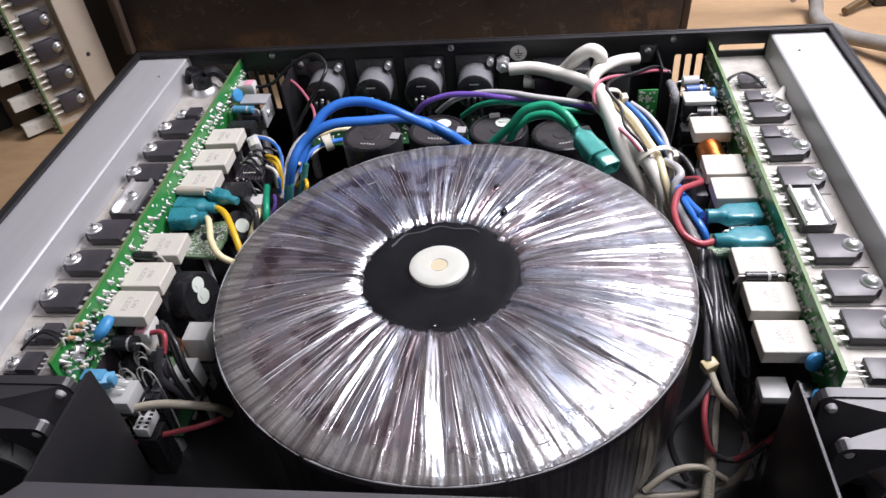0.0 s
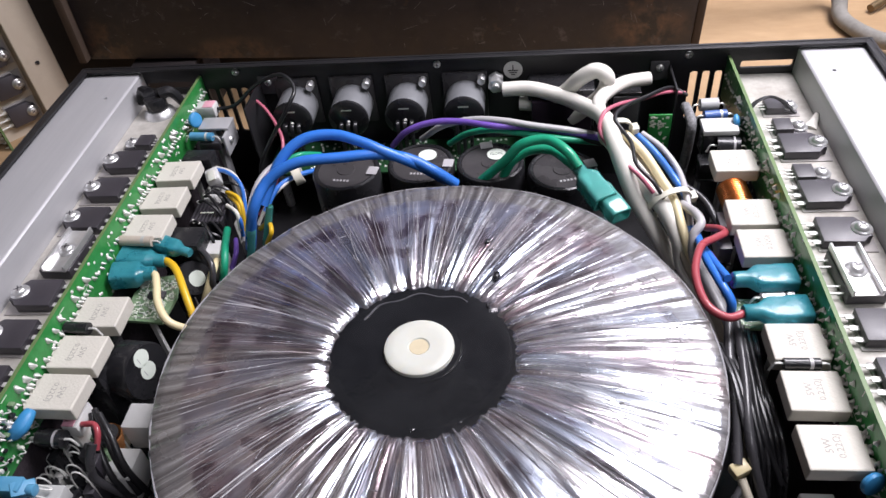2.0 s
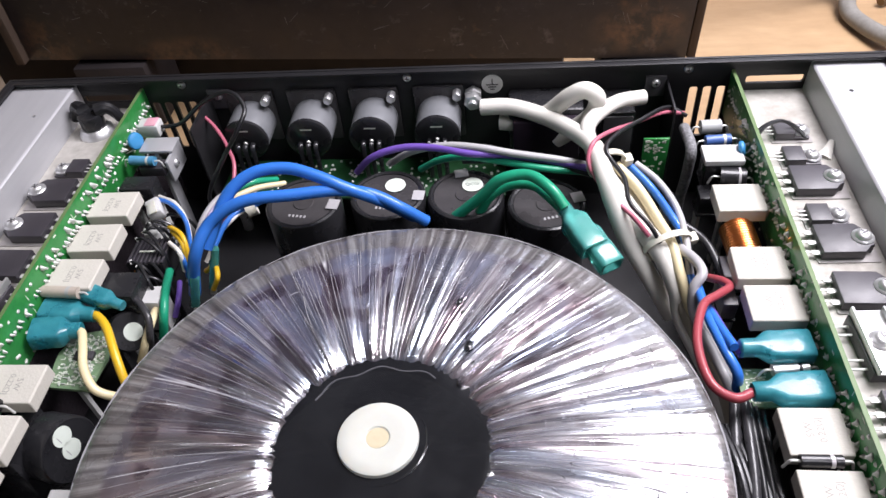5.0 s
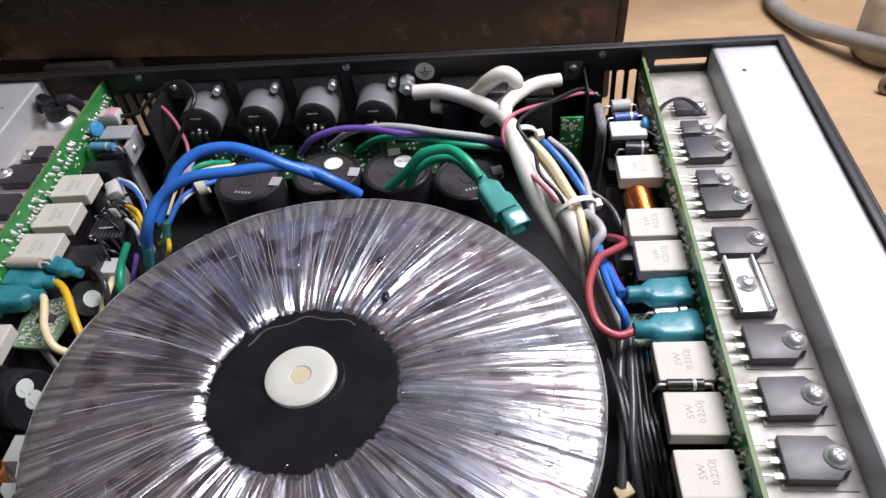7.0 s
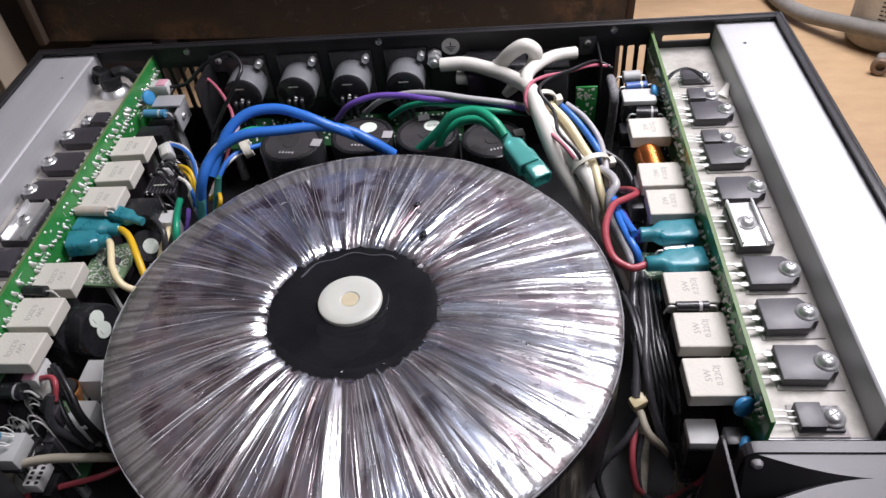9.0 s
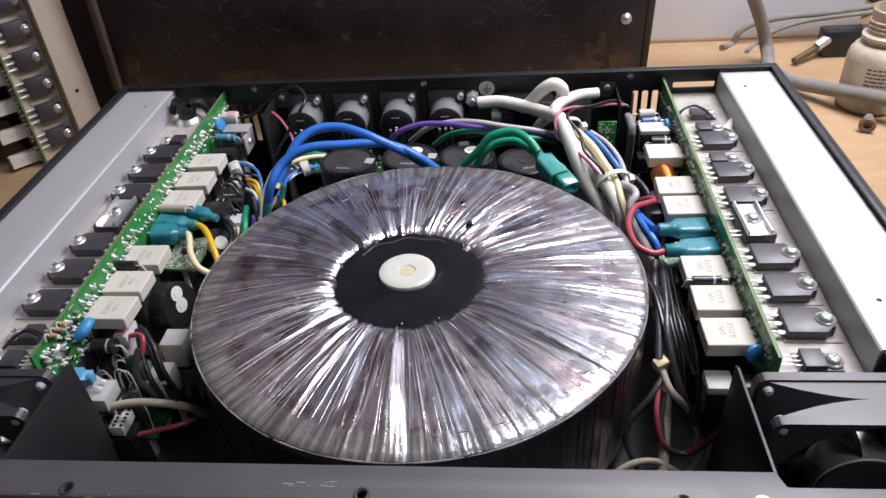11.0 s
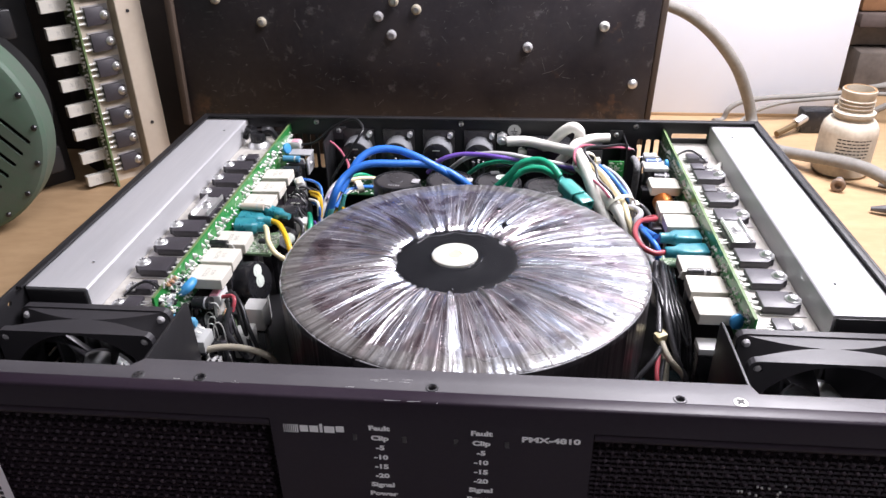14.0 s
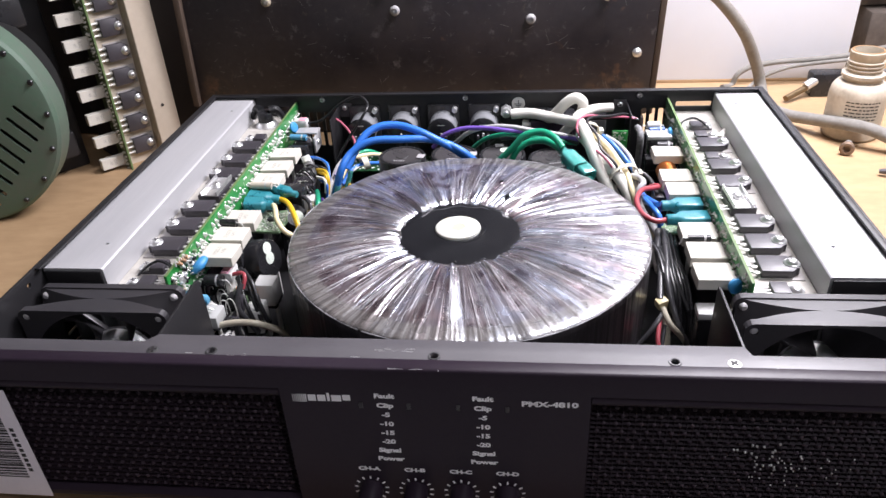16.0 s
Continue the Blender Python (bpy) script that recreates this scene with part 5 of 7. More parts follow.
# ---- small parts inside, beside the boards ----
def sheath(a, b, r, flat):
    """A moulded sleeve: a round neck on the wire that opens into a flat, soft-cornered box."""
    a, b = Vector(a), Vector(b)
    d = (b - a).normalized()
    side = d.cross(Vector((0, 0, 1))).normalized()
    up = side.cross(d)
    bm = bmesh.new()
    rings = []
    for t, wide, high, sq in ((0.0, 0.50, 0.50, 1.0), (0.02, 0.56, 0.56, 1.0), (0.24, 0.58, 0.58, 1.0), (0.36, 0.92, 0.86 * flat + 0.1, 0.55), (0.42, 0.98, flat, 0.4),
                              (0.62, 0.95, flat * 0.97, 0.4), (0.70, 1.0, flat, 0.4), (0.985, 1.0, flat, 0.4), (1.0, 0.95, flat * 0.94, 0.4), (1.0, 0.80, flat * 0.76, 0.4), (0.86, 0.74, flat * 0.7, 0.4)):
        ring = []
        for k in range(20):
            w = 2 * math.pi * k / 20
            cx, cy = math.cos(w), math.sin(w)
            ring.append(bm.verts.new(a.lerp(b, t) + side * (r * wide * math.copysign(abs(cx) ** sq, cx)) + up * (r * high * math.copysign(abs(cy) ** sq, cy))))
        rings.append(ring)
    for p, q in zip(rings, rings[1:]):
        for k in range(20):
            bm.faces.new((p[k], p[(k + 1) % 20], q[(k + 1) % 20], q[k]))
    bm.faces.new(rings[0])
    bm.faces.new(rings[-1])
    bmesh.ops.recalc_face_normals(bm, faces=bm.faces)
    return bm


def teal_crimp(a, b, material, r=0.0038, flat=0.6, blade=True):
    """A sleeved push-on terminal from its wire end a to its blade end b."""
    c = thing("sleeved_terminal", "push-on terminal in a translucent teal sleeve", "terminal", "sleeved terminals")
    part("sleeve", sheath(a, b, r, flat), material, c)
    if not blade:
        part("crimp", tube([Vector(a).lerp(Vector(b), 0.25), Vector(a).lerp(Vector(b), 0.85)], r * 0.42, 10, 2, flat=0.5), TIN, c)
        return c
    d = (Vector(b) - Vector(a)).normalized()
    part("blade", tube([b, Vector(b) + d * 0.003, Vector(b) + d * 0.006], 0.0016, 8, 2, flat=0.3), TIN, c)
    return c


teal_crimp((0.1241, 0.1668, 0.1085), (0.1485, 0.1678, 0.1085), TEAL, 0.0060)
teal_crimp((0.1242, 0.1482, 0.1090), (0.1490, 0.1500, 0.1090), TEAL, 0.0060)
teal_crimp((-0.1282, 0.1868, 0.1020), (-0.1500, 0.1872, 0.1040), TEAL, 0.0058, 0.75)
teal_crimp((-0.1308, 0.1788, 0.1020), (-0.1495, 0.1752, 0.1040), TEAL, 0.0060, 0.75)
teal_crimp((-0.1165, 0.1895, 0.1045), (-0.1350, 0.1955, 0.1065), TEAL, 0.0040, 0.8)
teal_crimp((0.0640, 0.2320, 0.1190), (0.0765, 0.2110, 0.1135), TEAL_GREEN, 0.0058, 0.8, False)
teal_crimp((0.0690, 0.2290, 0.1165), (0.0830, 0.2045, 0.1105), TEAL_GREEN, 0.0052, 0.8, False)
teal_crimp((-0.0900, 0.2103, 0.1120), (-0.0975, 0.2080, 0.0850), TEAL_GREEN, 0.0036)
teal_crimp((-0.0845, 0.2190, 0.1080), (-0.0920, 0.2180, 0.0850), TEAL_GREEN, 0.0032)


def disc_cap(x, y, z, spin, r=0.0042):
    d = thing("ceramic_capacitor", "small blue ceramic disc capacitor by the board", "capacitor")
    m = pose(x, y, z, 75, 0, spin)
    part("disc", lathe([(0, 0.0016), (r * 0.6, 0.0015), (r * 0.92, 0.0009), (r, 0), (r * 0.92, -0.0009), (r * 0.6, -0.0015), (0, -0.0016)], 24, m=m), BLUE_DISC, d)
    for s in (-1, 1):
        e = m @ Vector((s * r * 0.5, -r * 0.7, 0))
        q = 0.1508 if x > 0 else -0.1508
        part("lead", tube([e, (e.x * 0.6 + q * 0.4, e.y, e.z - 0.001), (q, e.y + 0.001 * s, e.z - 0.002)], 0.0004, 6, 4), TIN, d)
    return d


disc_cap(0.1475, 0.0760, 0.1105, 20)
disc_cap(0.1470, 0.0655, 0.1020, 60, 0.0036)
disc_cap(0.1465, 0.2740, 0.1130, 80, 0.0036)
bent = thing("bent_capacitor", "bent blue dipped capacitor at the board's end", "capacitor")
part("body", tube([(-0.1452, 0.0962, 0.1115), (-0.1453, 0.0935, 0.1115), (-0.1462, 0.0898, 0.1105), (-0.1485, 0.0882, 0.1090), (-0.1507, 0.0876, 0.1078)], lambda t: 0.0029 * (0.75 + 0.3 * math.sin(math.pi * t)), 14, 6, flat=0.8), BLUE_DISC, bent)
part("lead", tube([(-0.1500, 0.0890, 0.1070), (-0.1510, 0.0890, 0.1060)], 0.0005, 6, 2), TIN, bent)
disc_cap(-0.1455, 0.2905, 0.1130, 70, 0.0045)


def lying_part(name, label, category, a, b, r, material, band=None, lead=None):
    """A small tubular part with wire ends."""
    p = thing(name, label, category)
    a, b = Vector(a), Vector(b)
    part("body", tube([a, a.lerp(b, 0.02), a.lerp(b, 0.5), a.lerp(b, 0.98), b], lambda t: r * (0.8 if t < 0.06 or t > 0.94 else 1), 16, 4), material, p)
    if band:
        part("band", tube([a.lerp(b, 0.70), a.lerp(b, 0.80)], r * 1.02, 16, 2), band, p)
    d = (b - a).normalized()
    for e, s in ((a, -1), (b, 1)):
        part("lead", tube([e, e + d * s * 0.003, e + d * s * 0.0045 + Vector((0, 0, -0.004))], 0.0005, 6, 3), TIN, p)
    return p


RES_BLUE = mat("blue_resistor", (0.06, 0.24, 0.42), 0.45, second=(0.14, 0.36, 0.5), scale=160)
GREY_BODY = mat("grey_resistor", (0.42, 0.43, 0.42), 0.45, second=(0.3, 0.3, 0.3), scale=120)
lying_part("film_resistor", "pale blue banded resistor beside the board", "resistor", (-0.1455, 0.2800, 0.1090), (-0.1330, 0.2790, 0.1090), 0.0024, RES_BLUE, TIN)
lying_part("film_resistor", "pale beige banded resistor beside the cement resistors", "resistor", (-0.1500, 0.1928, 0.1100), (-0.1345, 0.1920, 0.1100), 0.0025, mat("beige_body", (0.46, 0.40, 0.34), 0.5, second=(0.38, 0.32, 0.27), scale=160), GREY_BODY)
lying_part("diode", "black diode over the cement resistors", "diode", (0.1320, 0.1215, 0.1120), (0.1440, 0.1215, 0.1120), 0.0021, CAP_BLACK, GREY_W)
lying_part("diode", "black diode over the cement resistors", "diode", (-0.1500, 0.1370, 0.1120), (-0.1400, 0.1365, 0.1120), 0.0026, CAP_BLACK, None)
lying_part("film_resistor", "pale blue resistor by the rear board end", "resistor", (0.1330, 0.2840, 0.1100), (0.1440, 0.2850, 0.1100), 0.0026, wire_mat("navy_body", (0.05, 0.12, 0.35)), TIN)
lying_part("small_capacitor", "small black electrolytic capacitor lying on its side", "capacitor", (0.1360, 0.2630, 0.1060), (0.1465, 0.2620, 0.1060), 0.0046, CAP_BLACK, GREY_W)
lying_part("small_capacitor", "small grey electrolytic capacitor by the rear slots", "capacitor", (0.1330, 0.2960, 0.1090), (0.1420, 0.2965, 0.1090), 0.0034, GREY_BODY, None)
lying_part("small_capacitor", "small grey electrolytic capacitor below the resistors", "capacitor", (-0.1460, 0.0930, 0.0985), (-0.1360, 0.0925, 0.0985), 0.0036, CAP_BLACK, GREY_W)


lying_part("film_resistor", "bright tinned part between two teal terminals", "resistor", (0.1345, 0.1600, 0.1050), (0.1465, 0.1610, 0.1050), 0.0021, STEEL, CAP_BLACK)


def block(name, label, category, lo, hi, material, bevel=0.0006, m=None):
    """A boxy part that reaches down to a foot on its board or the floor."""
    t = thing(name, label, category)
    part("body", box(lo, hi, bevel, m=m), material, t)
    return t


def relay(lo, hi, material, label, name="relay", category="relay", legs=True):
    t = block(name, label, category, lo, hi, material)
    rim = box((lo[0] - 0.0004, lo[1] - 0.0004, lo[2] - 0.0014), (hi[0] + 0.0004, hi[1] + 0.0004, lo[2]), 0.0003)
    part("base", rim, CAP_BLACK, t)
    for x in (lo[0] + 0.002, hi[0] - 0.002):
        part("post", box((x - 0.0007, (lo[1] + hi[1]) / 2 - 0.002, BASE + 0.0015), (x + 0.0007, (lo[1] + hi[1]) / 2 + 0.002, lo[2] - 0.0014)), TIN, t)
    return t


rear_relay = relay((0.1300, 0.2660, 0.0985), (0.1460, 0.2770, 0.1098), CAP_BLACK, "black plastic relay with a white top by the rear board end")
part("top_label", box((0.1292, 0.2655, 0.1100), (0.1466, 0.2775, 0.1130), 0.0006), WHITE_PLASTIC, rear_relay, "white top plate")
relay((0.1275, 0.2560, 0.0900), (0.1450, 0.2655, 0.0995), CAP_BLACK, "black plastic relay by the rear board end")
relay((-0.1455, 0.2600, 0.0960), (-0.1290, 0.2700, 0.1070), CAP_BLACK, "black plastic relay beside the board")
relay((0.1295, 0.0690, 0.0935), (0.1405, 0.0795, 0.0975), WHITE_PLASTIC, "white moulded relay with a bright top", legs=True)
relay((0.1298, 0.0693, 0.0700), (0.1402, 0.0792, 0.0918), CAP_BLACK, "black relay base below the white top")
relay((0.1415, 0.0665, 0.0900), (0.1500, 0.0740, 0.1010), CAP_BLACK, "black plastic relay by the fan")
relay((-0.1370, 0.1955, 0.0850), (-0.1160, 0.2095, 0.1035), CAP_BLACK, "black plastic relay behind the teal terminals")
relay((-0.1185, 0.1990, 0.0760), (-0.1085, 0.2090, 0.0950), WHITE_PLASTIC, "white plastic relay beside the transformer")
relay((-0.1245, 0.1065, 0.0700), (-0.1125, 0.1185, 0.0855), WHITE_PLASTIC, "white plastic relay by the transformer")
relay((-0.1285, 0.0870, 0.0640), (-0.1150, 0.1005, 0.0800), WHITE_PLASTIC, "large white plastic relay by the transformer")
relay((-0.1490, 0.0640, 0.0850), (-0.1305, 0.0770, 0.0925), GREY_BODY, "grey-white plastic relay by the fan bracket")
mw = thing("multiway_socket", "white multi-way socket with two rows of dark holes", "connector")
part("housing", box((-0.1325, 0.0612, 0.0720), (-0.1260, 0.0725, 0.0780), 0.0005, m=None), WHITE_PLASTIC, mw)
part("stand", box((-0.1330, 0.0610, BASE + 0.0015), (-0.1240, 0.0710, 0.0700)), CAP_BLACK, mw)
for k in range(5):
    for x in (-0.1310, -0.1275):
        part("hole", box((x, 0.0618 + 0.0022 * k, 0.0776), (x + 0.0014, 0.0630 + 0.0022 * k, 0.0783)), INK, mw)
relay((0.1300, 0.2100, 0.0880), (0.1420, 0.2240, 0.0960), GREY_STEEL, "dark grey plastic relay beside the resistors")
relay((0.1250, 0.1930, 0.0920), (0.1310, 0.2080, 0.1010), GREY_STEEL, "dark grey plastic block beside the resistors")
# heat sink tab with its transistor, rear end of the left-hand board
tab = thing("tab_cooler", "small grey aluminium cooler with a black transistor", "heat sink")
part("plate", box((-0.1430, 0.2850, 0.1090), (-0.1255, 0.2965, 0.1105), 0.0003), ALU, tab)
part("side", box((-0.1275, 0.2780, 0.0960), (-0.1260, 0.2965, 0.1088), 0.0003), ALU, tab)
part("device", box((-0.1415, 0.2770, 0.1010), (-0.1290, 0.2840, 0.1060), 0.0004), EPOXY_PKG, tab)
part("post", box((-0.1360, 0.2860, BASE + 0.0015), (-0.1340, 0.2940, 0.1088), 0.0003), ALU, tab)
screw(pose(-0.1259, 0.2850, 0.1030, 0, 90, 0), tab, True)

# choke, wound with bright copper
for x, y, z, axis, n in ((0.1395, 0.2262, 0.0992, (0.0022, -0.0200, -0.003), 17), (-0.1295, 0.1030, 0.0800, (0.003, 0.0, 0.012), 11)):
    ch = thing("copper_choke", "coil of bright enamelled copper wire", "coil")
    part("core", tube([(x - axis[0] * 0.6, y - axis[1] * 0.6, z - axis[2] * 0.6), (x + axis[0] * 0.6, y + axis[1] * 0.6, z + axis[2] * 0.6)], 0.0042 if x < 0 else 0.0058, 16, 2), CAP_BLACK, ch)
    turns = bmesh.new()
    ax = Vector(axis)
    q = ax.normalized().to_track_quat("Z", "Y").to_matrix()
    for k in range(n):
        c = Vector((x, y, z)) + ax * ((k + 0.5) / n - 0.5)
        ring = [c + q @ Vector(((0.0050 if x < 0 else 0.0066) * math.cos(a), (0.0050 if x < 0 else 0.0066) * math.sin(a), 0)) for a in [2 * math.pi * j / 12 for j in range(13)]]
        tube(ring, 0.00058, 6, 2, bm=turns)
    part("winding", turns, COPPER, ch)["kind"] = "stuff"
    part("lead", tube([(x, y, z - 0.004), (x + (0.004 if x > 0 else -0.004), y, z - 0.012), (x + (0.0085 if x > 0 else -0.018), y, z - 0.014)], 0.0006, 6, 4), COPPER, ch)

# horizontal filter capacitor on the left, with a pale end sticker
fc = thing("filter_capacitor", "black capacitor lying on its side with two pale stickers", "capacitor")
mfc = pose(-0.1225, 0.1330, 0.0880, 0, 78, -14)
part("can", lathe([(0, -0.014), (0.0120, -0.014), (0.0128, -0.013), (0.0128, 0.0), (0.0120, 0.0012), (0.0110, 0.0010), (0, 0.0010)], 44, m=mfc), CAP_BLACK, fc)
for dx, dy in ((-0.0072, 0.0012), (-0.0004, 0.0004)):
    part("sticker", lathe([(0, 0.0003), (0.0040, 0.0003), (0.0040, 0), (0, 0)], 24, m=mfc @ pose(dx, dy, 0.0010)), GREEN_DOT, fc)
    part("sticker_print", box((-0.0015, -0.0020, 0.0003), (0.0015, -0.0016, 0.00035), m=mfc @ pose(dx, dy, 0.0010)), GREY_BODY, fc)
part("cradle", box((-0.1490, 0.1210, 0.0560), (-0.1350, 0.1450, 0.0985), 0.0006), CAP_BLACK, fc)

rcap = thing("round_capacitor", "round black capacitor with a pale oval sticker", "capacitor")
mrc = pose(-0.1225, 0.1905, 0.0860, 0, 52, -35)
part("can", lathe([(0, -0.012), (0.0082, -0.012), (0.0088, -0.011), (0.0088, 0.004), (0.0082, 0.005), (0, 0.005)], 36, m=mrc), CAP_BLACK, rcap)
part("sticker", lathe([(0, 0.0003), (0.0040, 0.0003), (0.0040, 0), (0, 0)], 24, m=mrc @ pose(0.0010, 0.001, 0.0050)), GREEN_DOT, rcap)
part("stand", box((-0.1330, 0.1880, BASE + 0.0015), (-0.1290, 0.1960, 0.0800), 0.0005), CAP_BLACK, rcap)

# small daughter board and its parts, front left
MINI_PCB = mat("pale_board", (0.10, 0.19, 0.10), 0.5, second=(0.22, 0.30, 0.18), scale=300, amount=0.9, fine=900)
lb = thing("protection_board", "small crowded green circuit board on the case floor", "circuit board")
part("board", box((-0.1490, 0.0720, 0.0560), (-0.1200, 0.1100, 0.0576), 0.0002), PCB_SHADED, lb)
for y in (0.076, 0.106):
    part("standoff", cyl(0.003, BASE + 0.0015, 0.056, 12, m=pose(-0.1275, y, 0)), STEEL, lb)
rc = random.Random(21)
for k in range(84):
    x, y = rc.uniform(-0.1485, -0.1260), rc.uniform(0.073, 0.108)
    h = rc.uniform(0.072, 0.090)
    if k % 3 == 0:
        part("component", cyl(rc.uniform(0.0018, 0.0034), 0.0576, h, 14, 0.0004, m=pose(x, y, 0)), rc.choice((CAP_BLACK, CAP_BLACK, GREY_BODY)), lb)
    elif k % 3 == 1:
        w, d = rc.uniform(0.0012, 0.003), rc.uniform(0.0012, 0.004)
        part("component", box((x - w, y - d, 0.0576), (x + w, y + d, h), 0.0003), rc.choice((EPOXY_PKG, CAP_BLACK, CAP_BLACK, MINI_PCB, TAN, TIN)), lb)
    else:
        part("component", tube([(x - 0.003, y, 0.0580), (x - 0.0025, y, h), (x + 0.0025, y + 0.001, h), (x + 0.003, y, 0.0580)], 0.00035, 6, 5), TIN, lb)
# crowded small parts on the upright board's inner face, at its front end
for k in range(58):
    y, z = rc.uniform(0.0640, 0.1000), rc.uniform(0.0980, 0.1195)
    d = rc.uniform(0.0008, 0.0026)
    if k % 3:
        bead = box((-0.1506, y - rc.uniform(0.0004, 0.0012), z - rc.uniform(0.0004, 0.0012)), (-0.1506 + d, y + 0.0007, z + 0.0006), 0.0002)
        part("component", bead, rc.choice((TIN, TAN, SILK, CAP_BLACK, MINI_PCB)), lb)
    else:
        part("component", tube([(-0.1505, y, z), (-0.1505 + d, y, z + 0.001), (-0.1505 + d, y + 0.002, z - 0.001), (-0.1505, y + 0.003, z - 0.001)], 0.00032, 6, 4), TIN, lb)
mini = thing("driver_board", "small pale-printed green circuit board beside the transformer", "circuit board", "driver boards")
part("board", prism([(-0.1395, 0.1560), (-0.1210, 0.1545), (-0.1195, 0.1700), (-0.1235, 0.1850), (-0.1370, 0.1820), (-0.1415, 0.1725)], 0.0935, 0.0950, "z"), MINI_PCB, mini)
pr, tin = bmesh.new(), bmesh.new()
for k in range(260):
    x, y = rc.uniform(-0.1395, -0.1215), rc.uniform(0.1560, 0.1810)
    w, d = rc.choice(((0.0012, 0.0004), (0.0004, 0.0012), (0.0007, 0.0007), (0.0018, 0.0003), (0.0010, 0.0009)))
    box((x, y, 0.0950), (x + w, y + d, 0.0953 if k % 3 else 0.0958), bm=pr if k % 3 else tin)
part("board_print", pr, SILK, mini)["kind"] = "stuff"
part("small_joint", tin, TIN, mini)["kind"] = "stuff"
part("chip", box((-0.1330, 0.1685, 0.0950), (-0.1250, 0.1725, 0.0968), 0.0003), EPOXY_PKG, mini)
part("post", box((-0.1300, 0.1580, BASE + 0.0015), (-0.1280, 0.1600, 0.0935)), TIN, mini)
part("standing_part", cyl(0.0022, 0.0950, 0.1010, 14, 0.0004, m=pose(-0.1385, 0.1790, 0)), GREY_BODY, mini)
mini2 = thing("driver_board", "small pale-printed green circuit board by the teal terminals", "circuit board", "driver boards")
part("board", box((0.1235, 0.1480, 0.0985), (0.1490, 0.1640, 0.1000), 0.0002), MINI_PCB, mini2)
pr = bmesh.new()
for _ in range(100):
    x, y = rc.uniform(0.1240, 0.1470), rc.uniform(0.1485, 0.1630)
    w, d = rc.choice(((0.0012, 0.0004), (0.0004, 0.0012), (0.0007, 0.0007), (0.0018, 0.0003)))
    box((x, y, 0.1000), (x + w, y + d, 0.1003), bm=pr)
part("board_print", pr, SILK, mini2)["kind"] = "stuff"
part("post", box((0.1400, 0.1490, BASE + 0.0015), (0.1420, 0.1510, 0.0985)), TIN, mini2)
# plugs
plug1 = thing("pink_plug", "white multi-way plug marked in pink", "connector")
part("housing", box((-0.1385, 0.0965, 0.0940), (-0.1320, 0.1085, 0.1005), 0.0006, m=pose(0, 0, 0)), WHITE_PLASTIC, plug1)
part("mark", box((-0.1383, 0.0968, 0.1004), (-0.1335, 0.1083, 0.1009), 0.0001), PINK, plug1)
part("pin_row", box((-0.1370, 0.0970, 0.0576), (-0.1355, 0.1080, 0.0940)), TIN, plug1)
plug2 = thing("white_plug", "white multi-way plug with thin coloured leads", "connector")
part("housing", box((-0.0035, -0.0050, -0.0035), (0.0035, 0.0050, 0.0030), 0.0010, m=pose(-0.1268, 0.2535, 0.1000, 8, -14, 24)), WHITE_PLASTIC, plug2)
part("key", box((-0.0020, -0.0056, 0.0026), (0.0020, 0.0020, 0.0040), 0.0005, m=pose(-0.1268, 0.2535, 0.1000, 8, -14, 24)), NYLON, plug2)
part("pin_row", box((-0.1300, 0.2490, BASE + 0.0015), (-0.1285, 0.2580, 0.0965)), TIN, plug2)
ic = thing("multipin_module", "black module with a row of bright pins", "module")
part("body", box((-0.1330, 0.2230, 0.0820), (-0.1150, 0.2400, 0.0935), 0.0008), CAP_BLACK, ic)
for k in range(9):
    x = -0.1322 + 0.0020 * k
    part("rib", box((x, 0.2236, 0.0934), (x + 0.0011, 0.2394, 0.0946), 0.0002), EPOXY_PKG, ic)
    part("pin", tube([(x + 0.0005, 0.2400, 0.090), (x + 0.0005, 0.2440, 0.0905), (x + 0.0005, 0.2450, 0.0860)], 0.0005, 6, 3), TIN, ic)
part("latch", box((-0.1300, 0.2405, 0.0900), (-0.1240, 0.2470, 0.0955), 0.0006, m=None), WHITE_PLASTIC, ic)
part("marking", box((-0.1285, 0.2300, 0.0946), (-0.1210, 0.2310, 0.09475)), SILK, ic)
part("foot", box((-0.1300, 0.2250, BASE + 0.0015), (-0.1170, 0.2390, 0.0820), 0.0005), CAP_BLACK, ic)
rl = random.Random(77)
tangle = thing("crimped_leads", "tangle of short dark leads with bright crimps by the module", "wire")
for k in range(14):
    x, y, z = rl.uniform(-0.1330, -0.1215), rl.uniform(0.2120, 0.2530), rl.uniform(0.0900, 0.1010)
    dx, dy = rl.uniform(0.006, 0.014), rl.uniform(-0.012, 0.004)
    part("lead", tube([(x, y, z), (x + dx * 0.4, y + dy * 0.3, z + rl.uniform(0.0, 0.003)), (x + dx, y + dy, z - 0.003), (x + dx * 1.2, y + dy * 1.3, 0.0830)], 0.0008, 7, 5), rl.choice((BLACK_W, BLACK_W, DARK_W, RED_W if k == 3 else BLACK_W)), tangle)
    part("crimp", box((-0.0012, -0.0006, -0.0005), (0.0012, 0.0006, 0.0005), 0.0002, m=pose(x, y, z, rl.uniform(-20, 20), rl.uniform(-20, 20), rl.uniform(0, 180))), rl.choice((TIN, TIN, COPPER)), tangle)
fix = thing("fixing_screw", "large domed steel screw through the board's end", "screw")
part("head", lathe([(0, 0.0022), (0.0020, 0.0020), (0.0034, 0.0012), (0.0040, 0.0), (0, 0)], 24, m=pose(-0.1507, 0.0762, 0.1110, 0, 90, 0)), STEEL, fix)
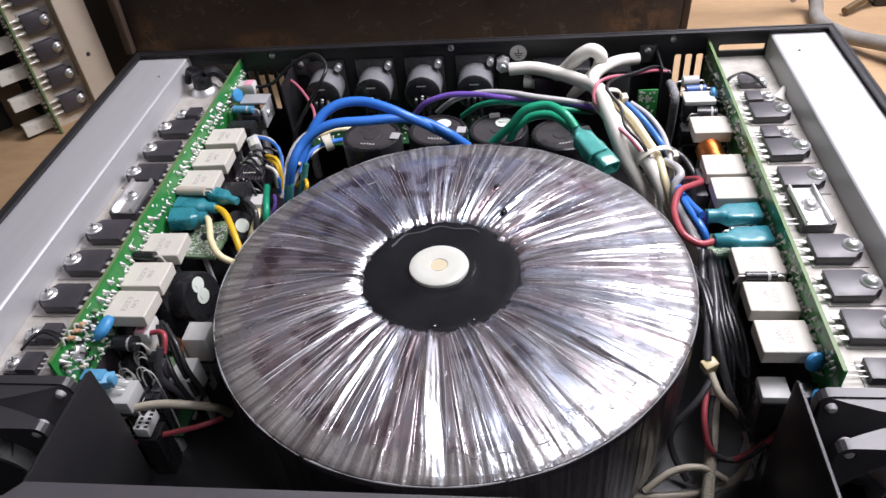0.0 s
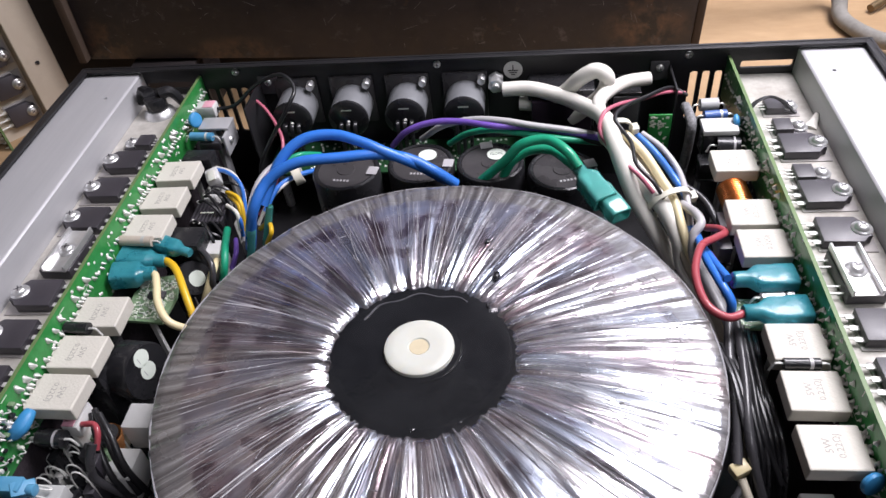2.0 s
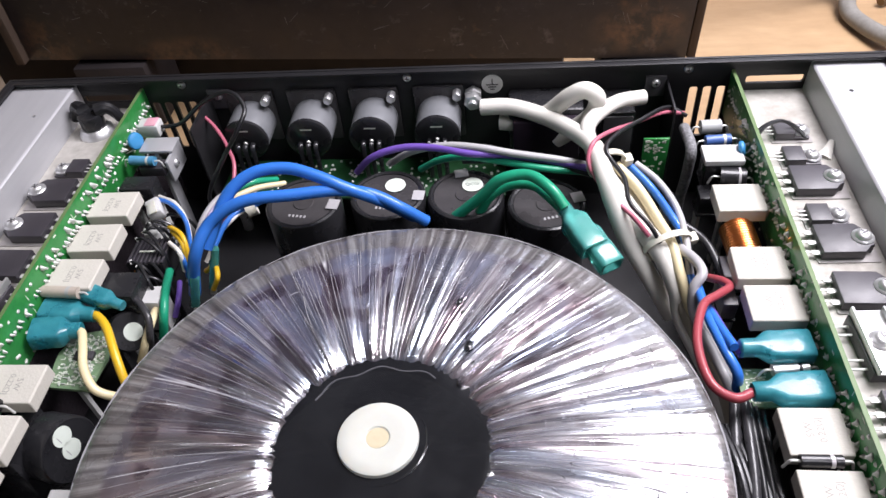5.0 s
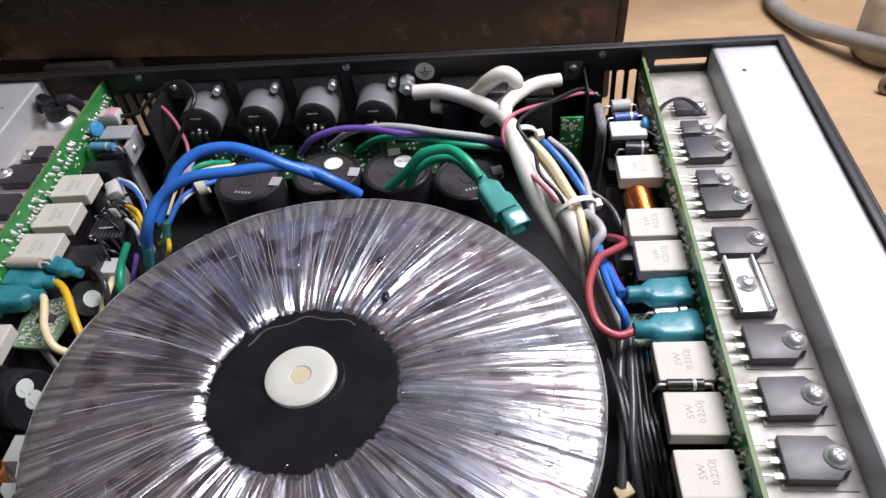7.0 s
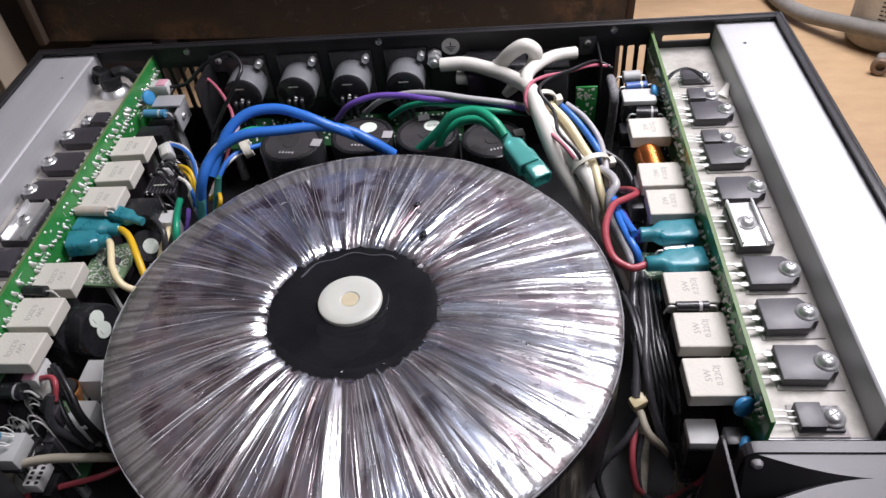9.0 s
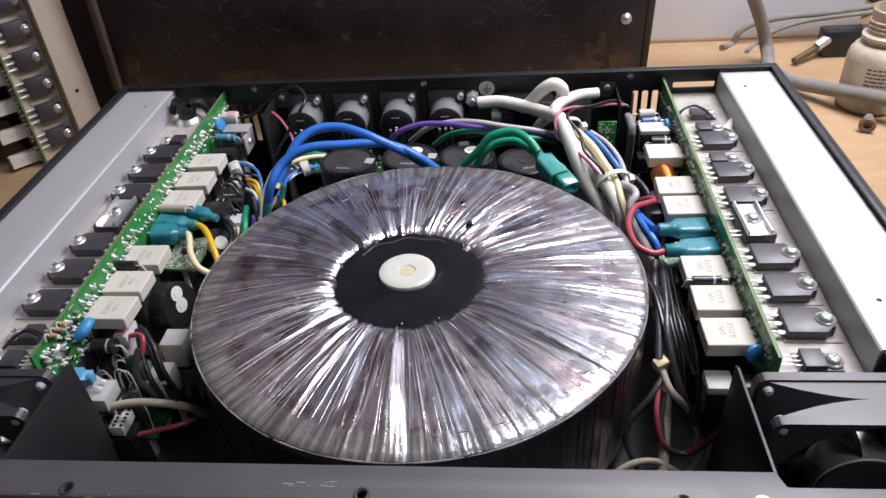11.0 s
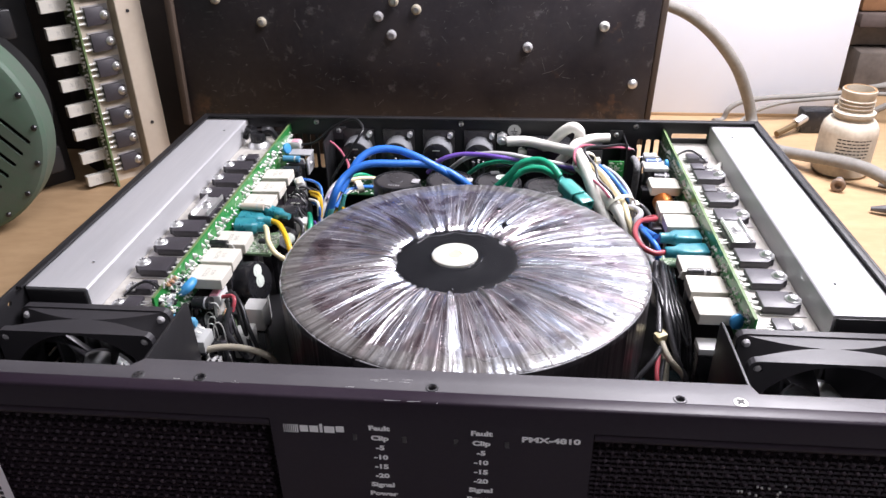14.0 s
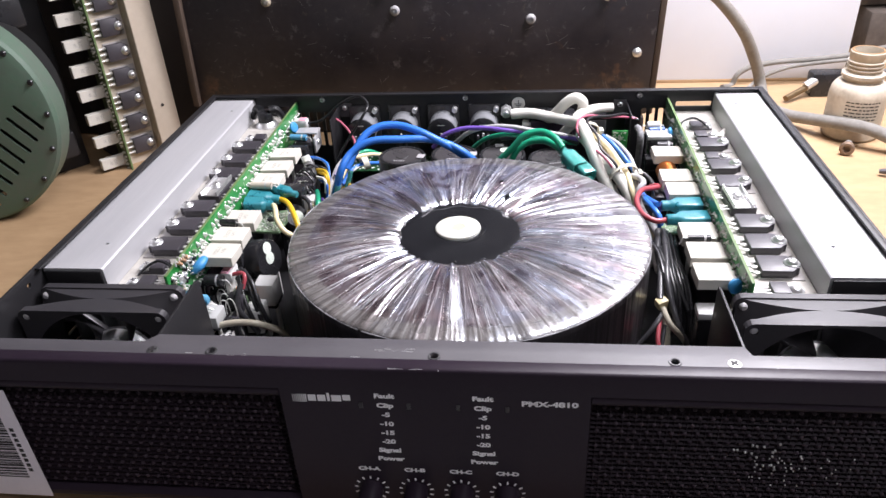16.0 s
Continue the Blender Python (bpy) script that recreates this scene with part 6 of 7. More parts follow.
part("recess", box((-0.0020, -0.0004, 0.0018), (0.0020, 0.0004, 0.0023), m=pose(-0.1507, 0.0762, 0.1110, 0, 90, 0) @ pose(0, 0, 0, 0, 0, 35)), EPOXY_PKG, fix)
ORANGE = mat("orange_body", (0.45, 0.26, 0.14), 0.45, second=(0.52, 0.36, 0.22), scale=200)
for k in range(3):
    lying_part("film_resistor", "tiny tan banded resistor on the board", "resistor", (-0.1494, 0.0742 + 0.0045 * k, 0.1225 - 0.0006 * k), (-0.1494, 0.0772 + 0.0045 * k, 0.1195 - 0.0006 * k), 0.0010, ORANGE, RED_W)
bb = thing("trimmer", "two pale blue trimmer blocks at the front of the board", "trimmer")
part("body", box((-0.1500, 0.0680, 0.0975), (-0.1400, 0.0740, 0.1035), 0.0005), RES_BLUE, bb)
part("block", box((-0.0042, -0.0028, -0.0030), (0.0042, 0.0028, 0.0030), 0.0006, m=pose(-0.1408, 0.0705, 0.0995, 18, 25, 35)), RES_BLUE, bb)
for dy in (0.0, 0.0042):
    part("terminal", tube([(-0.1385, 0.0690 + dy, 0.0965), (-0.1355, 0.0690 + dy, 0.0955), (-0.1335, 0.0697 + dy, 0.0945), (-0.1355, 0.0704 + dy, 0.0950), (-0.1385, 0.0704 + dy, 0.0960)], 0.0004, 6, 5), TIN, bb)
part("dial", cyl(0.0022, 0.0, 0.003, 16, 0.0003, m=pose(-0.1385, 0.0705, 0.1000, 0, 90, 0)), RES_BLUE, bb)
part("pin", tube([(-0.148, 0.071, 0.0975), (-0.1508, 0.071, 0.0960)], 0.0006, 6, 3), TIN, bb)
rear_plug = thing("pink_plug", "white two-way plug marked in pink at the rear", "connector")
part("housing", box((-0.1490, 0.3010, 0.1070), (-0.1380, 0.3090, 0.1140), 0.0008), WHITE_PLASTIC, rear_plug)
part("mark", box((-0.1450, 0.3015, 0.1140), (-0.1390, 0.3085, 0.1144), 0.0001), PINK, rear_plug)
part("pin_row", box((-0.1508, 0.3030, 0.1085), (-0.1490, 0.3070, 0.1100)), TIN, rear_plug)
wp = thing("white_plug", "yellowed white two-way plug on the fan leads", "connector")
part("housing", box((0.1125, 0.0915, 0.0835), (0.1190, 0.0965, 0.0890), 0.0008, m=pose(0.1158, 0.094, 0.0866, 8, -10, 25) @ pose(-0.1158, -0.094, -0.0866)), mat("aged_nylon", (0.58, 0.50, 0.30), 0.4, second=(0.48, 0.40, 0.22), scale=120, soft=0.2), wp)

# ---- wiring ----
def wire(material, radius, label, points):
    tagged(part("wire", tube(points, radius, 12, 8), material), label, "wire", "wires in the case")


wire(BLUE_W, 0.0027, "thick blue lead from the transformer",
     [(-0.0963, 0.2086, 0.0900), (-0.0895, 0.2101, 0.1120), (-0.0826, 0.2202, 0.1220), (-0.0684, 0.2267, 0.1280), (-0.0478, 0.2316, 0.1270), (-0.0295, 0.2364, 0.1250), (-0.0159, 0.2388, 0.1200), (-0.0041, 0.2368, 0.1140), (0.0059, 0.2386, 0.1040)])
wire(BLUE_W, 0.0027, "thick blue lead from the transformer",
     [(-0.0860, 0.2151, 0.1120), (-0.0765, 0.2294, 0.1280), (-0.0658, 0.2375, 0.1340), (-0.0518, 0.2408, 0.1340), (-0.0385, 0.2388, 0.1310), (-0.0264, 0.2366, 0.1260), (-0.0114, 0.2384, 0.1160), (0.0010, 0.2395, 0.1060)])
wire(GREEN_W, 0.0024, "green lead looped over the capacitors",
     [(0.0162, 0.2434, 0.1000), (0.0301, 0.2415, 0.1150), (0.0389, 0.2415, 0.1250), (0.0507, 0.2406, 0.1280), (0.0597, 0.2326, 0.1270), (0.0653, 0.2267, 0.1220)])
wire(GREEN_W, 0.0024, "green lead looped over the capacitors",
     [(0.0281, 0.2450, 0.1000), (0.0336, 0.2448, 0.1120), (0.0423, 0.2459, 0.1180), (0.0531, 0.2433, 0.1200), (0.0611, 0.2335, 0.1200), (0.0656, 0.2287, 0.1180)])
wire(GREEN_W, 0.0017, "green lead behind the capacitors",
     [(-0.0010, 0.2821, 0.0980), (0.0100, 0.2768, 0.1080), (0.0239, 0.2722, 0.1130), (0.0370, 0.2689, 0.1130), (0.0575, 0.2642, 0.1120), (0.0780, 0.2656, 0.1080)])
wire(PURPLE_W, 0.0017, "purple lead across the capacitors",
     [(-0.0320, 0.2784, 0.1000), (-0.0219, 0.2749, 0.1120), (-0.0077, 0.2749, 0.1170), (0.0084, 0.2731, 0.1180), (0.0243, 0.2684, 0.1180), (0.0422, 0.2691, 0.1160), (0.0626, 0.2668, 0.1140), (0.0800, 0.2627, 0.1120)])
wire(GREY_W, 0.0017, "grey lead across the capacitors",
     [(-0.0164, 0.2844, 0.1000), (-0.0031, 0.2773, 0.1130), (0.0137, 0.2733, 0.1190), (0.0295, 0.2698, 0.1200), (0.0448, 0.2677, 0.1180), (0.0651, 0.2663, 0.1150), (0.0802, 0.2647, 0.1120)])
wire(BLACK_W, 0.0016, "black lead across the capacitors",
     [(0.0208, 0.2756, 0.1080), (0.0422, 0.2695, 0.1130), (0.0627, 0.2673, 0.1120), (0.0789, 0.2620, 0.1100)])
wire(WHITE_W, 0.0041, "thick white lead in the tied bundle",
     [(0.0287, 0.3087, 0.1150), (0.0435, 0.3060, 0.1165), (0.0600, 0.2970, 0.1165), (0.0725, 0.2800, 0.1200), (0.0794, 0.2603, 0.1260), (0.0825, 0.2445, 0.1240), (0.0866, 0.2349, 0.1150), (0.0926, 0.2278, 0.1020), (0.1021, 0.2195, 0.0880), (0.1120, 0.2092, 0.0740)])
wire(WHITE_W, 0.0041, "thick white lead bent in a loop",
     [(0.0378, 0.3085, 0.1060), (0.0500, 0.3060, 0.1070), (0.0610, 0.3010, 0.1160), (0.0700, 0.2960, 0.1280), (0.0775, 0.2940, 0.1330), (0.0830, 0.2930, 0.1290), (0.0815, 0.2950, 0.1190), (0.0740, 0.2990, 0.1080), (0.0660, 0.3020, 0.0990)])
wire(WHITE_W, 0.0036, "thick white lead to the breaker",
     [(0.1065, 0.3048, 0.1210), (0.0940, 0.3002, 0.1220), (0.0840, 0.2901, 0.1230), (0.0779, 0.2781, 0.1240), (0.0782, 0.2657, 0.1240), (0.0816, 0.2544, 0.1220), (0.0885, 0.2472, 0.1120)])
wire(CREAM_W, 0.0023, "cream lead in the tied bundle",
     [(0.0886, 0.2559, 0.1200), (0.0975, 0.2454, 0.1150), (0.1050, 0.2334, 0.1080), (0.1095, 0.2239, 0.1040), (0.1122, 0.2104, 0.0980), (0.1164, 0.1978, 0.0880), (0.1213, 0.1797, 0.0860), (0.1258, 0.1644, 0.0820), (0.1287, 0.1523, 0.0740)])
wire(BLUE_W, 0.0017, "blue lead in the tied bundle",
     [(0.0939, 0.2589, 0.1180), (0.1027, 0.2483, 0.1140), (0.1116, 0.2372, 0.1060), (0.1155, 0.2265, 0.1030), (0.1160, 0.2104, 0.0980), (0.1191, 0.1849, 0.1040), (0.1218, 0.1660, 0.1100)])
wire(GREY_W, 0.0016, "grey lead in the tied bundle",
     [(0.0983, 0.2625, 0.1150), (0.1072, 0.2535, 0.1120), (0.1140, 0.2413, 0.1070), (0.1157, 0.2255, 0.1040), (0.1160, 0.2104, 0.0980), (0.1183, 0.1980, 0.0900), (0.1231, 0.1799, 0.0880), (0.1275, 0.1646, 0.0840), (0.1303, 0.1526, 0.0760)])
wire(WHITE_W, 0.0045, "white lead in the tied bundle",
     [(0.0822, 0.2566, 0.1170), (0.0905, 0.2428, 0.1110), (0.0991, 0.2298, 0.1050), (0.1060, 0.2213, 0.1000), (0.1118, 0.2095, 0.0920), (0.1143, 0.2015, 0.0820), (0.1195, 0.1830, 0.0800), (0.1242, 0.1672, 0.0760), (0.1271, 0.1548, 0.0680)])
wire(BROWN_W, 0.0037, "stained white lead in the tied bundle",
     [(0.0881, 0.2589, 0.1150), (0.0980, 0.2434, 0.1080), (0.1069, 0.2286, 0.1010), (0.1112, 0.2163, 0.0950), (0.1156, 0.1994, 0.0860), (0.1207, 0.1812, 0.0840), (0.1252, 0.1657, 0.0800), (0.1281, 0.1535, 0.0720)])
wire(GREY_W, 0.0021, "grey lead curled beside the bundle",
     [(0.1135, 0.2226, 0.1020), (0.1174, 0.2126, 0.1050), (0.1186, 0.2055, 0.1050), (0.1152, 0.2010, 0.1010), (0.1160, 0.1946, 0.0920), (0.1209, 0.1768, 0.0900), (0.1253, 0.1618, 0.0860), (0.1281, 0.1500, 0.0780)])
wire(DARK_W, 0.0017, "dark grey lead beside the bundle",
     [(0.1165, 0.2399, 0.1000), (0.1264, 0.2317, 0.0960), (0.1323, 0.2143, 0.0900)])
wire(PINK_W, 0.0010, "thin red lead twisted with a black one",
     [(0.1260, 0.3038, 0.1120), (0.1145, 0.3000, 0.1150), (0.0991, 0.2833, 0.1215), (0.0870, 0.2680, 0.1290), (0.0785, 0.2580, 0.1305), (0.0765, 0.2500, 0.1250), (0.0835, 0.2390, 0.1190), (0.0930, 0.2290, 0.1150), (0.1000, 0.2240, 0.1080)])
wire(BLACK_W, 0.0010, "thin black lead twisted with a red one",
     [(0.1273, 0.3028, 0.1110), (0.1174, 0.3031, 0.1160), (0.1019, 0.2853, 0.1215), (0.0890, 0.2660, 0.1285), (0.0835, 0.2530, 0.1300), (0.0905, 0.2440, 0.1230), (0.0925, 0.2350, 0.1170), (0.1000, 0.2265, 0.1120), (0.1045, 0.2220, 0.1060)])
wire(RED_W, 0.0017, "red lead curved into a teal terminal",
     [(0.1221, 0.2081, 0.1000), (0.1257, 0.2017, 0.1050), (0.1273, 0.1978, 0.1060), (0.1212, 0.1919, 0.1080), (0.1143, 0.1848, 0.1100), (0.1089, 0.1669, 0.1120), (0.1102, 0.1503, 0.1120), (0.1175, 0.1451, 0.1100), (0.1248, 0.1482, 0.1090)])
wire(BLUE_W, 0.0019, "blue lead into a teal terminal",
     [(0.1173, 0.2023, 0.1000), (0.1174, 0.1836, 0.1040), (0.1194, 0.1670, 0.1070), (0.1226, 0.1592, 0.1040), (0.1238, 0.1582, 0.0960)])
wire(PURPLE_W, 0.0016, "purple lead beside the blue one",
     [(0.1201, 0.1919, 0.1000), (0.1223, 0.1757, 0.1040), (0.1249, 0.1650, 0.1070)])
wire(YELLOW_W, 0.0018, "yellow lead from a teal terminal",
     [(-0.1312, 0.1876, 0.1020), (-0.1262, 0.1851, 0.1030), (-0.1202, 0.1793, 0.1030), (-0.1129, 0.1675, 0.1000), (-0.1081, 0.1591, 0.0920), (-0.1091, 0.1616, 0.0800)])
wire(CREAM_W, 0.0018, "cream lead from a teal terminal",
     [(-0.1337, 0.1785, 0.1020), (-0.1296, 0.1765, 0.1030), (-0.1262, 0.1695, 0.1030), (-0.1228, 0.1605, 0.1010), (-0.1169, 0.1536, 0.0970), (-0.1100, 0.1548, 0.0900), (-0.1105, 0.1625, 0.0780)])
wire(BLACK_W, 0.0011, "thin black lead in a high loop",
     [(-0.1400, 0.3060, 0.1100), (-0.1260, 0.3040, 0.1135), (-0.1090, 0.3010, 0.1275), (-0.0920, 0.2970, 0.1360), (-0.0830, 0.2890, 0.1325), (-0.0850, 0.2800, 0.1270), (-0.0975, 0.2750, 0.1095), (-0.1070, 0.2720, 0.0940), (-0.1090, 0.2700, 0.0800)])
wire(PINK_W, 0.0010, "thin pink lead to the bundle",
     [(-0.1181, 0.3134, 0.1120), (-0.1092, 0.3049, 0.1100), (-0.1004, 0.2932, 0.1060), (-0.0948, 0.2802, 0.1000), (-0.0986, 0.2571, 0.0850), (-0.1073, 0.2514, 0.0750)])
wire(GREY_W, 0.0017, "grey lead down beside the blue ones",
     [(-0.0875, 0.2692, 0.1000), (-0.0967, 0.2612, 0.1000), (-0.1023, 0.2505, 0.0970), (-0.1051, 0.2367, 0.0900), (-0.1073, 0.2243, 0.0800)])
wire(LAVENDER_W, 0.0014, "lavender lead down beside the blue ones",
     [(-0.0891, 0.2720, 0.1020), (-0.0931, 0.2609, 0.1020), (-0.0982, 0.2473, 0.1000), (-0.1023, 0.2392, 0.0950)])
wire(CREAM_W, 0.0015, "cream lead tied to a blue one",
     [(-0.0695, 0.2779, 0.0940), (-0.0798, 0.2705, 0.0980), (-0.0873, 0.2630, 0.1000), (-0.0947, 0.2573, 0.0980), (-0.0990, 0.2442, 0.0900)])
wire(BLUE_W, 0.0014, "blue lead tied to a cream one",
     [(-0.0693, 0.2808, 0.0850), (-0.0778, 0.2676, 0.0920), (-0.0860, 0.2583, 0.0950), (-0.0924, 0.2496, 0.0940), (-0.0972, 0.2386, 0.0880)])
wire(WHITE_W, 0.0010, "thin white lead beside the blue ones",
     [(-0.0843, 0.2614, 0.0940), (-0.0901, 0.2515, 0.0940), (-0.0974, 0.2462, 0.0880), (-0.1029, 0.2370, 0.0800)])
wire(GREEN_W, 0.0016, "green lead behind the blue ones",
     [(-0.0756, 0.2834, 0.0920), (-0.0826, 0.2725, 0.1000), (-0.0898, 0.2672, 0.1000)])
wire(BLUE_W, 0.0011, "thin blue lead from a white plug",
     [(-0.1310, 0.2611, 0.1000), (-0.1197, 0.2554, 0.1020), (-0.1093, 0.2454, 0.1020), (-0.1070, 0.2392, 0.0950), (-0.1062, 0.2305, 0.0850)])
wire(WHITE_W, 0.0010, "thin white lead from a white plug",
     [(-0.1288, 0.2638, 0.0990), (-0.1167, 0.2556, 0.1010), (-0.1080, 0.2438, 0.0980), (-0.1072, 0.2350, 0.0880)])
wire(YELLOW_W, 0.0012, "thin yellow lead from a plug",
     [(-0.1169, 0.2432, 0.0980), (-0.1084, 0.2361, 0.1000), (-0.1053, 0.2309, 0.0960), (-0.1055, 0.2259, 0.0860)])
wire(YELLOW_W, 0.0012, "thin yellow lead from a plug",
     [(-0.1152, 0.2411, 0.0970), (-0.1074, 0.2326, 0.0980), (-0.1058, 0.2276, 0.0900)])
wire(WHITE_W, 0.0011, "thin white lead from a plug",
     [(-0.1148, 0.2346, 0.0960), (-0.1070, 0.2270, 0.0970), (-0.1065, 0.2241, 0.0880)])
wire(BLUE_W, 0.0011, "thin blue lead from a plug",
     [(-0.1133, 0.2347, 0.0940), (-0.1057, 0.2256, 0.0940), (-0.1065, 0.2242, 0.0840)])
wire(GREEN_W, 0.0019, "green lead beside the transformer",
     [(-0.1127, 0.2223, 0.0900), (-0.1069, 0.2044, 0.0950), (-0.1050, 0.1942, 0.0920), (-0.1084, 0.1912, 0.0800)])
wire(CREAM_W, 0.0018, "cream lead beside the transformer",
     [(-0.1111, 0.2022, 0.0900), (-0.1095, 0.1911, 0.0920), (-0.1108, 0.1836, 0.0880), (-0.1156, 0.1806, 0.0780)])
wire(PURPLE_W, 0.0013, "purple lead beside the transformer",
     [(-0.1088, 0.2198, 0.0850), (-0.1041, 0.2071, 0.0880), (-0.1074, 0.2039, 0.0800)])
wire(YELLOW_W, 0.0012, "thin yellow lead in a small loop",
     [(-0.0940, 0.2204, 0.0920), (-0.0875, 0.2182, 0.0980), (-0.0843, 0.2115, 0.0980), (-0.0885, 0.2113, 0.0900)])
wire(DARK_W, 0.0016, "dark lead from a teal terminal",
     [(-0.1200, 0.2006, 0.0980), (-0.1132, 0.1950, 0.0990), (-0.1081, 0.1887, 0.0970), (-0.1083, 0.1842, 0.0900), (-0.1127, 0.1860, 0.0800)])
wire(DARK_W, 0.0019, "dark grey lead in the flat loom",
     [(0.1208, 0.1513, 0.1000), (0.1179, 0.1324, 0.0980), (0.1173, 0.1143, 0.0950), (0.1149, 0.0947, 0.0880)])
wire(DARK_W, 0.0018, "dark grey lead in the flat loom",
     [(0.1239, 0.1512, 0.1000), (0.1216, 0.1242, 0.0990), (0.1195, 0.1021, 0.0940), (0.1232, 0.0863, 0.0800), (0.1305, 0.0766, 0.0660)])
wire(BLACK_W, 0.0012, "black lead in the flat loom",
     [(0.1253, 0.1492, 0.1000), (0.1240, 0.1242, 0.0990), (0.1239, 0.1044, 0.0950), (0.1296, 0.0898, 0.0840)])
wire(BLACK_W, 0.0012, "black lead in the flat loom",
     [(0.1273, 0.1484, 0.0990), (0.1268, 0.1252, 0.0980), (0.1270, 0.1086, 0.0940), (0.1303, 0.0952, 0.0840)])
wire(DARK_W, 0.0012, "dark lead in the flat loom",
     [(0.1302, 0.1486, 0.0970), (0.1292, 0.1272, 0.0960), (0.1289, 0.1072, 0.0920), (0.1300, 0.0983, 0.0840)])
wire(BROWN_W, 0.0017, "stained white lead looped on the case floor",
     [(0.1160, 0.0911, 0.0850), (0.1192, 0.0833, 0.0800), (0.1281, 0.0794, 0.0700), (0.1323, 0.0710, 0.0580), (0.1257, 0.0623, 0.0500), (0.1070, 0.0574, 0.0460), (0.0742, 0.0555, 0.0450)])
wire(DARK_W, 0.0014, "dark grey lead looped beside the transformer",
     [(0.1170, 0.0904, 0.0840), (0.1101, 0.0817, 0.0780), (0.1004, 0.0758, 0.0660), (0.1011, 0.0720, 0.0550), (0.1069, 0.0641, 0.0460)])
wire(RED_W, 0.0013, "red fan lead beside the transformer",
     [(0.1141, 0.0861, 0.0800), (0.1123, 0.0761, 0.0740), (0.1136, 0.0692, 0.0660), (0.1162, 0.0679, 0.0620)])
wire(RED_W, 0.0013, "red fan lead running to the bracket",
     [(0.1246, 0.0654, 0.0600), (0.1329, 0.0671, 0.0660), (0.1405, 0.0680, 0.0780)])
wire(DARK_W, 0.0012, "dark fan lead beside the transformer",
     [(0.1169, 0.0848, 0.0780), (0.1149, 0.0762, 0.0700), (0.1162, 0.0679, 0.0620), (0.1246, 0.0654, 0.0600), (0.1327, 0.0663, 0.0660), (0.1436, 0.0706, 0.0820)])
wire(BROWN_W, 0.0015, "white lead looped on the case floor",
     [(0.0881, 0.0569, 0.0480), (0.0995, 0.0617, 0.0560), (0.1109, 0.0627, 0.0580), (0.1217, 0.0610, 0.0520)])
wire(BROWN_W, 0.0019, "stained white lead over the small board",
     [(-0.1440, 0.0640, 0.0690), (-0.1395, 0.0655, 0.0790), (-0.1310, 0.0670, 0.0850), (-0.1200, 0.0685, 0.0865), (-0.1090, 0.0700, 0.0845), (-0.1000, 0.0750, 0.0760), (-0.0975, 0.0800, 0.0650)])
wire(RED_W, 0.0013, "red lead on the case floor",
     [(-0.1446, 0.0629, 0.0620), (-0.1267, 0.0661, 0.0660), (-0.1088, 0.0703, 0.0680), (-0.0994, 0.0766, 0.0660)])
wire(BLACK_W, 0.0013, "black lead from the pink plug",
     [(-0.1299, 0.1065, 0.0980), (-0.1238, 0.0987, 0.0950), (-0.1186, 0.0905, 0.0850), (-0.1137, 0.0861, 0.0700)])
wire(BLACK_W, 0.0013, "black lead from the pink plug",
     [(-0.1273, 0.1047, 0.0980), (-0.1199, 0.0962, 0.0940), (-0.1148, 0.0889, 0.0850), (-0.1096, 0.0861, 0.0700)])
wire(BLACK_W, 0.0013, "black lead from the pink plug",
     [(-0.1313, 0.1056, 0.0970), (-0.1273, 0.0962, 0.0900), (-0.1220, 0.0879, 0.0820), (-0.1172, 0.0843, 0.0700)])
wire(RED_W, 0.0012, "red lead from the pink plug",
     [(-0.1334, 0.0994, 0.0980), (-0.1260, 0.0984, 0.1000), (-0.1232, 0.0952, 0.0990), (-0.1239, 0.0911, 0.0940)])
wire(DARK_W, 0.0018, "sleeved grey lead from the pink plug",
     [(-0.1245, 0.0919, 0.0970), (-0.1260, 0.0878, 0.0920), (-0.1262, 0.0846, 0.0840), (-0.1222, 0.0845, 0.0760), (-0.1177, 0.0857, 0.0660)])


def cable_tie(centre, radius, direction, label="pale nylon cable tie round the wires"):
    t = thing("cable_tie", label, "cable tie", "cable ties")
    q = Vector(direction).normalized().to_track_quat("Z", "Y").to_matrix().to_4x4()
    m = Matrix.Translation(centre) @ q
    part("band", lathe([(radius, -0.0013), (radius + 0.0009, -0.0013), (radius + 0.0009, 0.0013), (radius, 0.0013), (radius, -0.0013)], 28, m=m), TIE, t)
    part("head", box((radius - 0.0004, -0.0024, -0.0022), (radius + 0.0036, 0.0024, 0.0022), 0.0005, m=m), TIE, t)


cable_tie((0.0845, 0.2560, 0.1205), 0.0078, (0.25, -1, -0.25))
cable_tie((0.1085, 0.2265, 0.1000), 0.0098, (0.35, -1, -0.35))
cable_tie((-0.0835, 0.2590, 0.0955), 0.0042, (1, 0.5, 0.2))
cable_tie((-0.0815, 0.2600, 0.0955), 0.0040, (1, 0.5, 0.2))
sl = thing("braided_sleeve", "pale braided sleeve over a lead beside the transformer", "sleeve")
part("braid", tube([(0.1190, 0.1250, 0.0900), (0.1205, 0.1050, 0.0850), (0.1160, 0.0700, 0.0600), (0.1120, 0.0480, 0.0480)], 0.0026, 12, 8), mat("braid", (0.36, 0.33, 0.26), 0.8, second=(0.2, 0.18, 0.14), scale=500, fine=900, bump=0.8, bump_scale=900), sl)
dark_braid = mat("dark_braid", (0.10, 0.10, 0.105), 0.7, second=(0.30, 0.30, 0.31), scale=420, amount=1.0, fine=900, bump=0.8, bump_scale=800)
sl2 = thing("braided_sleeve", "dark speckled braided sleeve by the rear slots", "sleeve")
